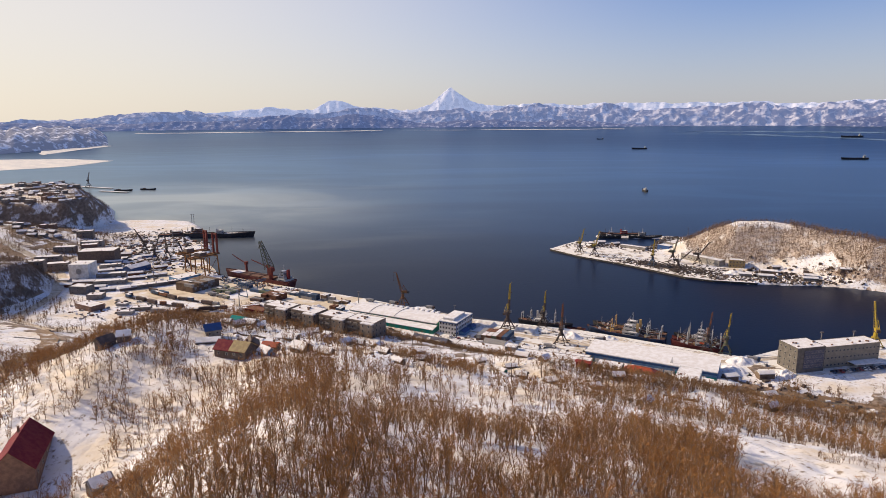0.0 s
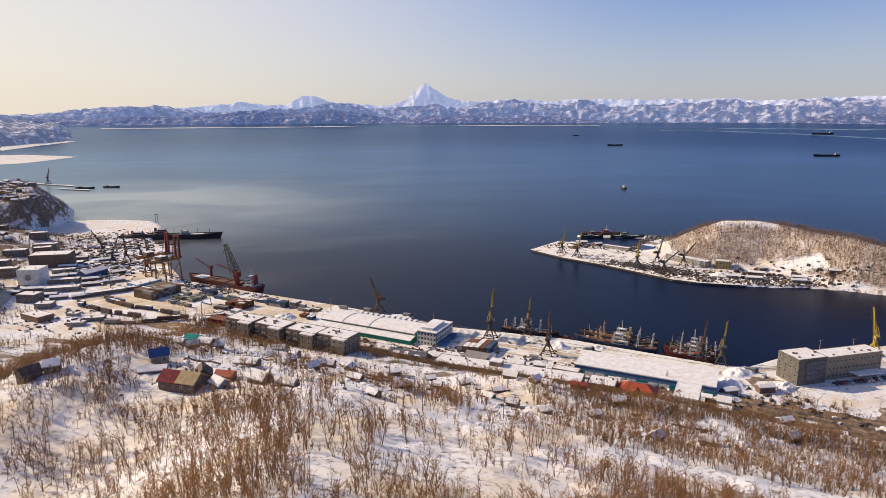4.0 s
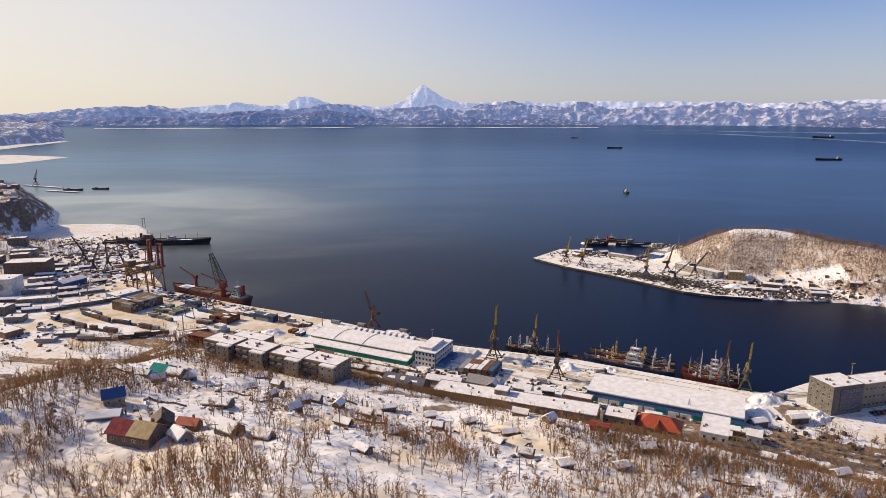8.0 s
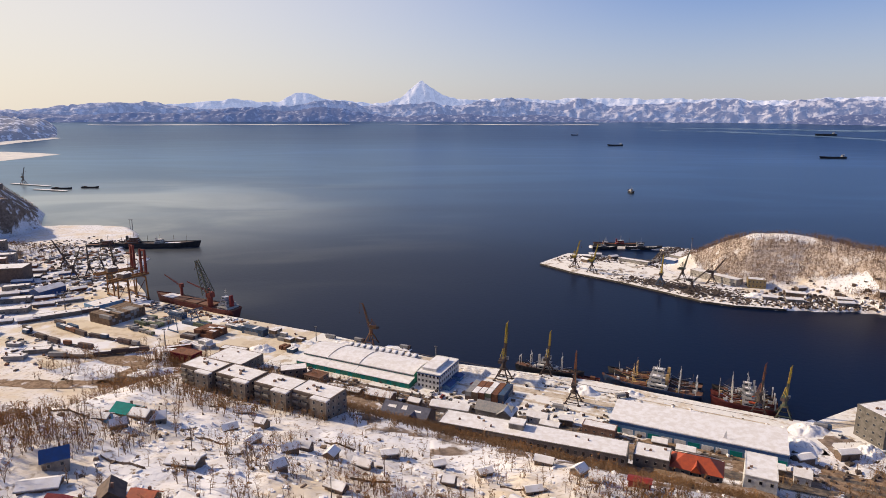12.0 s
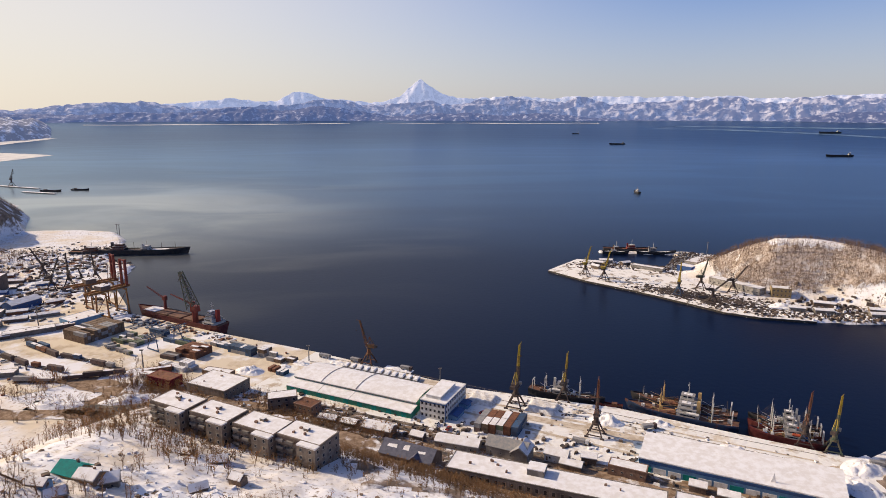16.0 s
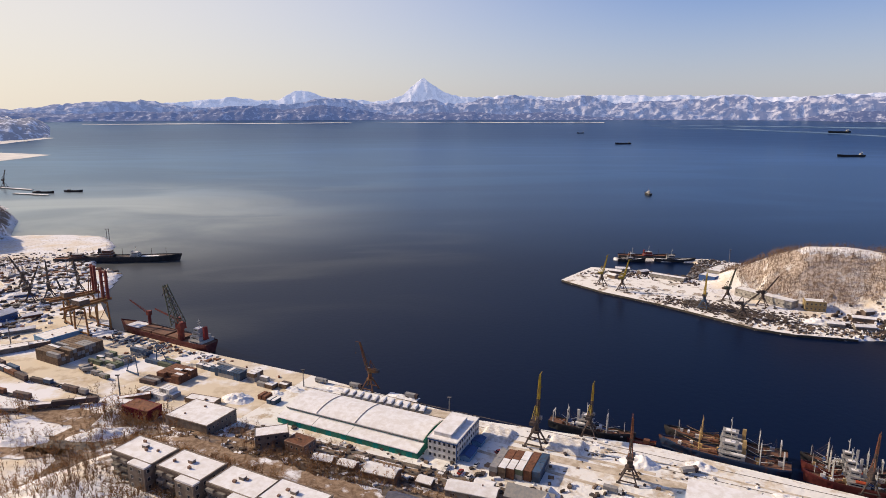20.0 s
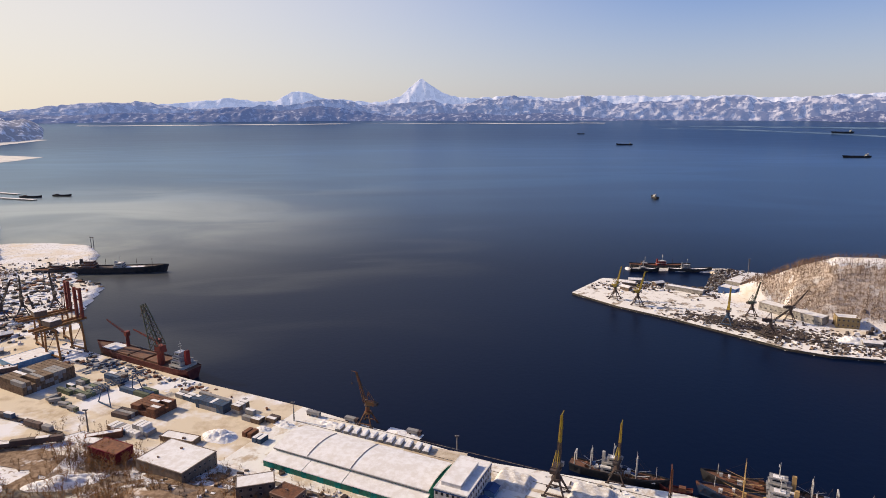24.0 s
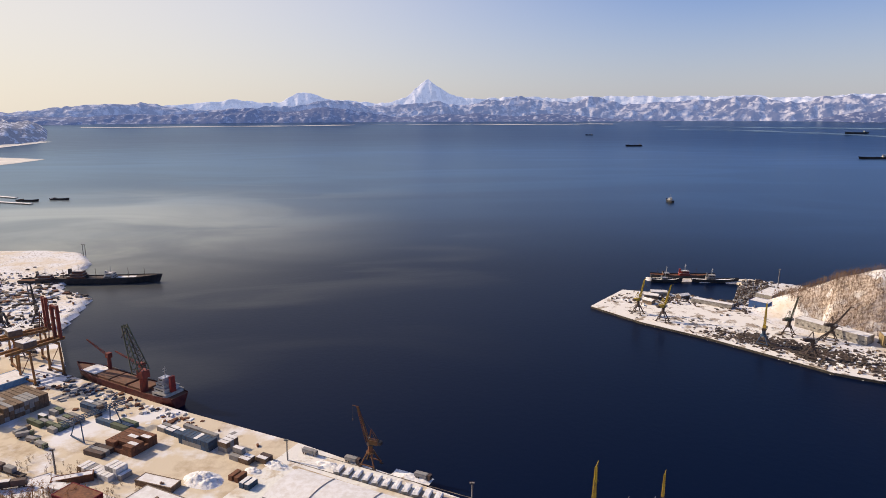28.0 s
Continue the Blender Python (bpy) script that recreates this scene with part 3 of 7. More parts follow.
def coal(X, Y):
    near = np.minimum(line_distance(X, Y, [(222, 724), (250, 691), (276, 664)])[0], line_distance(X, Y, [(296, 676), (330, 655), (372, 648)])[0] + 4)
    near = np.minimum(near, line_distance(X, Y, [(178, 824), (215, 828)])[0] + 5)
    return near < 9 + 6 * wave(X, Y, 0.22, 31) + 3 * wave(X, Y, 0.6, 32)


def railside(X, Y):
    a, d = (X - Q0[0]) * U[0] + (Y - Q0[1]) * U[1], (X - Q0[0]) * N[0] + (Y - Q0[1]) * N[1]
    band = (a > -45) & (a < 520) & (d > 74) & (d < 166 + 7 * wave(X, Y, 0.15, 44))
    band = band | ((a > 428) & (a < 560) & (d > 14) & (d < 80) & (wave(X, Y, 0.11, 43) > -0.1))
    band = band | (line_distance(X, Y, [(207, 402), (222, 388), (236, 380)])[0] < 13)
    return band & (wave(X, Y, 0.07, 41) + 0.7 * wave(X, Y, 0.25, 42) > -0.25)


patch_sheet("coal_ground", 150, 400, 630, 850, 2.5, coal, 0.12, M_COAL, "black coal and scrap trodden into the pier snow", 2.0)
patch_sheet("railside_brush", -190, 320, 290, 540, 3.0, railside, 0.4, M_BRUSH, "brown brushwood ground with patches of snow")


# ---- far ranges ----
def lattice(X, Y, seed):
    """Smooth value noise from -1 to 1 over arrays."""
    table = np.random.RandomState(seed).uniform(-1, 1, (256, 256))
    i, j = np.floor(X).astype(int), np.floor(Y).astype(int)
    u, v = smooth(X - i), smooth(Y - j)
    g = lambda p, q: table[p % 256, q % 256]
    return (g(i, j) * (1 - u) + g(i + 1, j) * u) * (1 - v) + (g(i, j + 1) * (1 - u) + g(i + 1, j + 1) * u) * v


def mountain_range(name, sky_line, mat, r0, r1, base_down, seed, label, rough=1.0, per=1.0, jag=0.0):
    """Ridged range whose crest follows (azimuth, elevation) points; spurs run down from it to the water."""
    az = np.linspace(sky_line[0][0], sky_line[-1][0], int((sky_line[-1][0] - sky_line[0][0]) * 13))
    top = np.interp(az, [p[0] for p in sky_line], [p[1] for p in sky_line])
    for k, h in ((1.3, 0.5), (3.1, 0.35), (6.0, 0.15)):
        top = top + (0.10 * rough + jag) * h * lattice(az * k * per, az * 0 + seed, seed)
    A, V = np.meshgrid(az, np.linspace(0, 1, 44))
    bend = A + 0.5 * V * lattice(A * 0.8, V * 1.5, seed + 1) + 0.16 * lattice(A * 3, V * 5, seed + 2)
    spur = np.zeros(A.shape)
    for k, h in ((0.45, 1.0), (1.05, 0.55), (2.4, 0.24), (5.2, 0.10)):
        spur = spur + h * (0.8 - 2.0 * np.abs(lattice(bend * k * per + 31, V * 1.6 * k ** 0.6, seed + int(k * 10))))
    hump = V ** 0.9 + 0.16 * rough * spur * np.sin(np.pi * V ** 0.8)
    E = base_down + (top[None] - base_down) * hump
    E[0] -= 0.15
    R = r0 + (r1 - r0) * V + 14 * lattice(A * 2.3, V * 3, seed + 9)
    a = np.radians(A)
    X, Y, Z = C0[0] + R * np.sin(a), C0[1] + R * np.cos(a), H_EYE + R * np.tan(np.radians(E))
    X, Y, Z = np.vstack([X, X[-1:] * 1.006]), np.vstack([Y, Y[-1:] * 1.006]), np.vstack([Z, Z[-1:] - 120])
    solid(name, grid_mesh(name, X, Y, Z), mat, label, "mountains", kind="structure")


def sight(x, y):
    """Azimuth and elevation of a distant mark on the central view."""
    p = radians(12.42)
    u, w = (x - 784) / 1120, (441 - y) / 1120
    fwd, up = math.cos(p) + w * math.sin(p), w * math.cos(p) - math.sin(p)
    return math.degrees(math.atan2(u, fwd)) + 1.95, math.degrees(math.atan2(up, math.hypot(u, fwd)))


far_line = [(-40, 196), (90, 192), (250, 186), (380, 178), (405, 174), (450, 178), (492, 178), (506, 170), (518, 163), (530, 161), (545, 163), (556, 168), (580, 173), (620, 178), (650, 180), (684, 178),
            (704, 172), (718, 161), (731, 149), (741, 142), (746, 141), (756, 147), (770, 156), (786, 166), (806, 172), (830, 174), (890, 171), (960, 174), (1060, 170), (1180, 172), (1280, 170), (1400, 174), (1480, 168), (1600, 166), (1900, 175)]
mid_line = [(-400, 205), (-40, 198), (100, 189), (180, 182), (245, 180), (255, 178), (285, 182), (330, 190), (400, 191), (520, 186), (556, 175), (600, 176), (640, 185), (700, 184), (760, 177), (800, 186), (850, 176),
            (870, 178), (905, 170), (950, 178), (1000, 180), (1020, 173), (1045, 174), (1080, 183), (1130, 182), (1180, 178), (1200, 176), (1240, 178), (1270, 171), (1300, 172), (1340, 178), (1380, 184),
            (1415, 172), (1440, 174), (1465, 169), (1490, 176), (1515, 170), (1568, 172), (1700, 176), (2000, 185)]
near_line = [(-700, 215), (-200, 206), (-20, 199), (120, 203), (250, 199), (330, 200), (400, 191), (440, 189), (500, 196), (560, 188), (600, 190), (660, 200), (700, 206), (760, 200), (840, 200), (900, 204),
             (960, 200), (1030, 206), (1080, 210), (1150, 212), (1250, 213), (1380, 214), (1410, 209), (1460, 200), (1520, 198), (1600, 196), (1800, 200), (2200, 214)]
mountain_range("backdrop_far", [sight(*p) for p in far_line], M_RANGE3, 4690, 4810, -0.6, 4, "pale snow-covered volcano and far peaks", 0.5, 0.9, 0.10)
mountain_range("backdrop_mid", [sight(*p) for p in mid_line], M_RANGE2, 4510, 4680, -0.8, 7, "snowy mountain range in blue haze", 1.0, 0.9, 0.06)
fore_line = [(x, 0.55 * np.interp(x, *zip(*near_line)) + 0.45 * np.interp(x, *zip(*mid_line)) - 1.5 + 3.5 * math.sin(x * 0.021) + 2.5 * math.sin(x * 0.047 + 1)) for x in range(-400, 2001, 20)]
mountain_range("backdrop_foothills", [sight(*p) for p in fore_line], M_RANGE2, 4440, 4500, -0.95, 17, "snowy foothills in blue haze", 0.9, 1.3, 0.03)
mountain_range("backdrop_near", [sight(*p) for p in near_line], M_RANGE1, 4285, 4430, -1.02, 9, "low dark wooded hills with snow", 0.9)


# ---- trees ----
def tree_arrays(seed, height, stems, branches, twigs, thick=0.028, light=False, rise=(0.8, 2.2)):
    """Bare many-stemmed tree: stem and limb tubes, and fine twig spikes."""
    r = random.Random(seed)
    wood, fine = Geo(), Geo()

    def spike(g, a, b, w):
        a, b = Vector(a), Vector(b)
        d = (b - a).normalized()
        u = d.orthogonal().normalized()
        k = d.cross(u)
        g.add([a + u * w, a + (k * 0.87 - u * 0.5) * w, a - (k * 0.87 + u * 0.5) * w, b], [(0, 1, 3), (1, 2, 3), (2, 0, 3)])

    def sliver(g, a, b, w):
        a, b = Vector(a), Vector(b)
        u = (b - a).cross(Vector((r.uniform(-1, 1), r.uniform(-1, 1), 0.3))).normalized() * w
        g.add([a + u, a - u, b], [(0, 1, 2)])

    def rod(g, a, b, ra, rb):
        a, b = Vector(a), Vector(b)
        d = (b - a).normalized()
        u = d.orthogonal().normalized()
        k = d.cross(u)
        off = [u, k * 0.87 - u * 0.5, -k * 0.87 - u * 0.5]
        g.add([a + o * ra for o in off] + [b + o * rb for o in off], [(0, 1, 4, 3), (1, 2, 5, 4), (2, 0, 3, 5)])

    for _ in range(stems):
        lean, turn = r.uniform(0.05, 0.62 if stems > 4 else 0.30), r.uniform(0, 6.283)
        h = height * r.uniform(0.75, 1.05)
        p, prev = Vector((0, 0, -0.3)), None
        dirn = Vector((math.cos(turn) * lean, math.sin(turn) * lean, 1)).normalized()
        pts = [p]
        for s in range(3):
            dirn = (dirn + Vector((r.uniform(-.18, .18), r.uniform(-.18, .18), 0.12))).normalized()
            p = p + dirn * h / 3
            pts.append(p)
        rad = 0.011 * h + 0.03
        if light:
            spike(wood, pts[0], pts[3], rad * 1.3)
        for i in range(0 if light else 3):
            rod(wood, pts[i], pts[i + 1], rad * (1 - i / 3.3), rad * (1 - (i + 1) / 3.3))
        for _ in range(branches):
            t = r.uniform(0.3, 0.98) * 3
            i = min(int(t), 2)
            o = pts[i].lerp(pts[i + 1], t - i)
            q = r.uniform(0, 6.283)
            bd = Vector((math.cos(q), math.sin(q), r.uniform(*rise))).normalized()
            ln = h * r.uniform(0.15, 0.32) * (1.25 - t / 4)
            e = o + bd * ln
            (sliver if light else spike)(wood, o, e, rad * 0.40)
            for _ in range(twigs):
                k = o.lerp(e, r.uniform(0.25, 1.0))
                td = (bd + Vector((r.uniform(-.9, .9), r.uniform(-.9, .9), r.uniform(-.2, .8)))).normalized()
                sliver(fine, k, k + td * h * r.uniform(0.08, 0.17), thick)
    return wood, fine


def clump_mesh(name, variants, places, mat):
    """Many trees or bushes joined into one mesh. places: x, y, z, turn, size, variant."""
    vs, fs, base = [], [], 0
    arrs = [(np.array(g.v), g.f) for g in variants]
    tri = [[(f[0], f[i], f[i + 1]) for f in ff for i in range(1, len(f) - 1)] for _, ff in arrs]
    tri = [np.array(t, dtype=np.int64) for t in tri]
    for x, y, z, a, s, k in places:
        v = arrs[k][0] * s
        c, n = math.cos(a), math.sin(a)
        vs.append(np.stack([v[:, 0] * c - v[:, 1] * n + x, v[:, 0] * n + v[:, 1] * c + y, v[:, 2] + z], -1))
        fs.append(tri[k] + base)
        base += len(v)
    co, q = np.concatenate(vs), np.concatenate(fs)
    me = bpy.data.meshes.new(name)
    me.vertices.add(len(co))
    me.vertices.foreach_set("co", co.ravel())
    me.loops.add(q.size)
    me.loops.foreach_set("vertex_index", q.ravel().astype(np.int32))
    me.polygons.add(len(q))
    me.polygons.foreach_set("loop_start", np.arange(0, q.size, 3, dtype=np.int32))
    me.update(calc_edges=True)
    me.materials.append(mat)
    return me


BIRCH = [tree_arrays(11 + i, 6.6, (1, 2, 1, 2, 3, 2)[i], 13, 5, 0.025, rise=(0.45, 1.6)) for i in range(6)]
BIRCH_SMALL = [tree_arrays(11 + i, 6.4, (1, 2, 1, 2, 3, 2)[i], 8, 4, 0.042, rise=(0.45, 1.6)) for i in range(6)]
SHRUB = [tree_arrays(41 + i, 3.4, 4, 3, 3, 0.056, True) for i in range(3)]
THIN = [tree_arrays(61 + i, 6.0, 1, 5, 2, 0.12, True) for i in range(4)]
BIRCH_MESH = [(w.mesh("trunk"), t.mesh("crown")) for w, t in BIRCH]
for w, t in BIRCH_MESH:
    w.materials.append(M_BARK)
    t.materials.append(M_TWIG)

# places kept free of trees: buildings and clearings (x, y, radius)
CLEAR = [(14, 158, 11), (4, 165, 8), (25, 157, 9), (-27, 160, 7), (98, 183, 9), (88, 165, 10), (-90, 252, 17), (-108, 278, 10), (-78, 262, 9), (-62, 254, 8), (-115, 335, 12), (-105, 332, 9), (-130, 190, 18), (82, 150, 14), (78, 137, 14), (66, 124, 12), (95, 138, 17), (112, 132, 16), (93, 174, 9), (-113, 226, 9), (-104, 246, 9), (-99, 172, 10), (-102, 172, 8), (-145, 256, 9),
         (8, 104, 8), (20, 118, 9), (30, 122, 7), (-8, 108, 7), (78, 140, 9), (90, 150, 8), (-24, 152, 6), (-20, 135, 5), (5, 160, 6), (14, 216, 8), (-20, 224, 12), (-2, 212, 9)]


# x, y, trees and spread of each grove
GROVES = [(-25, 284, 60, 8, 4), (-9, 272, 110, 9, 6), (4, 255, 90, 5, 6), (-118, 250, 45, 6, 5), (-107, 236, 30, 5, 5), (-40, 219, 45, 12, 4), (-68, 222, 45, 10, 4), (24, 226, 35, 10, 4), (-112, 290, 24, 6, 4), (-70, 312, 20, 7, 4), (40, 300, 26, 9, 4), (75, 275, 26, 9, 4)]


def tree_density(x, y):
    d = (x - Q0[0]) * N[0] + (y - Q0[1]) * N[1]
    patch = noise.noise((x * 0.022, y * 0.022, 3.3)) + 0.5 * noise.noise((x * 0.06, y * 0.06, 8.1))
    if d > 295 or (x < -95 and 288 < y < 330):
        v = 0.6 if x < 30 else 1.6
        if x + 20 * noise.noise((x * 0.04, y * 0.04, 7.7)) < -43:
            return (0.40 if x > -78 and y < 190 else 0.95) + patch * 0.8
        edge = 14 * noise.noise((x * 0.05, y * 0.05, 1.1)) + 6 * noise.noise((x * 0.2, y * 0.2, 5.1))
        if x + edge > -36 and y + edge < min(104 + (x + 36) * 0.66, 142):
            return 1.6 + patch * 0.9
        return v + patch * 1.1
    if d > 262:
        return (0.40 if x < -110 else 0.12) + patch * 1.2
    if d > 185 and x > 40:
        return 1.3 + patch * 0.9
    if d > 150:
        return 0.02 + max(0.0, patch - 0.15) * 1.3
    return 0.0


rnd = random.Random(5)
near_trees, wood_places, shrub_places = [], [], []
for i in range(38000):
    x, y = rnd.uniform(-230, 230), rnd.uniform(35, 400)
    d = (x - Q0[0]) * N[0] + (y - Q0[1]) * N[1]
    if abs(x) > 40 + 0.8 * (y + 10) or d < 150:
        continue
    if any((x - a) ** 2 + (y - b) ** 2 < c * c for a, b, c in CLEAR):
        continue
    if rnd.random() > tree_density(x, y) * 0.62:
        continue
    row = (x, y, rnd.uniform(0, 6.28), rnd.uniform(0.7, 1.2), rnd.randrange(6))
    if y < 165 and abs(x) < 75 and len(near_trees) < 300:
        near_trees.append(row)
    elif d < 262 and rnd.random() < 0.65:
        shrub_places.append(row)
    else:
        wood_places.append(row)
# groves standing in the open gardens
for x0, y0, n, sx, sy in GROVES:
    for _ in range(n):
        x, y = rnd.gauss(x0, sx), rnd.gauss(y0, sy)
        wood_places.append((x, y, rnd.uniform(0, 6.28), rnd.uniform(0.6, 1.0), rnd.randrange(6)))
# low twiggy undergrowth in the near wood
for i in range(5200):
    x, y = rnd.uniform(-60, 110), rnd.uniform(40, 175)
    if noise.noise((x * 0.03, y * 0.03, 6.1)) > -0.1 and not any((x - a) ** 2 + (y - b) ** 2 < c * c for a, b, c in CLEAR):
        shrub_places.append((x, y, rnd.uniform(0, 6.28), rnd.uniform(0.35, 0.75), rnd.randrange(3)))
# brown scrub on the bank above the railway and along the lower road
for i in range(5500):
    a, d = rnd.uniform(20, 470), rnd.gauss(124, 12)
    if rnd.random() < 0.25:
        d = rnd.uniform(86, 100)
    x, y = quay(a, d)
    if noise.noise((x * 0.03, y * 0.03, 1.7)) < -0.12 or (50 < a < 185 and 142 < d < 176):
        continue
    if 190 < a < 375 and 88 < d < 116:
        continue
    shrub_places.append((x, y, rnd.uniform(0, 6.28), rnd.uniform(0.7, 1.5), rnd.randrange(3)))
for i in range(2300):
    x, y = quay(rnd.uniform(150, 450), rnd.gauss(145, 8))
    shrub_places.append((x, y, rnd.uniform(0, 6.28), rnd.uniform(0.8, 1.5), rnd.randrange(3)))
for i in range(520):
    x, y = quay(rnd.uniform(55, 215), rnd.gauss(167, 4))
    shrub_places.append((x, y, rnd.uniform(0, 6.28), rnd.uniform(0.6, 1.3), rnd.randrange(3)))
for i in range(700):
    x, y = quay(rnd.uniform(425, 560), rnd.uniform(16, 75))
    if noise.noise((x * 0.05, y * 0.05, 2.9)) > 0.0:
        shrub_places.append((x, y, rnd.uniform(0, 6.28), rnd.uniform(0.5, 1.1), rnd.randrange(3)))
# bushes in the gardens, in loose clusters
for i in range(60):
    x0, y0 = rnd.uniform(-165, 130), rnd.uniform(205, 350)
    for _ in range(rnd.randrange(3, 13)):
        x, y = rnd.gauss(x0, 4.5), rnd.gauss(y0, 3.0)
        if not any((x - a) ** 2 + (y - b) ** 2 < c * c * 0.5 for a, b, c in CLEAR):
            shrub_places.append((x, y, rnd.uniform(0, 6.28), rnd.uniform(0.7, 1.5), rnd.randrange(3)))
for x0, y0, n, sp in ((-125, 487, 16, 9), (-95, 470, 14, 8), (-60, 462, 12, 8), (205, 372, 26, 9), (225, 362, 20, 9), (178, 352, 22, 10), (150, 372, 12, 8), (-82, 486, 10, 6), (-215, 495, 30, 20), (-170, 490, 30, 14)):
    for _ in range(n):
        shrub_places.append((rnd.gauss(x0, sp), rnd.gauss(y0, sp * 0.6), rnd.uniform(0, 6.28), rnd.uniform(1.0, 1.9), rnd.randrange(3)))


# scrub behind the railway in the east, below the apartments, and round the western road
for i in range(3600):
    a, d = rnd.uniform(-20, 560), rnd.uniform(62, 112)
    if a > 350:
        d = rnd.uniform(46, 110)
    if rnd.random() < 0.4:
        a, d = rnd.uniform(340, 470), rnd.gauss(184, 8)
    elif rnd.random() < 0.2:
        a, d = rnd.uniform(50, 185), rnd.uniform(172, 186)
    x, y = quay(a, d)
    if noise.noise((x * 0.04, y * 0.04, 4.7)) > -0.15:
        shrub_places.append((x, y, rnd.uniform(0, 6.28), rnd.uniform(0.6, 1.3), rnd.randrange(3)))
for i in range(4600):
    x, y = rnd.uniform(-600, -275), rnd.uniform(370, 900)
    if (x > -340 and y > 500) or (x > -430 and y > 575) or noise.noise((x * 0.02, y * 0.02, 2.2)) < -0.15:
        continue
    shrub_places.append((x, y, rnd.uniform(0, 6.28), rnd.uniform(1.1, 2.2), rnd.randrange(3)))


for i in range(1080):
    x, y = quay(rnd.uniform(45, 195), rnd.uniform(176, 196))
    if i > 160:
        x, y = quay(rnd.uniform(-40, 200), rnd.uniform(76, 138))
        if noise.noise((x * 0.03, y * 0.03, 6.6)) < -0.05 or abs(x + 131) < 17 and abs(y - 513) < 15:
            continue
    wood_places.append((x, y, rnd.uniform(0, 6.28), rnd.uniform(0.9, 1.35), rnd.randrange(6)))


for i in range(70):
    x, y = quay(rnd.uniform(5, 75), rnd.uniform(84, 100))
    wood_places.append((x, y, rnd.uniform(0, 6.28), rnd.uniform(1.0, 1.5), rnd.choice((1, 3, 4))))


def heights(rows):
    z = ground(np.array([p[0] for p in rows]), np.array([p[1] for p in rows]))
    return [(p[0], p[1], float(h), p[2], p[3], p[4]) for p, h in zip(rows, z)]


for x, y, z, a, s, k in heights(near_trees):
    t = thing("birch_tree", x, y, z, math.degrees(a), "bare brown many-stemmed birch tree standing in snow", "tree", "birch wood on the slope")
    t.scale = (s, s, s)
    part("trunk", BIRCH_MESH[k][0], M_BARK, t)
    part("crown", BIRCH_MESH[k][1], M_TWIG, t)
rows = heights(wood_places)
wood = thing("birch_wood", 0, 0, 0, 0, "bare brown birch wood on the snowy slope", "trees", kind="stuff")
for kind, chosen in ((BIRCH, [p for p in rows if p[1] < 170]), (BIRCH_SMALL, [p for p in rows if p[1] >= 170])):
    part("trunks", clump_mesh("trunks", [g[0] for g in kind], chosen, M_BARK), M_BARK, wood)
    part("crowns", clump_mesh("crowns", [g[1] for g in kind], chosen, M_TWIG), M_TWIG, wood)
rows = [(x, y, z, a, s, k % 3) for x, y, z, a, s, k in heights(shrub_places)]
scrub = thing("scrub", 0, 0, 0, 0, "leafless brown alder scrub on the bank", "bushes", kind="stuff")
part("stems", clump_mesh("stems", [g[0] for g in SHRUB], rows, M_BARK), M_BARK, scrub)
part("twigs", clump_mesh("twigs", [g[1] for g in SHRUB], rows, M_ALDER), M_ALDER, scrub)

# thin woods on the far hill and the western bluff
far_rows = []
for i in range(28000):
    x, y = rnd.uniform(285, 560), rnd.uniform(540, 830)
    far_rows.append((x, y))
P = np.array(far_rows)
fz = land(P[:, 0][None], P[:, 1][None])[0]
hd, hz = line_distance(P[:, 0], P[:, 1], CREST)
keep = (fz > 5) & inside(P[:, 0], P[:, 1], PENINSULA)
far_places = []
for (x, y), z, d, k in zip(far_rows, fz, hd, keep):
    bare = (332 < x < 386 and d < 10) or (abs((x - 352) * 0.55 + (y - 690) * 0.83) < 7 and 352 < x < 400 and d > 20)
    if k and not bare:
        far_places.append((x, y, float(z), rnd.uniform(0, 6.28), rnd.uniform(0.75, 1.2), rnd.randrange(4)))
town_rows = np.array([(rnd.uniform(-800, -480), rnd.uniform(860, 1250)) for i in range(10000)])
town_z = land(town_rows[:, 0][None], town_rows[:, 1][None])[0]
for (x, y), z in zip(town_rows.tolist(), town_z.tolist()):
    if z > 6 and noise.noise((x * 0.03, y * 0.03, 5)) > -0.2:
        far_places.append((x, y, z, rnd.uniform(0, 6.28), rnd.uniform(0.5, 0.9), rnd.randrange(4)))
for i in range(5000):
    x, y = rnd.uniform(-640, -300), rnd.uniform(380, 905)
    if (x > -345 and y > 500) or (x > -430 and y > 575) or noise.noise((x * 0.015, y * 0.015, 7)) < -0.25:
        continue
    far_places.append((x, y, float(ground(x, y)), rnd.uniform(0, 6.28), rnd.uniform(0.5, 1.0), rnd.randrange(4)))
for i in range(9000):
    x, y = rnd.uniform(-820, -540), rnd.uniform(890, 945)
    if i > 5000:
        x, y = rnd.uniform(-440, -386), rnd.uniform(470, 640)
    elif i > 3500:
        x, y = rnd.uniform(-600, -535), rnd.uniform(930, 1200)
    z = gz(x, y) if x < -500 else float(ground(x, y))
    if z > 6:
        far_places.append((x, y, z, rnd.uniform(0, 6.28), rnd.uniform(0.6, 1.1), rnd.randrange(4)))
hillwood = thing("hill_wood", 0, 0, 0, 0, "thin leafless wood on the far snowy hill", "trees", kind="stuff")
part("trunks", clump_mesh("trunks", [g[0] for g in THIN], far_places, M_THICKET), M_THICKET, hillwood)
part("crowns", clump_mesh("crowns", [g[1] for g in THIN], far_places, M_THICKET), M_THICKET, hillwood)


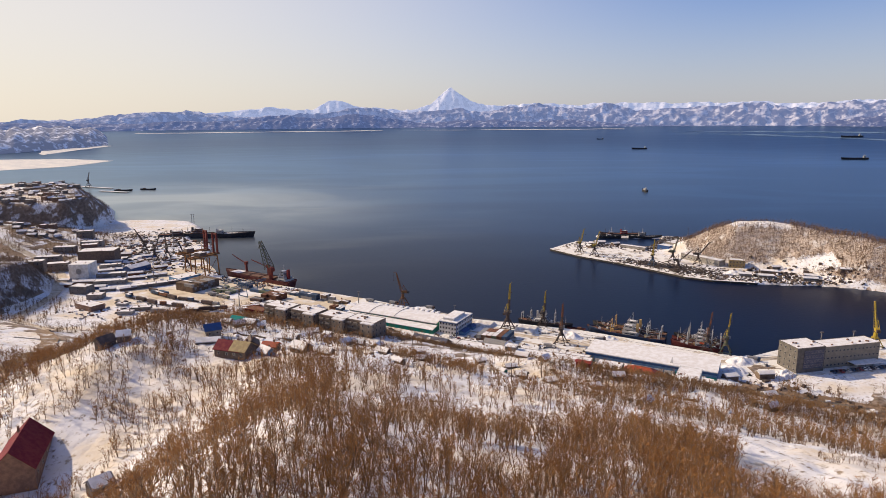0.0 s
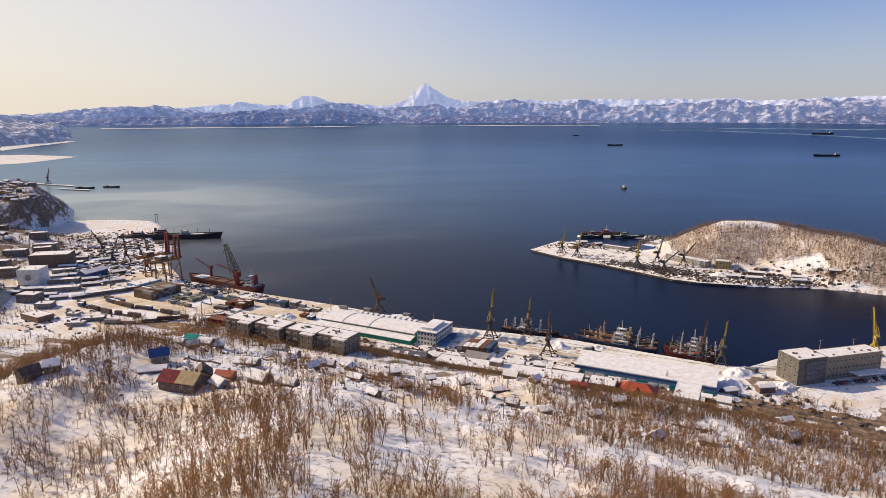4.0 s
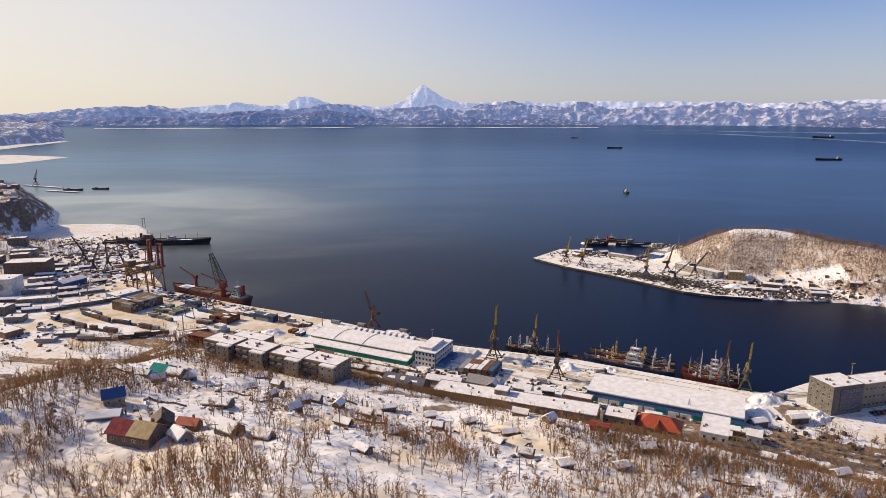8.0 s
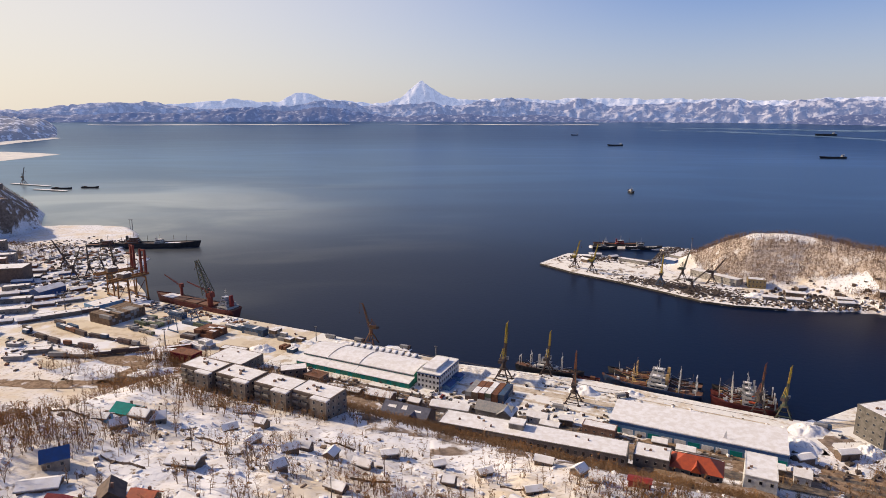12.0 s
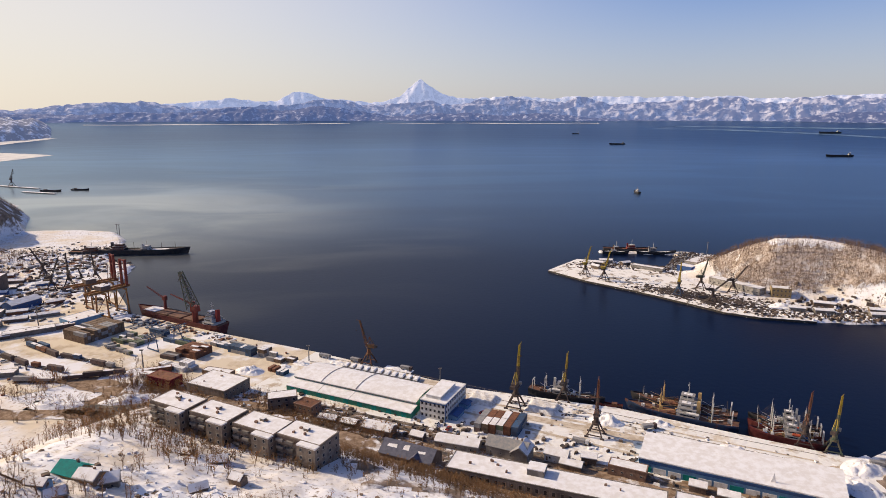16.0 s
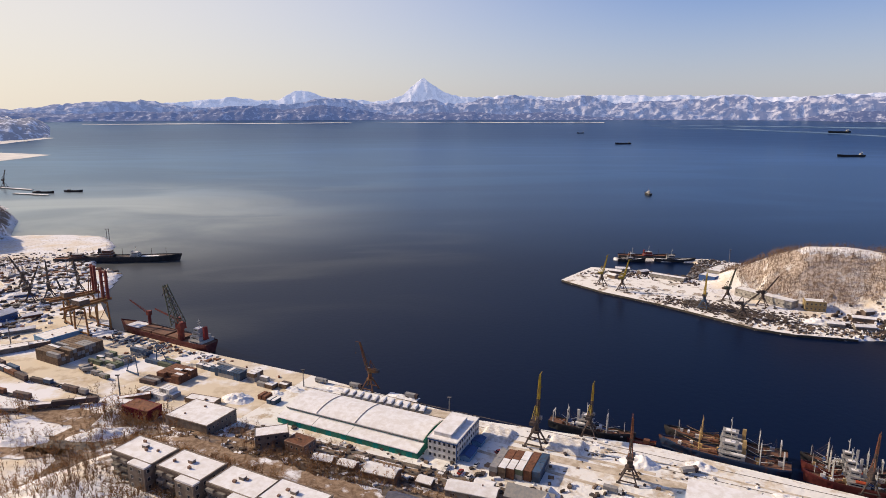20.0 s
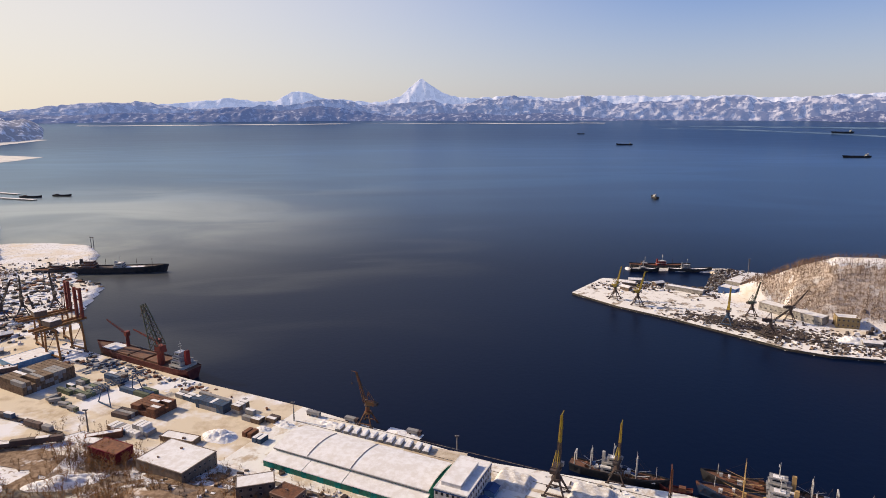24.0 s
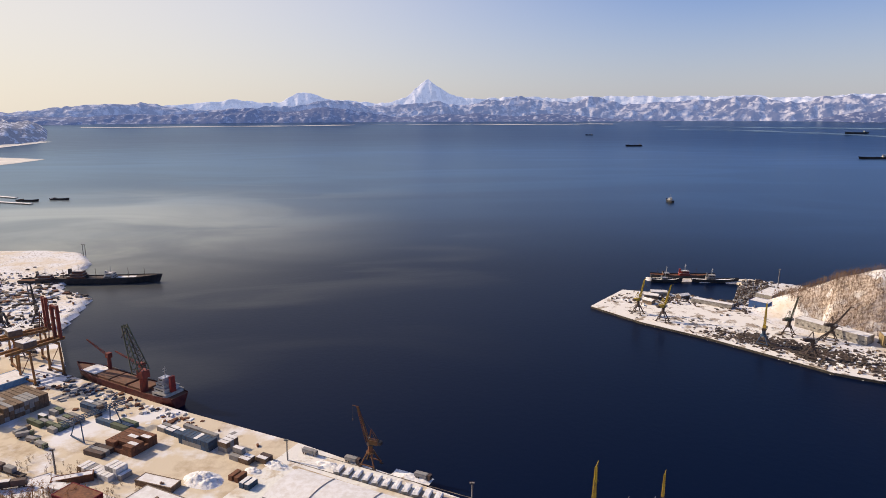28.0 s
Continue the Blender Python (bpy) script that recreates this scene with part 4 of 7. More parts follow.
# ---- roads and railway ----
def ribbon(name, pts, width, mat, lift, label, category, step=4.0):
    """Strip laid along a line over the ground."""
    line = []
    for (x0, y0), (x1, y1) in zip(pts, pts[1:]):
        n = max(1, int(math.hypot(x1 - x0, y1 - y0) / step))
        line += [(x0 + (x1 - x0) * i / n, y0 + (y1 - y0) * i / n) for i in range(n)]
    line.append(pts[-1])
    L = np.array(line)
    for _ in range(6):
        L[1:-1] = (L[:-2] + L[1:-1] * 2 + L[2:]) / 4
    T = np.gradient(L, axis=0)
    T /= np.linalg.norm(T, axis=1)[:, None] + 1e-9
    S = np.stack([-T[:, 1], T[:, 0]], -1)
    X, Y, Z = [], [], []
    ragged = np.array([1 + (0.45 * noise.noise((p[0] * 0.06, p[1] * 0.06, 2.0)) + 0.3 * noise.noise((p[0] * 0.2, p[1] * 0.2, 9.0)) if mat is M_DIRT else 0.0) for p in L])
    for w in (-0.5, -0.25, 0.25, 0.5):
        p = L + S * (w * width * ragged)[:, None]
        X.append(p[:, 0]), Y.append(p[:, 1])
        Z.append(np.maximum(ground(p[:, 0], p[:, 1]), ground(L[:, 0], L[:, 1]) - 0.3) + lift)
    X, Y, Z = np.array(X), np.array(Y), np.array(Z)
    Z[:] = np.maximum(Z, 3.1 + lift)
    return solid(name, grid_mesh(name, X, Y, Z), mat, label, category, kind="structure")


ribbon("road_lower", [quay(15, 128), quay(60, 112), quay(120, 100), quay(200, 92), quay(300, 84), quay(420, 74), quay(520, 70)], 8, M_ROAD, 0.35, "dark wet road below the houses", "road")
ribbon("bank", [quay(15, 122), quay(120, 121), quay(230, 121), quay(330, 121), quay(440, 122)], 24, M_DIRT, 0.12, "brown earth bank with patches of snow", "bank")
ribbon("bank_east", [quay(335, 68), quay(400, 62), quay(470, 60), quay(570, 58)], 26, M_DIRT, 0.10, "brown earth bank behind the railway", "bank")
ribbon("road_slope", [(-300, 452), (-281, 412), (-248, 376), (-222, 318), (-206, 280), (-190, 240)], 9, M_DIRT, 0.3, "dark earth road climbing the slope", "road")
for k, (pts, w) in enumerate((([(-640, 780), (-570, 745), (-500, 706), (-450, 668)], 34), ([(-600, 850), (-545, 800), (-470, 762)], 30), ([(-560, 690), (-500, 640), (-450, 610)], 40), ([(-640, 905), (-575, 885), (-520, 872)], 26))):
    ribbon("wooded_bank", pts, w, M_DIRT, 0.12 + 0.01 * k, "brown wooded bank with patches of snow", "bank")
ribbon("trackside", [quay(-30, 104), quay(60, 98), quay(150, 88), quay(240, 80), quay(335, 76)], 17, M_DIRT, 0.07, "brown trackside earth with patches of snow", "bank")
ribbon("trackside", [quay(95, 76), quay(190, 70), quay(330, 62), quay(400, 56)], 7, M_DIRT, 0.09, "brown strip along the railway", "bank")
ribbon("bank_west", [(-290, 494), (-235, 488), (-180, 490), (-140, 495)], 12, M_DIRT, 0.12, "brown earth bank beside the yard road", "bank")
ribbon("road_west", [(-640, 800), (-558, 766), (-494, 731), (-440, 690), (-406, 642), (-384, 592), (-377, 553), (-370, 519), (-347, 483), (-300, 452)], 9, M_TRACK, 0.5, "brown road winding into the hollow", "road")
for d in (64, 70, 78):
    ribbon("railway", [quay(115, d + 4), quay(205, d), quay(330, d), quay(420, d - 7), quay(560, d - 8)], 3.2, M_ROAD, 0.22, "dark railway track with snow between rails", "railway")
ribbon("road_quay", [(300, 445), (235, 428), quay(395, 20), quay(330, 26), quay(230, 30)], 6, M_TRACK, 0.06, "trodden quay road", "road")

for k, (a0, a1, d0, d1, w) in enumerate(((95, 395, 5.0, 5.0, 0.5), (95, 395, 15.5, 15.5, 0.5), (100, 300, 19, 22, 2.4), (280, 392, 10, 12, 1.4), (215, 330, 38, 44, 2.4))):
    ribbon("track", [quay(a0, d0), quay((a0 + a1) / 2, (d0 + d1) / 2 + (1.2 if w > 1 else 0)), quay(a1, d1)], w, M_ROAD if w < 1 else M_TRACK, 0.05 + 0.004 * k,
           "dark crane rail bedded in the quay" if w < 1 else "brown wheel track across the quay snow", "track")
ribbon("trodden_patch", [quay(163, 16), quay(178, 15), quay(194, 13)], 14, M_TRACK, 0.03, "tan trodden patch on the quay", "track")


# ---- buildings ----
WINDOW_CACHE = {}


def window_meshes(w, h):
    if (w, h) not in WINDOW_CACHE:
        f, p = Geo(), Geo()
        ring = [(-w / 2, 0), (w / 2, 0), (w / 2, h), (-w / 2, h), (-w / 2 + 0.13, 0.13), (w / 2 - 0.13, 0.13), (w / 2 - 0.13, h - 0.13), (-w / 2 + 0.13, h - 0.13)]
        vs = [(x, -0.13, z) for x, z in ring] + [(x, 0.03, z) for x, z in ring]
        fs = []
        for i in range(4):
            j = (i + 1) % 4
            fs += [(i, j, 4 + j, 4 + i), (8 + i, 12 + i, 12 + j, 8 + j), (i, 8 + i, 8 + j, j), (4 + i, 4 + j, 12 + j, 12 + i)]
        f.add(vs, fs)
        p.box(0, -0.0, 0.1, w - 0.2, 0.06, h - 0.2)
        a, b = f.mesh("window"), p.mesh("pane")
        a.materials.append(M_FRAME)
        b.materials.append(M_GLASS)
        WINDOW_CACHE[(w, h)] = (a, b)
    return WINDOW_CACHE[(w, h)]


def add_windows(t, L, W, H, storeys, sides, w=1.5, h=1.5, ox=0.0, oy=0.0, foot=0.0):
    """Rows of windows; sides: letter f, r, b, l and number of bays."""
    fm, pm = window_meshes(w, h)
    for side, bays in sides:
        for s in range(storeys):
            z = foot + (H - foot) * (s + 0.32) / storeys
            for i in range(bays):
                k = (i + 0.5) / bays - 0.5
                x, y, a = {"f": (k * L, -W / 2, 0), "b": (-k * L, W / 2, 180), "r": (L / 2, k * W, 90), "l": (-L / 2, -k * W, -90)}[side]
                win = placed("window", fm, t, x + ox, y + oy, z, a)
                pane = new("pane", pm)
                pane.parent = win


def flat_block(name, x, y, z, rz, L, W, H, wall, label, storeys=0, sides=(), w=1.5, h=1.5, category="building", vents=3, seed=1, group="", snow=None, deep=3.0):
    """Flat-roofed building with parapet, snow on the roof, windows and roof vents."""
    r = random.Random(seed)
    t = thing(name, x, y, z, rz, label, category, group)
    part("wall", Geo().box(0, 0, -deep, L, W, H + deep), wall, t)
    p = Geo()
    for cx, cy, sx, sy in ((0, -W / 2 + 0.1, L + 0.3, 0.5), (0, W / 2 - 0.1, L + 0.3, 0.5), (-L / 2 + 0.1, 0, 0.5, W - 0.7), (L / 2 - 0.1, 0, 0.5, W - 0.7)):
        p.box(cx, cy, H, sx, sy, 0.55)
    part("parapet", p, wall, t)
    part("roof", Geo().box(0, 0, H - 0.05, L - 0.6, W - 0.6, 0.5), snow or M_ROOFSNOW, t, "snow-covered flat roof")
    for i in range(vents):
        vx, vy = r.uniform(-0.4, 0.4) * L, r.uniform(-0.3, 0.3) * W
        part("roof_vent", Geo().box(vx, vy, H + 0.4, r.uniform(0.6, 1.4), r.uniform(0.6, 1.1), r.uniform(0.6, 1.1)), M_BRICK, t)
    add_windows(t, L, W, H, storeys, sides, w, h)
    return t


def gable_house(name, x, y, rz, L, W, H, ridge, wall, roof, label, snow=0, windows=1, category="house", group="", chimney=True, z=None, deep=2.5):
    """Small house with pitched roof. snow: 0 bare roof, 1 one slope under snow, 2 both."""
    z = gz(x, y) if z is None else z
    t = thing(name, x, y, z, rz, label, category, group)
    part("wall", Geo().gable_walls(0, 0, -deep, L, W, H + deep, ridge), wall, t)
    part("roof", Geo().gable(0, 0, H, L, W, ridge, 0, 0.22, 0.5), roof, t)
    if snow:
        g = Geo()
        if snow == 2:
            g.gable(0, 0, H + 0.22, L - 0.2, W - 0.2, ridge, 0, 0.32, 0.5)
        else:
            g.add([(-L / 2, -W / 2 - 0.3, H + 0.25), (L / 2, -W / 2 - 0.3, H + 0.25), (L / 2, 0, H + ridge + 0.35), (-L / 2, 0, H + ridge + 0.35),
                   (-L / 2, -W / 2 - 0.3, H + 0.5), (L / 2, -W / 2 - 0.3, H + 0.5), (L / 2, 0, H + ridge + 0.6), (-L / 2, 0, H + ridge + 0.6)],
                  [(3, 2, 1, 0), (4, 5, 6, 7), (0, 1, 5, 4), (1, 2, 6, 5), (2, 3, 7, 6), (3, 0, 4, 7)])
        part("snow_cover", g, M_ROOFSNOW, t, "thick snow on the roof")
    if chimney:
        part("chimney", Geo().box(L * 0.2, W * 0.12, H + ridge * 0.5, 0.6, 0.6, ridge * 0.5 + 0.9), M_BRICK, t, "brick chimney")
    if windows:
        fm, pm = window_meshes(1.0, 1.1)
        for i in range(windows):
            win = placed("window", fm, t, ((i + 0.5) / windows - 0.5) * L, -W / 2, H * 0.35, 0)
            new("pane", pm).parent = win
        win = placed("window", fm, t, L / 2, 0, H * 0.35, 90)
        new("pane", pm).parent = win
        part("door", Geo().box(-L * 0.38, -W / 2, 0, 0.95, 0.16, 2.0), M_WOOD, t, "plank door")
    return t


# harbour office
office = flat_block("office_building", 2.3, 488.7, 3.1, -26.8, 15.2, 28.6, 9.9, M_WHITE, "white three-storey harbour office with snowy roof", 3, (("f", 6), ("r", 10)), 1.3, 1.6, vents=0)
part("roof_monitor", Geo().box(-1.2, -1, 10.3, 9.0, 20, 1.7), M_WHITE, office)
part("monitor_snow", Geo().box(-1.2, -1, 12.0, 9.3, 20.3, 0.35), M_ROOFSNOW, office)
part("corner_strip", Geo().box(7.62, -14.3, 0, 0.45, 0.45, 9.9), M_BLUE, office, "blue painted corner")
part("eaves_band", Geo().box(0, -14.36, 9.2, 15.3, 0.25, 0.6), M_BLUE, office, "blue eaves band")
part("side_band", Geo().box(7.66, 0, 9.2, 0.25, 28.6, 0.6), M_BLUE, office, "blue eaves band")
for y0, L in ((-6, 10), (7, 6)):
    annex = gable_house("annex", *((2.3 + 10.4 * math.cos(radians(-26.8)) - y0 * math.sin(radians(-26.8))), (488.7 + 10.4 * math.sin(radians(-26.8)) + y0 * math.cos(radians(-26.8)))), 63.2, L, 5, 2.4, 0.9,
                        M_LBLUE, M_BLUE, "low blue shed beside the white office", 0, 0, "shed", "", False, 3.1)

# long warehouse of three barrel-roofed bays with a green lean-to
wh = thing("warehouse", -45.0, 513.2, 3.1, -27.6, "long warehouse with snowy barrel roof and green walls", "warehouse")
part("wall", Geo().box(0, 0, -1, 84.4, 23, 7.4), M_GREEN, wh, "dark green sheet wall")
bays = ((-42.2, -22.0), (-22.0, 2.5), (2.5, 42.2))
for i, (x0, x1) in enumerate(bays):
    g = Geo()
    n = 12
    ring = [(-12.0 + 24.0 * k / n, 6.3 + 1.8 * math.sin(math.pi * k / n) ** 0.8 + 0.12 * i) for k in range(n + 1)]
    vs = [(x, y, z) for x in (x0 + 0.12, x1 - 0.12) for y, z in ring] + [(x, y, z - 0.6) for x in (x0 + 0.12, x1 - 0.12) for y, z in ring]
    m = n + 1
    fs = [(k, k + 1, m + k + 1, m + k) for k in range(n)] + [(2 * m + k, 3 * m + k, 3 * m + k + 1, 2 * m + k + 1) for k in range(n)]
    fs += [(k, 2 * m + k, 2 * m + k + 1, k + 1) for k in range(n)] + [(m + k, m + k + 1, 3 * m + k + 1, 3 * m + k) for k in range(n)]
    fs += [(0, m, 3 * m, 2 * m), (n, 2 * m + n, 3 * m + n, m + n)]
    g.add(vs, fs)
    part("roof", g, M_ROOFSNOW, wh, "snow-covered barrel roof bay")
    part("eaves", Geo().box((x0 + x1) / 2, -12.0, 5.7, x1 - x0 - 0.3, 0.35, 0.5), M_STEEL, wh)
    if i:
        rib = Geo()
        for k in range(n):
            rib.tube((x0, ring[k][0], ring[k][1] + 0.12), (x0, ring[k + 1][0], ring[k + 1][1] + 0.12), 0.22, n=4)
        part("roof_rib", rib, M_STEEL, wh)
for x in range(-40, 41, 8):
    part("gable_post", Geo().box(x, -11.75, 0, 0.3, 0.25, 5.7), M_STEEL, wh)
lean = thing("lean_to", -45.0 - 15.2 * math.sin(radians(27.6)), 513.2 - 15.2 * math.cos(radians(27.6)), 3.1, -27.6, "green lean-to with snowy roof along the warehouse", "shed")
part("wall", Geo().box(0, 0, -1, 85.5, 7.4, 4.2), M_GREEN, lean, "green sheet wall")
for x0, x1 in ((-42.7, -20.0), (-19.6, 2.0), (2.4, 42.7)):
    part("roof", Geo().add([(x0, -4.1, 3.1), (x1, -4.1, 3.1), (x1, 3.7, 4.6), (x0, 3.7, 4.6), (x0, -4.1, 3.5), (x1, -4.1, 3.5), (x1, 3.7, 5.0), (x0, 3.7, 5.0)],
                           [(3, 2, 1, 0), (4, 5, 6, 7), (0, 1, 5, 4), (1, 2, 6, 5), (2, 3, 7, 6), (3, 0, 4, 7)]), M_ROOFSNOW, lean, "sloping snow-covered roof")
for i in range(9):
    part("sliding_door", Geo().box(-38 + i * 9.5, -3.75, 0, 3.2, 0.16, 2.7), M_TEAL, lean, "teal sliding door")
# drifted bundles between warehouse and quay edge
for i in range(11):
    a, d = 122 + i * 5.2, 12.5
    x, y = quay(a, d)
    t = thing("covered_stack", x, y, 3.1, QUAY_DEG + 8, "low stack of goods buried in snow", "stack", "snowy stacks behind the warehouse")
    part("load", Geo().box(0, 0, 0, 3.0, 6.0, 1.5), M_STEEL, t)
    part("snow_cover", Geo().box(0, 0, 1.5, 3.3, 6.4, 0.7, 0, 0.72), M_SNOWPILE, t)

# white flat-roofed hall by the road
flat_block("low_hall", -131, 513.5, 3.1, -27, 29, 21, 7.6, M_PANEL, "low hall with broad snow-covered roof", 2, (("r", 7),), 1.2, 1.3, "hall", 2, 4)
# blue hall towards the east
hall = thing("blue_hall", 134.5, 414.7, 3.1, -27.2, "long hall with blue walls and broad snowy roof", "hall")
part("wall", Geo().box(0, 0, -2, 84, 25, 8.2), M_LBLUE, hall, "blue sheet wall")
part("roof", Geo().add([(-42.3, -12.8, 6.2), (42.3, -12.8, 6.2), (42.3, 12.8, 7.7), (-42.3, 12.8, 6.7), (-42.3, -12.8, 6.8), (42.3, -12.8, 6.8), (42.3, 12.8, 8.3), (-42.3, 12.8, 7.2)],
                       [(3, 2, 1, 0), (4, 5, 6, 7), (0, 1, 5, 4), (1, 2, 6, 5), (2, 3, 7, 6), (3, 0, 4, 7)]), M_ROOFSNOW, hall, "wind-smoothed snow roof")
for i in range(13):
    part("wall_panel", Geo().box(-39 + i * 6.5, -12.58, 0.2, 5.6, 0.22, 2.6), M_WHITE if i % 3 else M_TEAL, hall)
part("trim_band", Geo().box(0, -12.62, 4.6, 84.2, 0.3, 1.1), M_BLUE, hall, "deep blue fascia")
part("roof_fin", Geo().add([(13, -9.5, 6.9), (15, -9.5, 6.9), (14.2, -9.3, 11.5)] + [(13, -9.1, 6.9), (15, -9.1, 6.9), (14.2, -9.2, 11.5)], [(0, 1, 2), (5, 4, 3), (0, 3, 4, 1), (1, 4, 5, 2), (2, 5, 3, 0)]), M_ROOFSNOW, hall)

# large office block in the east
b1 = flat_block("office_block", 231.5, 409.5, 3.1, 13, 21, 17, 16.5, M_OFFICE, "grey five-storey office block with flat snowy roof", 4, (("l", 4),), 1.6, 1.5, vents=5, seed=3)
part("glass_front", Geo().box(2, -8.72, 2.5, 15, 0.3, 12.5), M_SLATE, b1, "dark glazed front")
add_windows(b1, 15, 17.6, 15, 4, (("f", 7),), 1.6, 1.8, 2, 0, 2.5)
b2 = flat_block("office_wing", 264.5, 418.0, 3.1, 13, 45, 13, 14.5, M_BEIGE, "long beige office wing with flat snowy roof", 3, (("f", 15),), 1.5, 1.3, vents=6, seed=5)
part("canopy", Geo().box(9, -10, 3.2, 22, 7, 0.5), M_ROOFSNOW, b2, "snow-covered entrance canopy")
for i in range(4):
    part("canopy_post", Geo().box(0.5 + i * 5.7, -12.8, 0, 0.3, 0.3, 3.2), M_STEEL, b2)

# stepped blocks of flats
APT = [(-126.5, 413.5), (-106.0, 402.8), (-85.2, 391.8), (-66.2, 383.0)]
for i, (ax, ay) in enumerate(APT):
    rz = -29
    c, s = math.cos(radians(rz)), math.sin(radians(rz))
    cx, cy = ax + c * 10.5 - s * 6, ay + s * 10.5 + c * 6
    t = flat_block("apartment_block", cx, cy, 34.0, rz, 21, 12, 12.2, M_PANEL, "four-storey panel apartment block with snow on its flat roof", 4, (("r", 3), ("l", 3)), 1.4, 1.5, "apartment block", 3, 10 + i, "stepped apartment blocks", deep=12)
    part("projecting_bay", Geo().box(6.2, -7.4, -12, 8.6, 3.4, 24.1), M_PANEL, t)
    part("bay_roof", Geo().box(6.2, -7.3, 12.1, 8.8, 3.4, 0.6), M_ROOFSNOW, t)
    add_windows(t, 8.6, 3.4, 12.2, 4, (("f", 2), ("r", 1)), 1.4, 1.5, 6.2, -7.4)
    add_windows(t, 12.0, 12, 12.2, 4, (("f", 4),), 1.4, 1.5, -4.4, 0)
    for k in range(4):
        for bx in (-8.2, -3.2):
            bal = part("balcony", Geo().box(bx, -6.6, 1.1 + k * 3.02, 3.2, 1.2, 1.05), M_PLASTER, t)
    part("dark_cornice", Geo().box(-4.4, -6.12, 10.6, 12.0, 0.24, 1.5), M_DARKWALL, t, "dark loft band below the roof")
    hut = part("stair_hut", Geo().box(-1, 1, 12.4, 2.2, 1.6, 1.3), M_PANEL, t)
    part("hut_snow", Geo().box(-1, 1, 13.7, 2.3, 1.7, 0.15), M_ROOFSNOW, hut)

# long three-storey building and its neighbours below the bank
lb = flat_block("long_building", 42.5, 384.5, 9.5, -22.5, 87, 14, 13.8, M_PLASTER, "long plastered building with rows of tall windows and snowy roof", 3, (("f", 26), ("l", 4)), 1.5, 2.1, vents=7, seed=21, deep=6)
for k in range(27):
    part("pilaster", Geo().box(-43.5 + k * 87 / 26, -7.12, 0, 0.5, 0.3, 13.2), M_PLASTER, lb)
part("roof_house", Geo().box(-7, 2, 14.0, 7, 6, 2.8), M_PLASTER, lb)
part("roof_house_snow", Geo().box(-7, 2, 16.8, 7.3, 6.3, 0.4), M_ROOFSNOW, lb)
flat_block("end_building", 94, 368.5, 9, -26, 15, 12, 12.6, M_PLASTER, "grey end building with cluttered snowy roof", 3, (("f", 4),), 1.4, 1.7, vents=4, seed=23, deep=6)
orange = thing("orange_roofed_house", 111.5, 362.5, 9, -27, "three-storey house with bright orange hipped roof", "house")
part("wall", Geo().box(0, 0, -6, 21, 13, 16), M_PLASTER, orange)
part("roof", Geo().add([(-11, -7, 10), (11, -7, 10), (11, 7, 10), (-11, 7, 10), (-5, 0, 14), (5, 0, 14)], [(3, 2, 1, 0), (0, 1, 5, 4), (1, 2, 5), (2, 3, 4, 5), (3, 0, 4)]), M_ORANGE, orange, "orange metal hipped roof")
part("roof_snow", Geo().add([(-4.5, 0.5, 14.05), (9.5, 6.0, 10.9), (-9.5, 6.0, 10.9), (5, 0.5, 14.05), (-4.5, 0.5, 14.4), (9.5, 6.0, 11.2), (-9.5, 6.0, 11.2), (5, 0.5, 14.4)],
                           [(0, 3, 1, 2), (4, 6, 5, 7), (0, 4, 7, 3), (3, 7, 5, 1), (1, 5, 6, 2), (2, 6, 4, 0)]), M_ROOFSNOW, orange)
part("gablet", Geo().add([(-2.2, -7.2, 9.6), (2.2, -7.2, 9.6), (0, -7.2, 13), (0, -1.5, 13)], [(0, 1, 2), (1, 3, 2), (0, 2, 3), (0, 3, 1)]), M_ORANGE, orange)
add_windows(orange, 21, 13, 10, 3, (("f", 6), ("r", 4)), 1.3, 1.6)
flat_block("white_block", 138.2, 359.2, 7, -28, 12.6, 21, 12.4, M_WHITE, "white-fronted block with snowy parapet roof", 3, (("f", 3), ("r", 5)), 1.3, 1.6, vents=2, seed=31, deep=6)

# low houses between road and railway
slate = gable_house("slate_house", -15, 413, -27, 25, 12, 5.2, 4.0, M_DARKWALL, M_SLATE, "dark house with patchy snow on its slate-blue roof", 0, 7, z=15, deep=8)
for px, py, pw, pd in ((-8, -3.4, 6, 3.4), (-1, -3.0, 3.5, 4.0), (6.5, -3.6, 5, 3.0), (1, -5.0, 4, 1.4)):
    k = 4.0 / 6.0
    part("snow_patch", Geo().add([(px - pw / 2, py - pd / 2, 5.55 + (py - pd / 2 + 6) * k), (px + pw / 2, py - pd * 0.4, 5.55 + (py - pd * 0.4 + 6) * k), (px + pw * 0.4, py + pd / 2, 5.55 + (py + pd / 2 + 6) * k), (px - pw * 0.3, py + pd * 0.4, 5.55 + (py + pd * 0.4 + 6) * k)], [(0, 1, 2, 3)]), M_ROOFSNOW, slate)
part("gablet", Geo().gable_walls(5, -4.6, 4.5, 4.5, 3.4, 1.6, 1.5, math.pi / 2), M_DARKWALL, slate)
part("gablet_roof", Geo().gable(5, -4.6, 6.1, 4.5, 3.4, 1.5, math.pi / 2, 0.2, 0.3), M_SLATE, slate)
gable_house("low_store", 8, 444, -20, 22, 8, 3.4, 1.6, M_PLASTER, M_STEEL, "low store with snow-laden roof", 2, 3, "store", z=4.5)
gable_house("grey_house", 32, 436, -27, 20, 9, 5, 3.6, M_PLASTER, M_STEEL, "house with bare dark grey roof", 0, 4, z=4.5)
gable_house("grey_house_wing", 38, 432, 63, 11, 8, 5, 3.2, M_PLASTER, M_STEEL, "wing of the grey-roofed house", 1, 2, z=4.5)
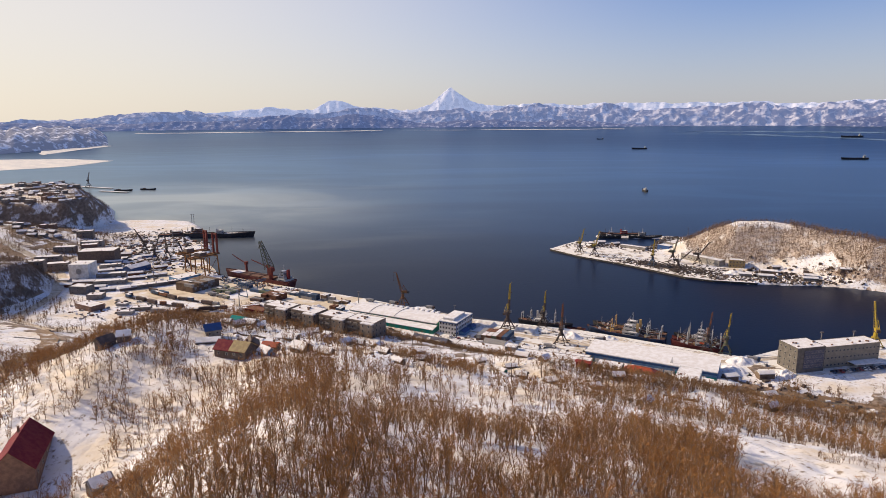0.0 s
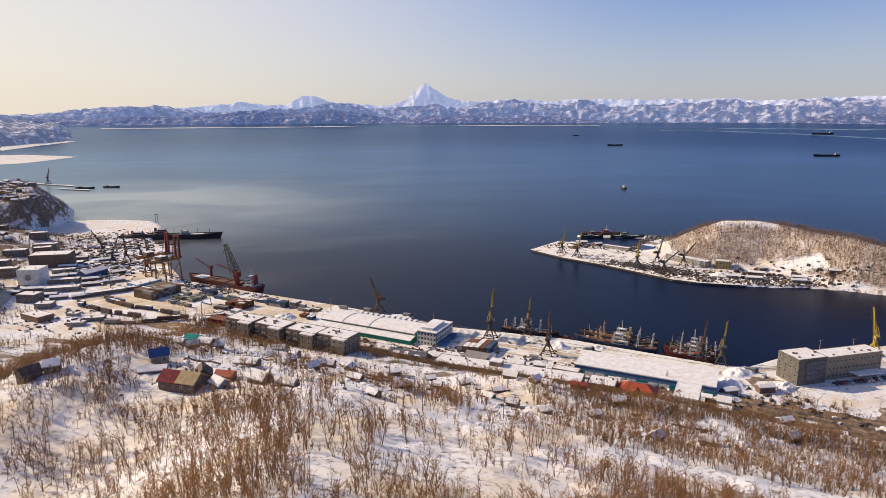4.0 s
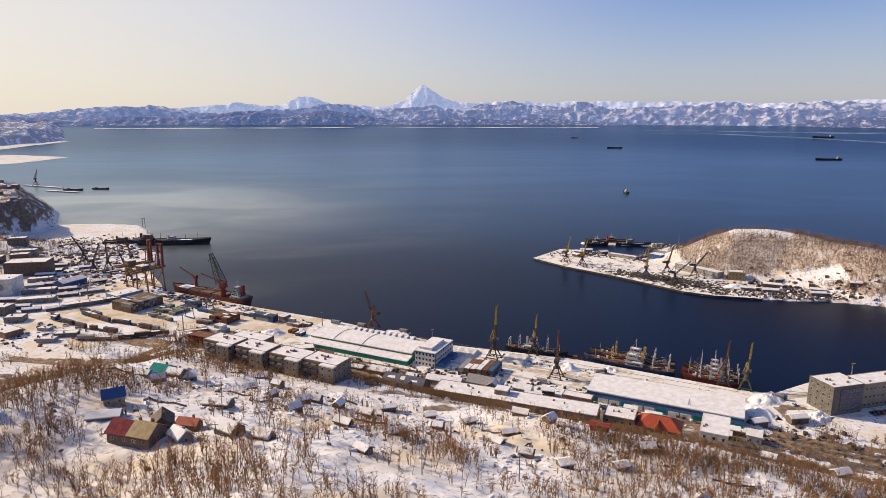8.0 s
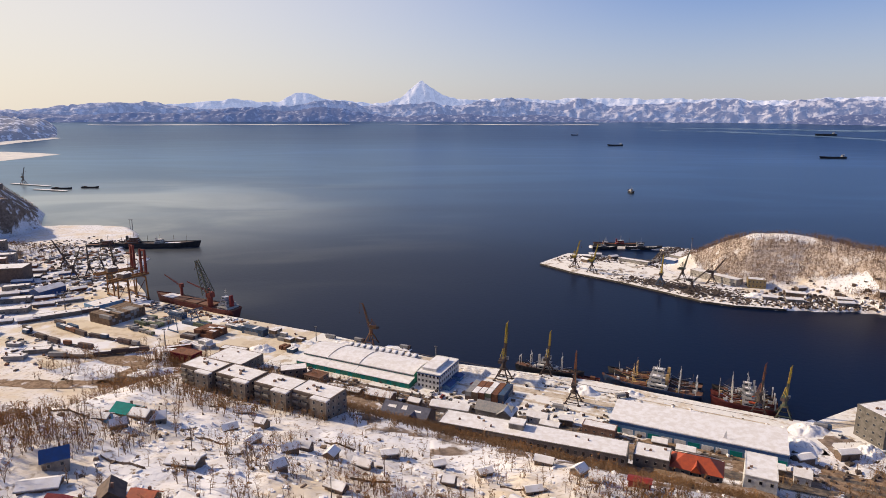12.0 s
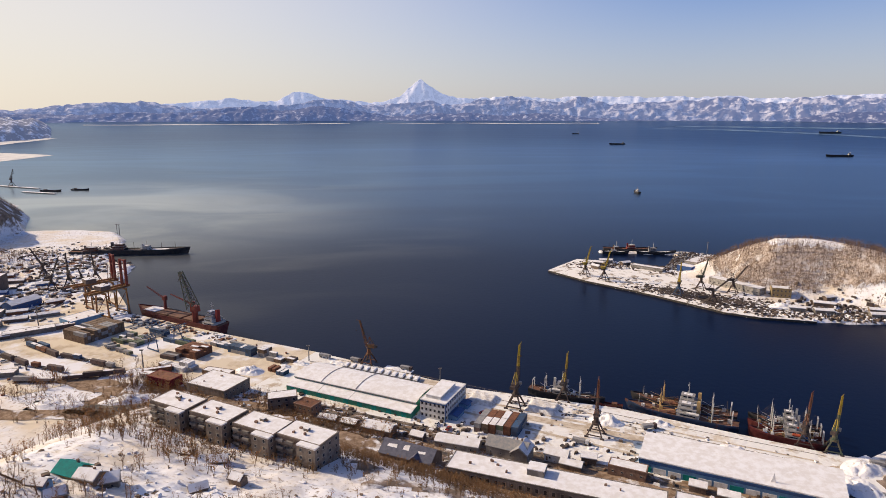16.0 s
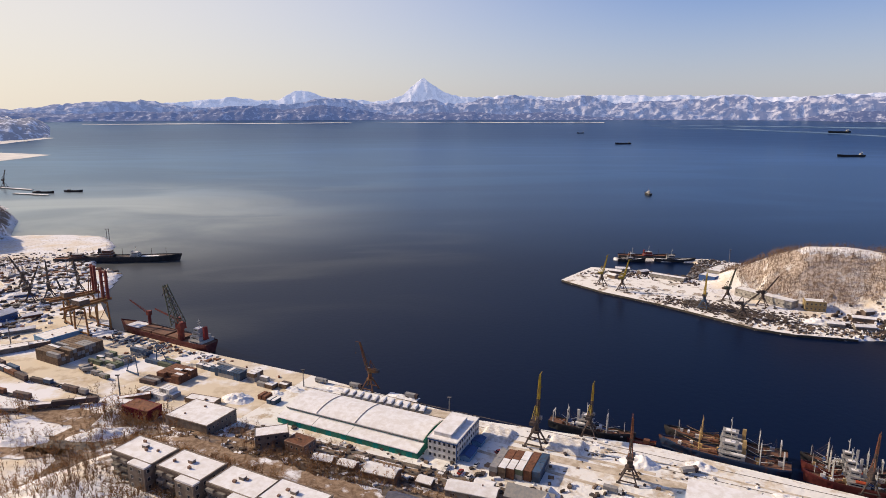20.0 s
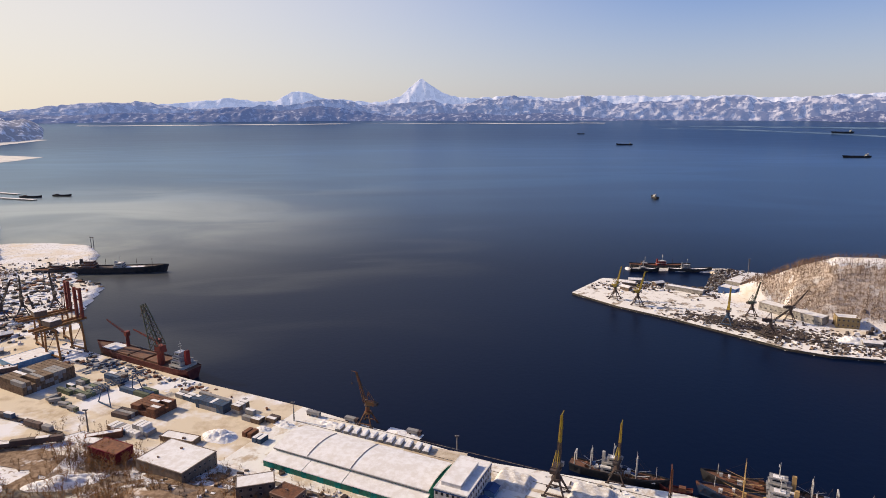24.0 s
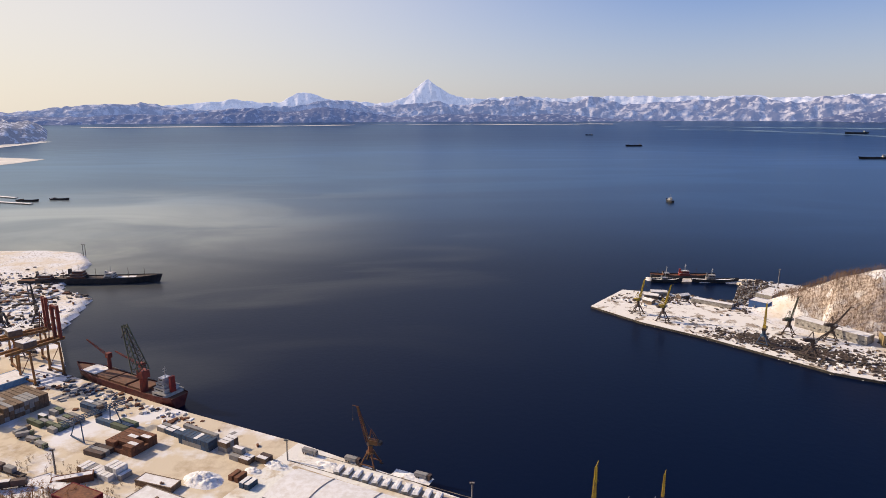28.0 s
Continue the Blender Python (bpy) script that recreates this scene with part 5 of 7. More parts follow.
gable_house("white_cottage", 55, 432, -27, 11, 7, 3.2, 2, M_WHITE, M_STEEL, "small house with rounded snow roof", 2, 2, z=4.2)
gable_house("garage", -32, 459, -24, 16, 8, 4, 1.6, M_BRICK, M_STEEL, "brick garage with deep snow on its roof", 2, 2, z=4.5)
flat_block("brick_store", 85, 418.5, 4, -27, 17, 7, 4.0, M_BRICK, "low brick store with flat snowy roof", 1, (("f", 4),), 1.2, 1.0, "store", 0, 41)
flat_block("ruined_block", -88, 489, 3.6, 14, 16, 9, 9, M_PANEL, "unfinished concrete block with empty windows", 3, (("f", 4), ("r", 3)), 1.5, 1.6, vents=0, seed=43)
flat_block("brown_house", -73, 483, 3.6, -30, 12, 9, 7, M_BRICK, "brown brick house in the scrub", 2, (("f", 4), ("r", 3)), 1.2, 1.4, vents=1, seed=44, snow=M_RUST)
flat_block("red_shed", -168, 527, 3.1, -26, 19, 10, 5.5, M_MAROON, "dark red shed with partly bare roof", 1, (("f", 4),), 1.2, 1.0, "shed", 0, 45, snow=M_RUST)
flat_block("yard_cabin", -181, 537, 3.1, -10, 11, 5, 3.0, M_WHITE, "white site cabin beside the red shed", 1, (("f", 3),), 1.2, 1.0, "cabin", 0, 46)
flat_block("yard_store", -180, 545, 3.1, 20, 17, 4, 3.0, M_RUST, "rusty store hut in the yard", 0, (), category="hut", vents=0, seed=47)
for k, (x, y, rz) in enumerate(((-12, 453, -27), (14, 450, -27), (60, 424, -27), (70, 430, -20), (-48, 467, -24), (-60, 472, -20), (112, 405, -27), (122, 397, -27), (150, 376, -27), (158, 380, -27), (176, 388, 10), (200, 392, 5))):
    gable_house("shed", x, y, rz, 7 + k % 3 * 1.5, 5, 2.5, 1.1, M_WOOD, M_STEEL, "small plank shed under deep snow", 2, 0, "shed", "sheds by the railway", False, max(4.0, gz(x, y)))


# ---- containers ----
CONT = {}


def container_meshes(length, mat):
    key = (length, mat.name)
    if key not in CONT:
        n, half = int(length / 0.75), length / 2
        side = [(-half, 1.22), (-half + 0.18, 1.22)]                 # corner post, then the ribs of the sheet
        for i in range(n):
            x, w = -half + 0.25 + (i + 0.5) * (length - 0.5) / n, (length - 0.5) / n / 2
            side += [(x - w * 0.9, 1.13), (x - w * 0.5, 1.20), (x + w * 0.5, 1.20), (x + w * 0.9, 1.13)]
        side += [(half - 0.18, 1.22), (half, 1.22)]
        b = Geo().prism([(x, -y) for x, y in side] + side[::-1], 0.0, 2.58)
        d = Geo()
        d.box(length / 2 - 0.02, 0, 0.15, 0.06, 1.06, 2.25)
        d.box(length / 2 + 0.03, 0.3, 0.12, 0.05, 0.06, 2.3).box(length / 2 + 0.03, -0.3, 0.12, 0.05, 0.06, 2.3)
        s = Geo().box(0, 0, 2.5, length - 0.1, 2.3, 0.22, 0, 0.97)
        ms = [g.mesh(nm) for g, nm in ((b, "body"), (d, "door"), (s, "snow_cover"))]
        for me, mm in zip(ms, (mat, mat, M_ROOFSNOW)):
            me.materials.append(mm)
        CONT[key] = ms
    return CONT[key]


def container(x, y, z, rz, length, mat, snow, colour, group):
    b, d, s = container_meshes(length, mat)
    size = "long" if length > 8 else "short"
    t = thing("shipping_container", x, y, z, rz, f"{size} {colour} steel shipping container" + (" with snow on top" if snow else " with bare top"), "container", group)
    for me in (b,):
        o = new("body", me)
        o.parent = t
    for k in (-0.58, 0.58):
        o = placed("door", d, t, 0, k, 0)
    if snow:
        o = new("snow_cover", s)
        o.parent = t
    return t


COL = {"rust": M_RUST, "tan": M_TAN, "blue": M_CBLUE, "green": M_CGREEN, "dark": M_CDARK, "white": M_WHITE, "red": M_RED, "orange": M_ORANGE, "grey": M_STEEL}


def stack(x, y, rz, cols, rows, tiers, length, colours, snow, seed, group, miss=0.0, gap=0.12, z=3.1, wide=1.0):
    """Block of containers; x, y is its centre, length runs along rz."""
    r = random.Random(seed)
    c, s = math.cos(radians(rz)), math.sin(radians(rz))
    for i in range(cols):
        for j in range(rows):
            n = tiers - (1 if r.random() < miss else 0)
            for k in range(n):
                u, w = (i - (cols - 1) / 2) * (length + gap), (j - (rows - 1) / 2) * (2.44 + gap)
                colour = r.choice(colours)
                box = container(x + c * u - s * w, y + s * u + c * w, z + k * 2.6, rz + (r.uniform(-0.4, 0.4) if tiers == 1 else 0), length, COL[colour], k == n - 1 and r.random() < snow, {"tan": "faded tan", "rust": "rusty brown", "dark": "dark brown", "grey": "grey", "green": "olive green"}.get(colour, colour), group)
                box.scale = (1, wide, 1)


stack(-255, 617, -30, 2, 12, 3, 12.19, ["tan", "tan", "tan", "grey"], 0.06, 1, "great container block by the gantries", 0.08, 0.25)
stack(-221, 604, -31, 4, 6, 1, 6.06, ["green", "tan", "green", "grey"], 0.25, 2, "olive containers in rows", 0.25, 0.5)
stack(-207, 617, -29, 2, 3, 2, 6.06, ["blue", "blue", "grey"], 0.15, 3, "blue containers under the crane", 0.2, 0.3)
stack(-186, 600, -29, 2, 3, 1, 12.19, ["blue", "green", "blue"], 0.1, 4, "long blue and green containers", 0.1, 0.4)
stack(-167.5, 576.5, -27, 3, 6, 2, 6.06, ["rust"], 0.06, 5, "rusty container block", 0.06)
stack(-181, 570.5, -24, 1, 3, 1, 12.19, ["dark", "grey"], 0.1, 6, "dark containers beside the block", 0, 0.2)
stack(-172, 552, 62, 1, 8, 1, 6.06, ["white", "tan", "grey"], 0.95, 7, "snow-topped containers in a row", 0, 0.35)
stack(-163, 551, 62, 1, 5, 2, 6.06, ["white", "grey"], 0.95, 8, "snow-topped containers in a row", 0.3, 0.35)
stack(-152, 590, -31, 3, 2, 1, 6.06, ["blue", "grey"], 0.35, 9, "blue containers along the quay", 0, 0.6)
stack(-134.5, 577, 62, 1, 8, 2, 6.06, ["blue", "blue", "grey"], 0.05, 10, "blue containers along the quay", 0.1, 0.2)
stack(-137, 588.5, -31, 2, 1, 1, 12.19, ["blue", "grey"], 0.2, 11, "blue containers along the quay", 0, 0.4)
stack(-118, 573, -29, 1, 3, 2, 6.06, ["tan", "grey"], 0.9, 12, "snowy containers near the lamp", 0.4, 0.3)
stack(-108, 562, -29, 2, 2, 2, 6.06, ["tan", "dark", "grey"], 0.8, 13, "snowy containers near the lamp", 0.5, 0.3)
stack(-97, 561, -29, 1, 2, 1, 6.06, ["tan", "dark"], 0.6, 14, "snowy containers near the lamp", 0, 0.3)
stack(-105.5, 546, 63, 1, 2, 1, 6.06, ["rust", "dark"], 0, 15, "pair of brown containers", 0, 1.0)
stack(-99, 540, 63, 1, 2, 1, 6.06, ["white", "blue"], 0.5, 16, "pair of pale containers", 0, 0.7)
for k, colours in enumerate((["dark", "grey"], ["rust", "tan"], ["rust", "orange"], ["green", "grey"], ["rust", "dark"], ["blue", "grey"])):
    stack(22.6 + 3.9 * k * 0.965, 468.5 - 3.9 * k * 0.26, 64, 2, 1, 2, 8.6, colours, 0.5, 20 + k, "coloured containers beside the office", 0.1, 0.25, wide=1.5)


# ---- cranes ----
def portal_crane(x, y, z, rz, slew, luff, mat, body, label, size=1.0, boom=26.0, group="harbour portal cranes", house=None):
    """Slewing portal crane: four-legged portal, tower, machine house, A-frame and lattice jib."""
    t = thing("portal_crane", x, y, z, rz, label, "crane", group)
    t.scale = (size, size, size)
    for i, (a, b) in enumerate(((-1, -1), (1, -1), (1, 1), (-1, 1))):
        leg = part("leg", Geo().tube((a * 5.0, b * 4.2, 0.8), (a * 1.6, b * 1.6, 8.5), 0.42, 0.6), body, t)
        part("bogie", Geo().box(a * 5.0, b * 4.2, 0, 2.6, 0.9, 0.9), M_CRANE_D, leg)
    part("sill_beam", Geo().box(0, -4.2, 1.6, 10, 0.5, 0.6).box(0, 4.2, 1.6, 10, 0.5, 0.6), body, t)
    part("portal_ring", Geo().tube((0, 0, 8.2), (0, 0, 9.4), 2.7, 2.7, 12), body, t)
    part("tower", Geo().tube((0, 0, 9.4), (0, 0, 14), 1.7, 1.5, 8), body, t)
    part("slewing_ring", Geo().tube((0, 0, 14), (0, 0, 14.6), 2.3, 2.3, 12), M_CRANE_D, t)
    c, s = math.cos(radians(slew)), math.sin(radians(slew))
    at = lambda u, w, k: (u * c - w * s, u * s + w * c, k)
    part("machine_house", Geo().box(*at(-2.6, 0, 14.6)[:2], 14.6, 5.6, 3.0, 2.8, radians(slew)), house or body, t)
    cab = part("cab", Geo().box(*at(1.9, -1.9, 15)[:2], 15.0, 1.7, 1.5, 2.2, radians(slew)), M_STEEL, t)
    part("cab_window", Geo().box(*at(2.8, -1.9, 15)[:2], 15.7, 0.1, 1.3, 1.1, radians(slew)), M_GLASS, cab)
    part("counterweight", Geo().box(*at(-6.6, 0, 15)[:2], 15.0, 2.0, 3.0, 2.0, radians(slew)), M_CRANE_D, t)
    g = Geo()
    for w in (-1.2, 1.2):
        g.tube(at(1.0, w, 14.6), at(-0.8, w * 0.4, 24), 0.22, n=5)
        g.tube(at(-4.6, w, 17.4), at(-0.8, w * 0.4, 24), 0.2, n=5)
    part("a_frame", g, mat, t)
    e = (1.6 + boom * math.cos(radians(luff)), 0, 15.5 + boom * math.sin(radians(luff)))
    mid = (1.6 + 0.45 * (e[0] - 1.6), 0, 15.5 + 0.45 * (e[2] - 15.5))
    jib = part("jib", Geo().truss(at(1.6, 0, 15.5), at(*mid), 1.9, 1.5, 0.18, 5).tube(at(1.6, 0, 15.5), at(*mid), 0.55, 0.45, 5), house or body, t)
    part("jib_top", Geo().truss(at(*mid), at(*e), 1.5, 0.8, 0.18, 5).tube(at(*mid), at(*e), 0.6, 0.45, 5), mat, jib)
    part("luffing_rope", Geo().tube(at(-0.8, 0, 24), at(e[0] * 0.8 + 0.3, 0, 15.5 + (e[2] - 15.5) * 0.82), 0.09, n=4), M_CRANE_D, t)
    tip = at(e[0] + 3.6 * math.cos(radians(luff - 70)), 0, e[2] + 3.6 * math.sin(radians(luff - 70)))
    part("trunk", Geo().tube(at(*e), tip, 0.28, 0.18, 5), mat, jib)
    part("hoist_rope", Geo().tube(tip, (tip[0], tip[1], tip[2] - 9), 0.06, n=4), M_CRANE_D, jib)
    part("hook_block", Geo().box(tip[0], tip[1], tip[2] - 10, 0.7, 0.5, 1.2), M_CRANE_D, jib)
    return t


portal_crane(-45.0, 555.5, 3.1, -27, 185, 74, M_CRANE_O, M_CRANE_O, "rusty ochre portal crane with raised jib on snowy quay", 0.78, 23)
portal_crane(43.2, 488.2, 3.1, -27, 88, 84, M_CRANE_Y, M_CRANE_D, "tall dark portal crane with yellow jib head", 0.90, 25)
portal_crane(72.8, 497.0, 3.1, -27, 86, 84, M_CRANE_Y, M_CRANE_D, "portal crane with yellow jib beside moored trawlers", 0.72, 23)
portal_crane(80.0, 455.2, 3.1, -27, 98, 85, M_CRANE_R, M_CRANE_D, "dark portal crane with rusty upright jib", 0.80, 22)
portal_crane(183.0, 443.0, 3.1, -27, 70, 80, M_CRANE_R, M_CRANE_D, "grey portal crane with rusty jib on the quay end", 0.70, 23)
portal_crane(192.9, 435.2, 3.1, -27, 70, 80, M_CRANE_Y, M_CRANE_G, "green portal crane with bright yellow jib", 0.74, 23)
portal_crane(305.0, 447.0, 3.1, 13, 58, 62, M_CRANE_Y, M_CRANE_Y, "yellow portal crane behind the office wing", 0.85, 24)
PEN_CR = [(158.5, 783, M_CRANE_Y, M_CRANE_D, 70, 74, "yellow-jibbed crane at the pier head"), (172.5, 764, M_CRANE_Y, M_CRANE_D, 60, 74, "yellow-jibbed crane on the far pier"),
          (226, 709.5, M_CRANE_Y, M_CBLUE, 100, 76, "bright yellow crane on blue legs"), (255, 728, M_CRANE_G, M_CRANE_D, 60, 72, "dark olive crane by the long shed"),
          (245.5, 682.5, M_CRANE_D, M_CRANE_D, 20, 45, "dark crane with lowered jib"), (279, 714, M_CRANE_D, M_CRANE_D, 40, 52, "dark crane with slanting jib")]
for x, y, m, b, sl, lu, lab in PEN_CR:
    portal_crane(x, y, 2.0, -40, sl, lu, m, b, lab, 0.80, 22, "cranes on the far pier", m)
for x, y, sl, lu in ((-347, 755, 100, 62), (-392, 792, 140, 50), (-330, 772, 110, 60), (-300, 700, 130, 58), (-356, 742, 60, 55)):
    portal_crane(x, y, max(2.6, gz(x, y)), 20, sl, lu, M_CRANE_D, M_CRANE_D, "dark shipyard crane among snowy clutter", 0.85, 24, "shipyard cranes")


def quay_gantry(x, y, rz, label):
    """Ship-to-shore gantry with raised boom."""
    t = thing("gantry_crane", x, y, 3.1, rz, label, "gantry crane", "ship-to-shore gantries")
    for a in (-8, 8):
        for b in (-9, 9):
            leg = part("leg", Geo().tube((a, b, 0.8), (a * 0.8, b, 22), 0.75, 0.65, 6), M_GANTRY, t)
            part("bogie", Geo().box(a, b, 0, 4.2, 1.2, 1.1), M_CRANE_D, leg)
    for b in (-9, 9):
        part("sill_beam", Geo().box(0, b, 1.8, 16, 0.8, 1.0), M_GANTRY, t)
        part("portal_beam", Geo().box(0, b, 20.5, 13.6, 1.0, 1.5), M_GANTRY, t)
        part("brace", Geo().tube((-7.5, b, 3), (6.6, b, 20), 0.25, n=5), M_CRANE_R, t)
    for a in (-3.0, 3.0):
        part("girder", Geo().box(a, -3, 22, 1.1, 36, 1.7), M_GANTRY, t)
    house = part("machinery_house", Geo().box(0, -7, 23.7, 9, 8, 3.6), M_DARKWALL, t)
    part("house_snow", Geo().box(0, -7, 27.3, 9.2, 8.2, 0.3), M_ROOFSNOW, house)
    for a in (-3.0, 3.0):
        part("boom", Geo().box(a, 12.5, 23, 1.4, 1.9, 22), M_CRANE_B, t, "raised red boom")
        part("mast", Geo().tube((a, 8.5, 23), (a * 0.7, 9.5, 35), 0.35, n=5), M_CRANE_R, t)
        part("stay", Geo().tube((a * 0.7, 9.5, 35), (a, -18, 23.5), 0.12, n=4), M_CRANE_D, t)
    part("boom_tie", Geo().box(0, 12.5, 43.5, 6, 1.2, 1.2).box(0, 12.5, 36, 6, 0.8, 0.8), M_CRANE_B, t)
    part("trolley_cab", Geo().box(0, 2, 19.5, 3, 3, 2.4), M_SHIPW, t)
    part("walkway", Geo().box(4.4, -3, 21.8, 0.8, 34, 0.15), M_STEEL, t)
    return t


quay_gantry(-263, 664, -30, "tall rusty ship-to-shore gantry with raised red boom")
quay_gantry(-283, 685, -45, "second rusty gantry with raised red boom")
rtg = thing("yard_gantry", -192.5, 592, 3.1, 55, "small blue-grey yard gantry crane", "gantry crane")
for a in (-10, 10):
    for b in (-6.5, 6.5):
        part("leg", Geo().tube((a * 1.04, b, 0.5), (a * 0.9, b * 0.35, 11), 0.32, 0.3, 5), M_CBLUE, rtg)
    part("sill_beam", Geo().box(a * 1.04, 0, 0.5, 0.6, 13.5, 0.6), M_CBLUE, rtg)
part("bridge", Geo().truss((-17, 0, 11.6), (17, 0, 11.6), 1.8, 1.8, 0.2, 14), M_CBLUE, rtg)
part("trolley", Geo().box(3, 0, 12.4, 3, 2.4, 1.5), M_CRANE_D, rtg)


# ---- ships ----
def hull_geo(L, B, D, sheer=2.0, flare=0.75, stern=0.8, draft=1.5):
    """Lofted hull, bow towards +x."""
    n = 16
    secs = []
    for i in range(n + 1):
        t = i / n
        x = (t - 0.5) * L
        if t > 0.7:
            k = (t - 0.7) / 0.3
            k = min(k, 1.0)
            w, wl = 1 - k ** 2.0, (1 - k) ** 1.1
        elif t < 0.12:
            k = (0.12 - t) / 0.12
            w, wl = 1 - (1 - stern) * k ** 2, 1 - 0.55 * k
        else:
            w, wl = 1.0, 1.0
        top = D + sheer * max(0, (t - 0.55) / 0.45) ** 2 + 0.35 * sheer * max(0, (0.25 - t) / 0.25) ** 2
        xo = x + (L * 0.035 * max(0, (t - 0.7) / 0.3))
        b, wb = max(B / 2 * w, 0.05), max(B / 2 * wl * 0.92, 0.04)
        secs.append([(x, -wb * 0.8, -draft), (x, -wb, 0.6), (xo, -b, top), (xo, b, top), (x, wb, 0.6), (x, wb * 0.8, -draft)])
    vs = [p for s in secs for p in s]
    fs = []
    for i in range(n):
        for j in range(6):
            a, b = i * 6 + j, i * 6 + (j + 1) % 6
            fs.append((a, b, b + 6, a + 6))
    fs += [(5, 4, 3, 2, 1, 0), tuple(n * 6 + k for k in range(6))]
    return Geo().add(vs, fs), secs


def deck_geo(secs, drop=0.7, inset=0.25, t0=0, t1=None):
    g = Geo()
    s = secs[t0:t1]
    vs = []
    for q in s:
        w = max(q[3][1] - inset, 0.02)
        vs += [(q[2][0], -w, q[2][2] + 0.02), (q[2][0], w, q[2][2] + 0.02)]
    return g.add(vs, [(2 * i, 2 * i + 2, 2 * i + 3, 2 * i + 1) for i in range(len(s) - 1)])


def bulwark_geo(secs, k, h=0.9):
    """Continuous rail plate along one side."""
    sgn = 1 if k == 3 else -1
    vs, fs = [], []
    for q in secs:
        x, y, z = q[k]
        vs += [(x, y, z), (x, y, z + h), (x, y - sgn * 0.2, z + h), (x, y - sgn * 0.2, z)]
    for i in range(len(secs) - 1):
        fs += [(4 * i + j, 4 * i + (j + 1) % 4, 4 * i + 4 + (j + 1) % 4, 4 * i + 4 + j) for j in range(4)]
    return Geo().add(vs, fs)


def ship_base(name, x, y, rz, L, B, D, hull, deck, label, group="", z=0.0, snow=False):
    t = thing(name, x, y, z, rz, label, "ship", group)
    g, secs = hull_geo(L, B, D)
    part("hull", g, hull, t)
    part("deck", deck_geo(secs), M_ROOFSNOW if snow else deck, t)
    part("bulwark", bulwark_geo(secs, 2), hull, t)
    part("bulwark", bulwark_geo(secs, 3), hull, t)
    return t, secs


def superstructure(t, x, z, L, B, levels, mat=None, funnel=None):
    mat = mat or M_SHIPW
    for k in range(levels):
        q = 1 - 0.2 * k
        tier = part("deckhouse", Geo().box(x + 0.06 * L * k, 0, z + 2.5 * k, L * q, B * q, 2.4), mat, t)
        part("deck_edge", Geo().box(x + 0.06 * L * k, 0, z + 2.5 * k + 2.4, L * q + 0.7, B * q + 0.7, 0.14), M_STEEL, tier)
        for i in range(3):
            part("bridge_window", Geo().box(x + 0.06 * L * k + L * q / 2 + 0.03, (i - 1) * B * q / 3.3, z + 2.5 * k + 1.1, 0.1, B * q / 4.4, 0.75), M_GLASS, tier)
        for w in (-1, 1):
            part("side_window", Geo().box(x + 0.06 * L * k, w * (B * q / 2 + 0.03), z + 2.5 * k + 1.15, L * q * 0.7, 0.1, 0.6), M_GLASS, tier)
    top = z + 2.5 * levels
    part("roof_snow", Geo().box(x + 0.06 * L * (levels - 1), 0, top + 0.05, L * 0.4, B * 0.4, 0.12), M_ROOFSNOW, t)
    f = part("funnel", Geo().box(x - L * 0.42, 0, z + 2.4, L * 0.18, B * 0.26, 2.5 * levels - 0.4, 0, 0.85), funnel or mat, t)
    part("radar_mast", Geo().tube((x + 0.1 * L, 0, top), (x + 0.1 * L, 0, top + 7), 0.28, 0.12, 5).tube((x + 0.1 * L, -1.6, top + 4), (x + 0.1 * L, 1.6, top + 4), 0.1, n=4).box(x + 0.1 * L + 0.5, 0, top + 5.2, 0.3, 2.2, 0.3), M_SHIPW, t)


def derrick_mast(t, x, z, h, mat, spread=3.0, reach=8.0):
    """Twin-leg mast with derrick booms."""
    g = Geo()
    for w in (-spread / 2, spread / 2):
        g.tube((x, w, z), (x, w * 0.75, z + h), 0.32, 0.24, 6)
    g.box(x, 0, z + h * 0.93, 0.5, spread * 0.9, 0.5).box(x, 0, z + h * 0.6, 0.4, spread * 0.9, 0.4)
    m = part("mast", g, mat, t)
    for d in (-1, 1):
        for w in (-spread / 2, spread / 2):
            part("derrick", Geo().tube((x + d * 0.4, w, z + 1.5), (x + d * reach, w * 1.3, z + 3.2), 0.17, 0.1, 5), mat, m)
            part("rigging", Geo().tube((x, w * 0.75, z + h * 0.95), (x + d * reach, w * 1.3, z + 3.2), 0.045, n=3), M_CRANE_D, m)
    part("topmast", Geo().tube((x, 0, z + h * 0.93), (x, 0, z + h * 1.3), 0.13, 0.06, 5), mat, m)


# red cargo ship at the container quay, stern to the east
cargo, sec = ship_base("cargo_ship", -203.5, 650.5, 149.5, 96, 15, 6.2, M_HULL_R, M_DECK, "dark red cargo ship with deck cranes moored at the quay")
superstructure(cargo, -38, 6.3, 11, 13, 4, funnel=M_RED)
for x, s in ((-16, 1), (1, 1), (17, 1), (31, 2)):
    hatch = part("hatch_cover", Geo().box(x, 0, 6.3, 14.5, 11, 1.3), M_DECK, cargo)
    if s == 2:
        part("hatch_snow", Geo().box(x, 0, 7.6, 14.3, 10.8, 0.25), M_ROOFSNOW, hatch)
for x, ang, reach in ((24, 35, 20), (-9, 20, 24)):
    pedestal = part("crane_pedestal", Geo().tube((x, -5, 6.2), (x, -5, 15), 1.3, 1.2, 8).box(x, -5, 15, 3.0, 3.0, 3.4), M_CRANE_B, cargo)
    part("crane_jib", Geo().truss((x + 1.2, -5, 16.5), (x + reach, -4, 16.5 + reach * math.tan(radians(ang * 0.6))), 1.1, 0.5, 0.14, 8), M_CRANE_B, pedestal)
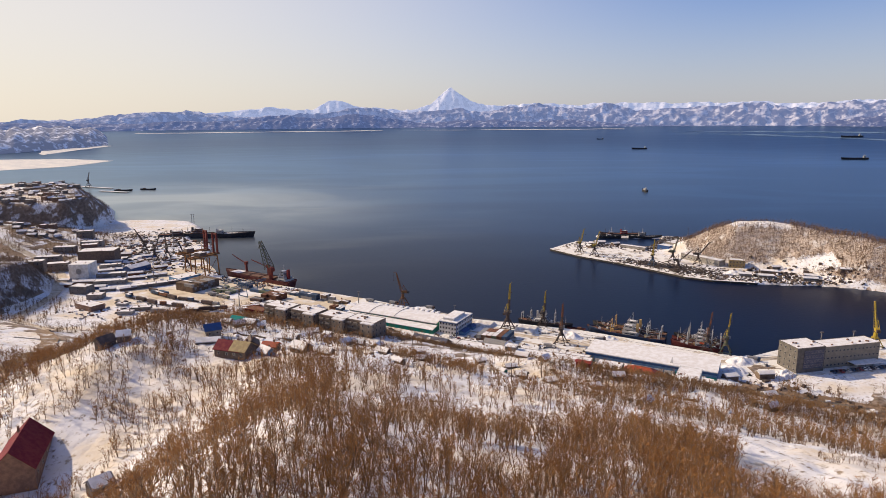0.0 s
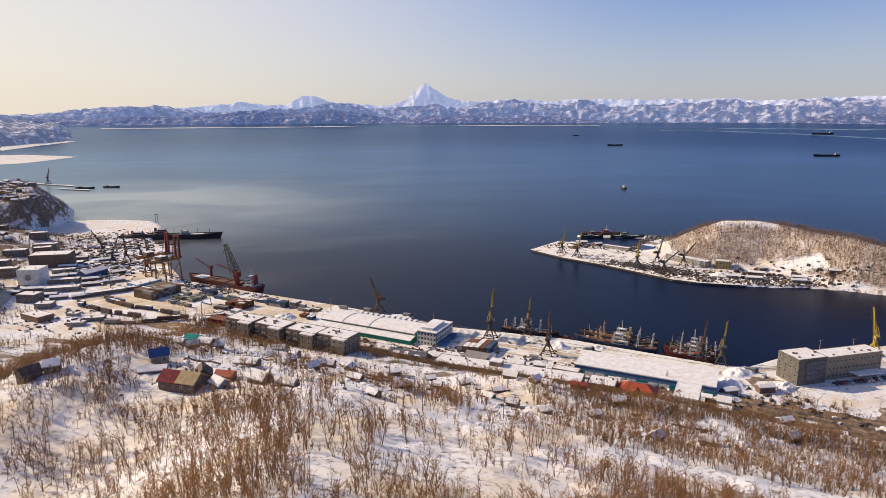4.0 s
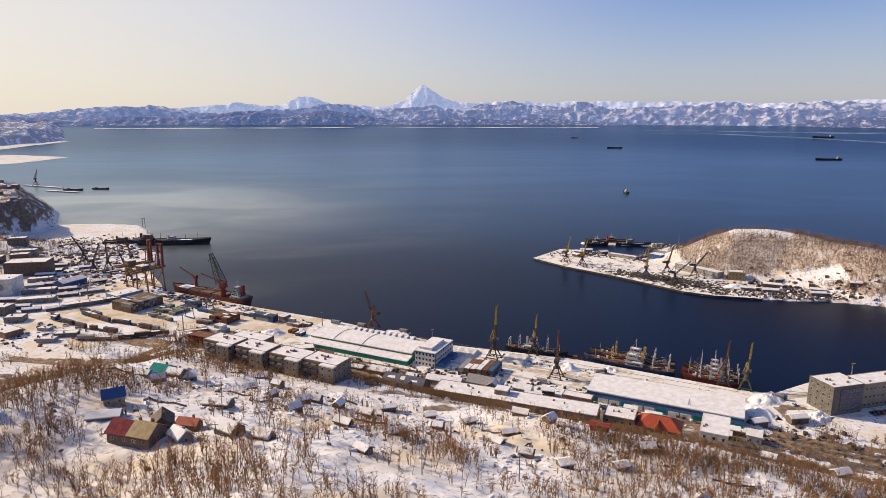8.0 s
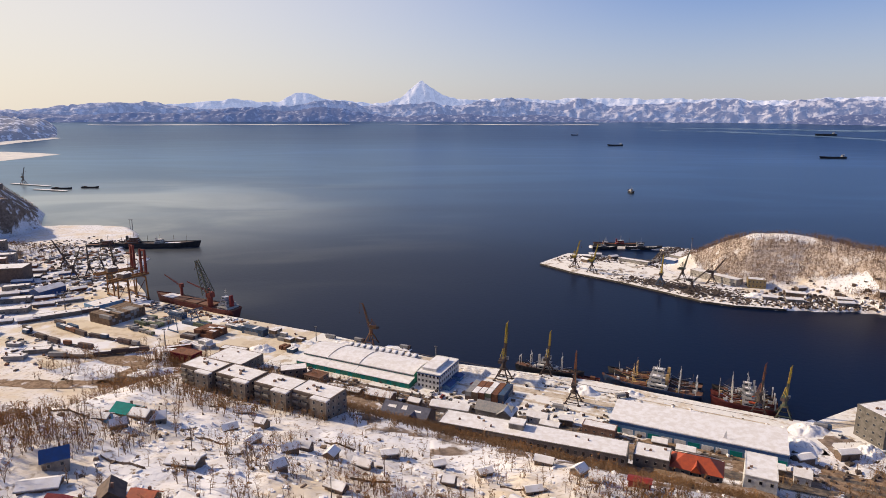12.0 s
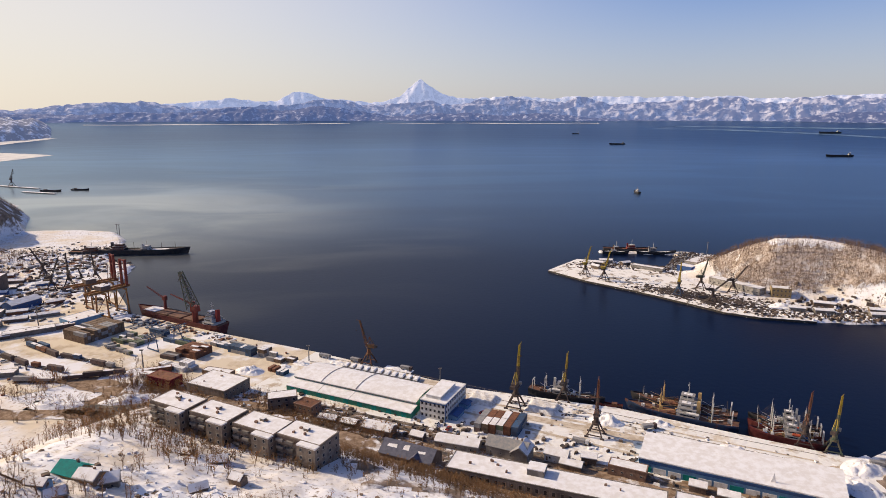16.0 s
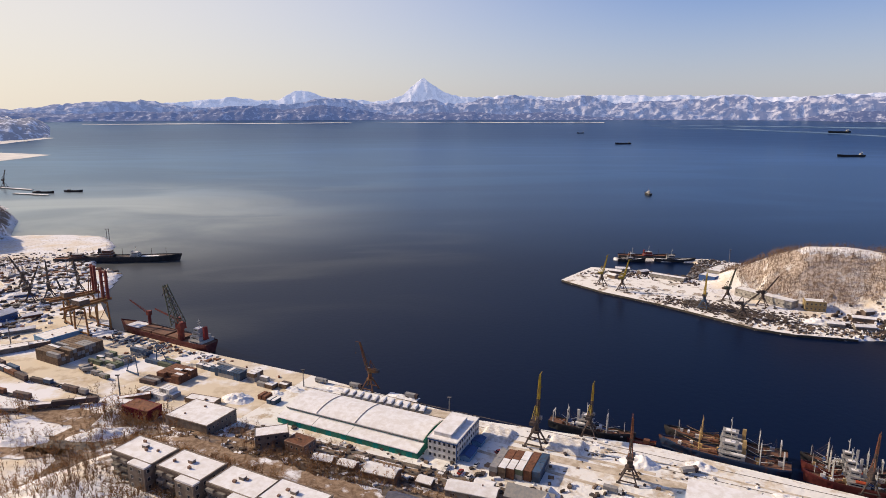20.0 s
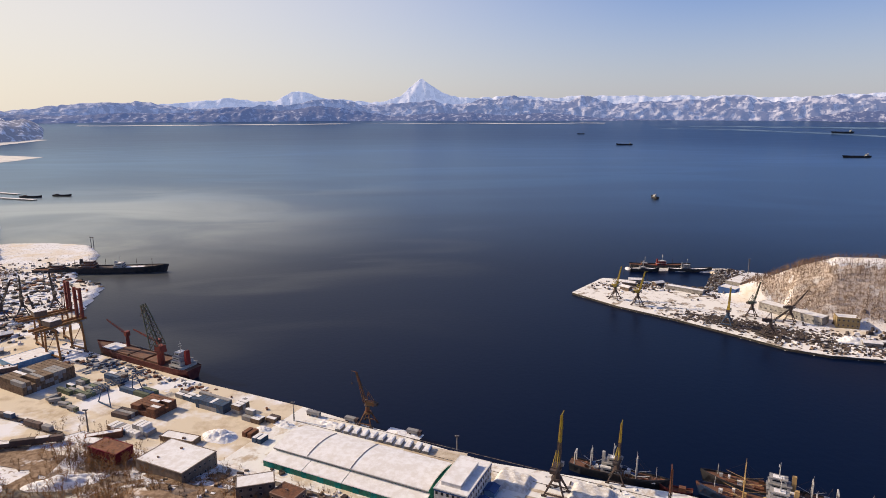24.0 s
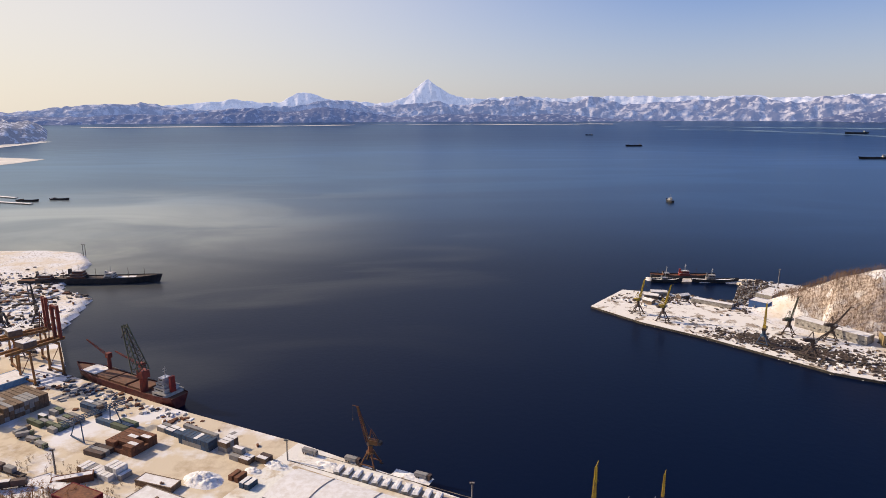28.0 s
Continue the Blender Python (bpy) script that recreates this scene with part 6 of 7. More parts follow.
bigc = part("heavy_crane", Geo().tube((-22, 4, 6.2), (-22, 4, 15), 2.4, 2.2, 10).box(-22.5, 4, 15, 6, 5, 4.5, 0, 0.9), M_CRANE_B, cargo)
part("crane_boom", Geo().truss((-20.5, 4, 18), (-8, 3, 45), 7.0, 2.2, 0.38, 8), M_CRANE_G, bigc)
part("boom_stay", Geo().tube((-25, 3, 19), (-9, 3, 43), 0.15, n=4).tube((-25, 5, 19), (-9, 3, 43), 0.15, n=4), M_CRANE_D, bigc)
part("boom_head", Geo().tube((-9, 3, 43), (-4, 3, 36), 0.4, 0.2, 5), M_CRANE_D, bigc)
part("hose_rail", Geo().box(0, -7.1, 7.2, 70, 0.1, 0.8), M_STEEL, cargo)

# dark ship lying off the western pier
dark, sec = ship_base("laid_up_ship", -340, 908, 2, 100, 15, 5.4, M_HULL_D, M_CRANE_D, "long dark laid-up ship with snow on deck", snow=False)
superstructure(dark, -30, 5.4, 16, 12, 3, M_CRANE_R, M_HULL_D)
superstructure(dark, 2, 5.4, 9, 11, 2, M_SHIPW, M_SHIPW)
for x in (-44, -12, 20, 36):
    part("mast", Geo().tube((x, 0, 5.4), (x, 0, 15), 0.3, 0.15, 5), M_CRANE_D, dark)
part("deck_snow", Geo().box(24, 0, 5.5, 30, 6, 0.4), M_ROOFSNOW, dark)
hulk, sec = ship_base("rusty_hulk", -392, 903, 8, 62, 12, 5, M_HULL_D, M_RUST, "rusty dark hulk beached by the pier")
superstructure(hulk, -8, 5, 14, 9, 2, M_CRANE_R, M_CRANE_D)
part("mast", Geo().tube((10, 0, 5), (10, 0, 14), 0.3, 0.12, 5), M_CRANE_D, hulk)


def trawler(x, y, rz, L, hull, label, seed, mast=M_BUFF):
    r = random.Random(seed)
    B = L * 0.17
    t, sec = ship_base("fishing_vessel", x, y, rz, L, B, 3.2, hull, M_DECK, label, "fishing vessels moored along the quay")
    superstructure(t, -0.06 * L, 3.2, L * 0.2, B * 0.7, 3, funnel=mast)
    derrick_mast(t, L * 0.2, 3.3, 10, mast, B * 0.5, L * 0.14)
    derrick_mast(t, -L * 0.27, 3.3, 9, M_SHIPW, B * 0.6, L * 0.1)
    part("gallows", Geo().tube((-L * 0.44, -B * 0.34, 3.3), (-L * 0.44, -B * 0.28, 9.5), 0.3, n=5).tube((-L * 0.44, B * 0.34, 3.3), (-L * 0.44, B * 0.28, 9.5), 0.3, n=5).box(-L * 0.44, 0, 9.3, 0.6, B * 0.62, 0.6), M_SHIPW, t)
    for k in (0.09, 0.3):
        part("hatch_cover", Geo().box(L * k, 0, 3.3, L * 0.07, B * 0.45, 0.9), M_RUST, t)
    for w in (-1, 1):
        boat = part("lifeboat", Geo().tube((-L * 0.16, w * B * 0.42, 6.6), (-L * 0.05, w * B * 0.42, 6.6), 0.75, 0.75, 8), M_ORANGE if r.random() < 0.6 else M_WHITE, t)
        part("davit", Geo().box(-L * 0.1, w * B * 0.36, 5.4, 0.3, 0.3, 2.2), M_SHIPW, boat)
    part("winch", Geo().tube((-L * 0.32, -1.6, 4.0), (-L * 0.32, 1.6, 4.0), 0.8, n=8), M_RUST, t)
    for i in range(20):
        part("deck_gear", Geo().box(r.uniform(-0.42, 0.38) * L, r.uniform(-0.3, 0.3) * B, 3.25, r.uniform(0.8, 2.4), r.uniform(0.6, 1.6), r.uniform(0.5, 2.6)), r.choice([M_BLUE, M_RUST, M_SHIPW, M_WHITE, M_ROOFSNOW, M_CRANE_D, M_BUFF]), t)
    part("foremast", Geo().tube((L * 0.4, 0, 5.4), (L * 0.4, 0, 10.5), 0.2, 0.1, 5), M_SHIPW, t)
    for k in (-0.4, -0.27, 0.2, 0.4):
        for w in (-0.4, 0.4):
            part("stay", Geo().tube((k * L, 0, 11), (k * L + r.uniform(-4, 4), w * B, 3.4), 0.05, n=3), M_CRANE_D, t)
    return t


trawler(134, 476.5, 150, 58, M_HULL_B, "blue fishing vessel with white bridge and buff masts", 1)
trawler(139.5, 487, 150, 56, M_HULL_D, "dark fishing vessel moored outside another", 2)
trawler(178.5, 449.5, 151, 35, M_HULL_R, "rust-red fishing vessel at the quay", 3, M_SHIPW)
trawler(182, 457, 151, 35, M_HULL_R, "red-hulled fishing vessel in a raft of three", 4, M_SHIPW)
trawler(185.5, 464.5, 151, 34, M_HULL_D, "dark-hulled fishing vessel on the outside of the raft", 5, M_SHIPW)
trawler(75, 504, -27, 44, M_HULL_D, "dark fishing vessel with pale mast behind the cranes", 6, M_SHIPW)
skiff, _ = ship_base("workboat", 98, 492, 153, 15, 4.4, 1.5, M_HULL_R, M_CRANE_R, "small orange-red workboat at the quay")
part("wheelhouse", Geo().box(-3, 0, 1.5, 3, 2.4, 2.2), M_RUST, skiff)

# vessels on the mole of the far pier
tug, _ = ship_base("harbour_ship", 243, 902, -7, 62, 10, 3.2, M_HULL_D, M_RUST, "dark vessel with red wheelhouse along the mole")
superstructure(tug, 2, 3.2, 10, 7, 2, M_RED, M_RED)
superstructure(tug, -16, 3.2, 6, 6, 1, M_CRANE_R, M_CRANE_D)
for x in (-24, 14):
    part("mast", Geo().tube((x, 0, 3.2), (x, 0, 11), 0.25, 0.12, 5), M_CRANE_D, tug)
barge, _ = ship_base("patrol_boat", 270, 886, -8, 44, 7, 2.4, M_HULL_D, M_STEEL, "grey patrol boat with snow on deck beside the mole", snow=True)
superstructure(barge, -4, 2.4, 9, 5, 2, M_STEEL, M_STEEL)
barge2, _ = ship_base("patrol_boat", 222, 888, -5, 30, 6, 2.4, M_HULL_D, M_STEEL, "dark boat moored inside the basin", snow=True)
superstructure(barge2, -2, 2.4, 6, 4, 1, M_STEEL, M_STEEL)


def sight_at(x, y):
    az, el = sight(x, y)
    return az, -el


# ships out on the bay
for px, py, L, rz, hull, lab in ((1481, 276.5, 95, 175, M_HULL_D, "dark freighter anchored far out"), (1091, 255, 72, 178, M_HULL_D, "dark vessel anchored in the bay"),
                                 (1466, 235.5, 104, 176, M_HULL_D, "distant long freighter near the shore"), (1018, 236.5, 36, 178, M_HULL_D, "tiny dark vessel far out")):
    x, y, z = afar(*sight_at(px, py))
    t, _ = ship_base("anchored_ship", x, y, rz, L, L * 0.15, L * 0.06, hull, M_RUST, lab, "ships anchored on the bay", z)
    superstructure(t, -0.36 * L, L * 0.06, L * 0.1, L * 0.12, 3 if L > 80 else 2)
    for k in (-0.1, 0.12, 0.34):
        part("mast", Geo().tube((k * L, 0, L * 0.06), (k * L, 0, L * 0.13), 0.4, 0.2, 5), M_CRANE_D, t)
boat, _ = ship_base("small_vessel", 437, 1447, 100, 24, 7, 3, M_HULL_D, M_STEEL, "small dark vessel out on the bay", "ships anchored on the bay")
superstructure(boat, -2, 3, 8, 5, 2)
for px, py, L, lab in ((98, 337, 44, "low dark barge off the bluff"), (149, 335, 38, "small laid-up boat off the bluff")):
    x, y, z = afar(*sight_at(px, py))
    t, _ = ship_base("moored_barge", x, y, -4, L, 7, 2.0, M_HULL_D, M_CRANE_D, lab, "barges off the western bluff", 0, snow=True)
    part("deckhouse", Geo().box(-L * 0.25, 0, 2, L * 0.14, 4.5, 2.6), M_CRANE_D, t)


# ---- houses on the slope ----
gable_house("cottage", -91, 253, -18, 12, 7.6, 2.8, 3.0, M_DARKWALL, M_MAROON, "dark cottage with maroon and straw-coloured sheet roof", 0, 3)
t = gable_house("cottage_extension", -86, 251.6, -18, 7, 8.0, 2.9, 2.9, M_DARKWALL, M_STRAW, "straw-roofed end of the dark cottage", 0, 2)
gable_house("outbuilding", -86, 262, -70, 7, 6, 2.6, 3.0, M_DARKWALL, M_DARKWALL, "dark gabled outbuilding behind the cottage", 0, 1)
gable_house("shed", -76.5, 251.5, -40, 6, 4.5, 2.0, 1.8, M_LBLUE, M_STEEL, "pale blue shed with snow on its roof", 2, 1, "shed")
gable_house("shed", -106, 266.5, 12, 9.5, 5, 0.7, 1.1, M_WOOD, M_STEEL, "half-buried shed under a smooth snow roof", 2, 0, "shed", "", False)
gable_house("blue_roofed_house", -108.5, 278, 28, 6.4, 5.4, 2.8, 2.4, M_PLASTER, M_BLUE, "small house with bright blue metal roof", 0, 2)
gable_house("red_roofed_shed", -77.5, 261.5, -14, 6.6, 4, 1.7, 1.5, M_WOOD, M_ORANGE, "low shed with orange-red roof in snow", 0, 1, "shed")
gable_house("snowy_house", -63, 254.5, -32, 7.4, 5.6, 2.0, 2.1, M_DARKWALL, M_STEEL, "dark hut with thick snow on its roof", 2, 1)
gable_house("teal_roofed_house", -117, 337, -22, 8.4, 6.8, 3.2, 2.4, M_STRAW, M_TEAL, "yellow house with bright teal metal roof", 0, 3)
gable_house("grey_cottage", -105.5, 334, 18, 6.8, 5.4, 2.6, 1.8, M_PLASTER, M_STEEL, "grey cottage with snow on its roof", 2, 2)
gable_house("cottage_porch", -109.5, 332.5, -18, 7, 5, 2.2, 1.6, M_WOOD, M_STEEL, "low porch with snow beside the grey cottage", 2, 1)
gable_house("maroon_house", -136, 188, 110, 23, 12, 4.5, 6.5, M_BRICK, M_MAROON, "large house with steep maroon sheet roof", 0, 4)
gable_house("hut", -103, 172.5, 50, 6, 5, 2.2, 2.0, M_DARKWALL, M_STEEL, "dark hut with snow on one slope", 1, 1)
gable_house("dark_house", -145, 256, 60, 6.5, 5, 2.6, 2.6, M_DARKWALL, M_DARKWALL, "dark gabled house among trees", 0, 2)
gable_house("dark_house", -139, 260, 20, 5, 4.5, 2.2, 1.8, M_DARKWALL, M_STEEL, "dark house with snow on its roof", 2, 1)
gable_house("flat_hut", -77, 287, -10, 9, 6, 1.8, 0.8, M_WOOD, M_STEEL, "flat hut under snow with dark front", 2, 0, "hut", "", False)
SHED = [(-148, 322, 10), (-126, 307, -30), (-39, 315, 70), (-28, 312, -25), (-46, 305, 15), (-50, 323, -20), (-85, 373, 5), (-17, 287, 30), (1, 305, -15), (14, 317, 20), (-9, 308, 55), (-32, 278, -30),
        (-51, 288, 40), (-66, 334, -12), (-53, 315, 25), (-68, 323, 60), (-36, 251, 10), (-22, 245, -40), (-14, 276, 15), (-49, 263, 35), (30, 272, -20), (41, 262, 12), (10, 228, 30), (-99, 379, -15),
        (-52, 251, -25), (-46, 255, 10), (-82, 343, 30), (-2, 324, 15), (-36, 327, -35), (74, 237, 38), (96, 245, -20), (112, 238, 5), (131, 252, 20), (76, 284, 0), (-123, 315, 20), (-119, 324, -10),
        (-110, 316, 30), (56, 292, -28), (62, 270, 15), (50, 305, -22), (88, 268, 30), (28, 300, 10), (22, 290, -40), (-60, 345, 22), (-72, 352, -25), (-20, 330, 12), (110, 270, -15), (140, 272, 12), (122, 285, -35), (-160, 300, 15), (-170, 315, -20), (-155, 340, 35), (-140, 352, 8), (36, 322, -26), (46, 312, 40)]
for k, (x, y, a) in enumerate(SHED):
    if k % 3 == 1:
        continue
    r = random.Random(100 + k)
    wall = (M_WOOD, M_DARKWALL, M_PLASTER, M_WOOD, M_GREEN, M_LBLUE)[r.randrange(6)] if k % 7 == 0 else (M_WOOD, M_DARKWALL)[k % 2]
    gable_house("garden_shed", x, y, a, r.uniform(4.0, 6.5), r.uniform(3.0, 4.2), r.uniform(1.2, 2.0), r.uniform(0.8, 1.7), wall, (M_STEEL, M_RUST, M_DARKWALL)[k % 3],
                ("weathered plank garden shed with snow on its roof" if k % 4 else "dark garden shed with one bare roof slope"), 2 if k % 4 else 1, k % 2, "shed", "garden sheds on the slope", k % 5 == 0)
def fence(x, y, rz, length, label="dark plank fence half buried in snow"):
    t = thing("fence", x, y, gz(x, y), rz, label, "fence", "garden fences")
    c, s = math.cos(radians(rz)), math.sin(radians(rz))
    n = int(length / 2.6)
    lev = [gz(x + c * k * 2.6, y + s * k * 2.6) - gz(x, y) for k in range(n + 1)]
    for k in range(n + 1):
        part("post", Geo().box(k * 2.6, 0, lev[k] - 0.5, 0.16, 0.16, 1.5), M_WOOD, t)
        if k < n:
            u, w = k * 2.6 + 0.1, k * 2.6 + 2.5
            part("board", Geo().add([(u, -0.04, lev[k]), (w, -0.04, lev[k + 1]), (w, 0.04, lev[k + 1]), (u, 0.04, lev[k]), (u, -0.04, lev[k] + 0.75), (w, -0.04, lev[k + 1] + 0.75), (w, 0.04, lev[k + 1] + 0.75), (u, 0.04, lev[k] + 0.75)],
                                    [(3, 2, 1, 0), (4, 5, 6, 7), (0, 1, 5, 4), (1, 2, 6, 5), (2, 3, 7, 6), (3, 0, 4, 7)]), M_WOOD, t)


for x, y, rz, L in ((-100, 285, -20, 16), (-70, 300, 60, 10), (-30, 292, 12, 13), (18, 305, -22, 16), (-88, 322, -25, 16), (-45, 338, -20, 13), (30, 284, 50, 10), (90, 262, -15, 13), (-140, 330, -18, 16)):
    fence(x, y, rz, L)
gable_house("long_barn", 174, 300, -18, 22, 9, 4, 2.5, M_BRICK, M_RUST, "long brown barn beside the railway", 1, 4, "barn")
gable_house("long_barn", 196, 312, -24, 18, 8, 4, 2.5, M_BRICK, M_STEEL, "brown barn with snow on its roof", 2, 3, "barn")
gable_house("red_fence_shed", 64, 303, -24, 7, 3, 2.6, 0.6, M_RED, M_RED, "bright red shed on the bank", 0, 0, "shed", "", False)
gable_house("trackside_house", 165, 371, -30, 7, 6, 4.2, 2.4, M_WHITE, M_STEEL, "white trackside house with snowy roof", 2, 2)


def pole(x, y, h, label, arms=True, z=None, group="wooden power poles"):
    t = thing("power_pole", x, y, gz(x, y) if z is None else z, 0, label, "pole", group)
    part("post", Geo().tube((0, 0, -0.5), (0, 0, h), 0.16, 0.11, 6), M_WOOD, t)
    if arms:
        part("crossarm", Geo().box(0, 0, h - 0.9, 1.8, 0.12, 0.14), M_WOOD, t)
        for k in (-0.8, 0, 0.8):
            part("insulator", Geo().tube((k, 0, h - 0.76), (k, 0, h - 0.5), 0.06, n=5), M_WHITE, t)


for x, y in ((-36, 232), (-31, 262), (-62, 240), (-8, 250), (22, 236), (-80, 300), (-20, 300), (40, 280), (66, 262), (90, 255), (-112, 300), (-130, 282), (-60, 290), (5, 285), (116, 252), (-92, 318), (50, 250), (-70, 270), (-5, 232), (140, 262)):
    pole(x, y, 8.5, "grey wooden power pole standing in the snow")


def lamp_mast(x, y, h, label, heads=3, z=3.1):
    t = thing("lamp_mast", x, y, z, 0, label, "lamp", "yard lamp masts")
    part("mast", Geo().tube((0, 0, 0), (0, 0, h), 0.35, 0.16, 6), M_STEEL, t)
    part("ladder", Geo().box(0.42, 0, 0.5, 0.06, 0.5, h - 1), M_CRANE_D, t)
    part("platform", Geo().box(0, 0, h - 0.4, 2.2, 1.6, 0.25), M_CRANE_D, t)
    for i in range(heads):
        part("floodlight", Geo().box((i - (heads - 1) / 2) * 0.8, -0.6, h - 0.1, 0.5, 0.35, 0.5), M_STEEL, t)


for x, y, h, z in ((-85.9, 561, 11, 3.1), (-192, 552, 13, 3.1), (1.5, 527, 8, 3.1), (321, 862, 17, 1.7), (-310, 640, 16, 3.1), (-372, 830, 18, 2.6), (-425, 1022, 14, 2), (-419, 1016, 15, 2), (282, 436, 16, 3.1), (262, 440, 14, 3.1)):
    lamp_mast(x, y, h, "tall steel floodlight mast in the harbour yard", 3, z)


# ---- goods yard ----
WAGON = {}


def wagon(x, y, rz, mat, load, colour, length=13.0):
    """Flat wagon with bogies, or covered with a load."""
    if "bed" not in WAGON:
        bed = Geo().box(0, 0, 0.95, 13.0, 2.7, 0.35)
        for k in (-6.2, 6.2):
            bed.box(k, 0, 0.9, 0.3, 2.6, 0.6)
        bog = Geo().box(0, 0, 0.45, 2.4, 1.9, 0.45)
        for a in (-0.9, 0.9):
            for b in (-0.75, 0.75):
                bog.tube((a, b - 0.07, 0.46), (a, b + 0.07, 0.46), 0.46, n=10)
        for nm, g in (("bed", bed), ("bogie", bog)):
            WAGON[nm] = g.mesh(nm)
            WAGON[nm].materials.append(M_CRANE_D)
    t = thing("goods_wagon", x, y, 3.15, rz, f"railway wagon with {colour} load in the snowy yard", "wagon", "goods wagons in the yard")
    placed("bed", WAGON["bed"], t, 0, 0, 0)
    for k in (-4.3, 4.3):
        placed("bogie", WAGON["bogie"], t, k, 0, 0)
    for k, (u, L, h) in enumerate(load):
        part("load", Geo().box(u, 0, 1.3, L, 2.5, h), mat, t)
        if (x * 7 + k) % 3 < 1.2:
            part("snow_cover", Geo().box(u, 0, 1.3 + h, L, 2.45, 0.15), M_ROOFSNOW, t)


LINES = [((-311, 583), (-268, 557), 3), ((-266, 557), (-240, 547), 2), ((-292, 596), (-258, 573), 3), ((-256, 574), (-234, 565), 2), ((-230, 561), (-204, 549), 2), ((-234, 535), (-200, 543), 3), ((-263, 533), (-238, 532), 2),
         ((-300, 606), (-270, 586), 2), ((-320, 596), (-300, 580), 1)]
wr = random.Random(77)
for (x0, y0), (x1, y1), n in LINES:
    a = math.degrees(math.atan2(y1 - y0, x1 - x0))
    for i in range(n):
        f = (i + 0.5) / n
        k = wr.choice([[(-3.2, 6.0, 2.5), (3.2, 6.0, 2.5)], [(0, 12.2, 2.6)], [(-3.2, 6, 2.5)], [(0, 12, 1.6)]])
        m, c = wr.choice([(M_CDARK, "dark container"), (M_CDARK, "dark timber"), (M_CBLUE, "blue container"), (M_RUST, "rusty container"), (M_STEEL, "grey container")])
        wagon(x0 + (x1 - x0) * f, y0 + (y1 - y0) * f, a, m, k, c)
    ln = thing("siding", (x0 + x1) / 2, (y0 + y1) / 2, 3.1, a, "railway siding in packed snow", "railway", kind="structure")
    L = math.hypot(x1 - x0, y1 - y0) + 8
    for w in (-0.76, 0.76):
        part("rail", Geo().box(0, w, 0.01, L, 0.08, 0.14), M_RUST, ln)
for x, y, rz, L, W, H, wall, lab in ((-284, 531, 4, 13, 6, 3.6, M_STEEL, "grey steel yard shed with snow on top"), (-276, 543, 10, 16, 7, 3.8, M_PLASTER, "pale yard store with snow on top"), (-283, 653, -35, 18, 26, 4.8, M_LBLUE, "blue-walled store with white snow roof"),
                                    (-140, 541.5, -20, 20, 6.5, 3.2, M_TAN, "long low cabin with snow on its roof"), (-306, 622, 32, 34, 9, 4.5, M_PLASTER, "long low store in the yard"), (-292, 632, 32, 26, 7, 4.0, M_CDARK, "dark store with bare dark roof"),
                                    (-352, 634, 14, 30, 10, 5.5, M_PLASTER, "long workshop with snowy roof"), (-367, 664, 14, 28, 9, 5.5, M_PLASTER, "workshop with snowy roof"), (-391, 707, 20, 22, 8, 5, M_PLASTER, "small workshop with snowy roof"),
                                    (-420, 738, 10, 40, 22, 14, M_DARKWALL, "big dark brown hall with flat roof"), (-397, 664, 4, 20, 20, 15, M_WHITE, "tall pale hall with faint round emblem"), (-362, 600, -8, 18, 12, 7, M_PLASTER, "grey building by the yard road"),
                                    (-337, 580, 8, 14, 10, 6, M_PLASTER, "pale store by the yard gate"), (-325, 548, -30, 24, 13, 6, M_BRICK, "brick workshop with tan roof by the road"), (-300, 556, -10, 10, 5, 3, M_STEEL, "grey hut by the road")):
    H = H * 0.68 if H < 7 else H
    flat_block("yard_building", x, y, max(3.1, gz(x, y)), rz, L, W, H, wall, lab, 1 if H < 7 else 3, (("f", max(2, int(L / 5))),) if 3.4 < H < 12 else (), 1.3, 1.1, "building", 2, int(abs(x)), "harbour yard buildings")
for k, (x, y, rz, L) in enumerate(((-318, 664, 30, 20), (-334, 652, 20, 16), (-330, 700, 40, 14), (-372, 690, 16, 24), (-384, 684, 16, 18), (-378, 636, 8, 22), (-392, 622, 0, 16), (-356, 615, 10, 18), (-340, 606, 20, 14), (-410, 770, 12, 22),
                                   (-430, 790, 15, 18), (-372, 760, 30, 16), (-405, 640, 5, 14), (-322, 610, 32, 15), (-345, 672, 24, 15), (-398, 728, 12, 18))):
    gable_house("yard_shed", x, y, rz, L, 6.5, 2.4, 1.0, (M_PLASTER, M_DARKWALL, M_RUST, M_BLUE)[k % 4], M_STEEL, "long low yard shed under a snowy roof", 2, 0, "shed", "long sheds in the harbour yard", False, max(3.1, gz(x, y)))
gable_house("blue_hall_west", -352, 690, 66, 26, 13, 5, 2.6, M_BLUE, M_STEEL, "blue gabled hall with snow on its roof", 2, 3, "hall", z=3.3)
emblem = solid("wall_emblem", Geo().tube((0, -0.06, 0), (0, 0.06, 0), 3.2, n=20), M_STEEL, "faint grey round emblem on the white hall", "sign", at=(-397 + 10.12 * math.sin(radians(4)), 664 - 10.12 * math.cos(radians(4)), gz(-397, 664) + 8))


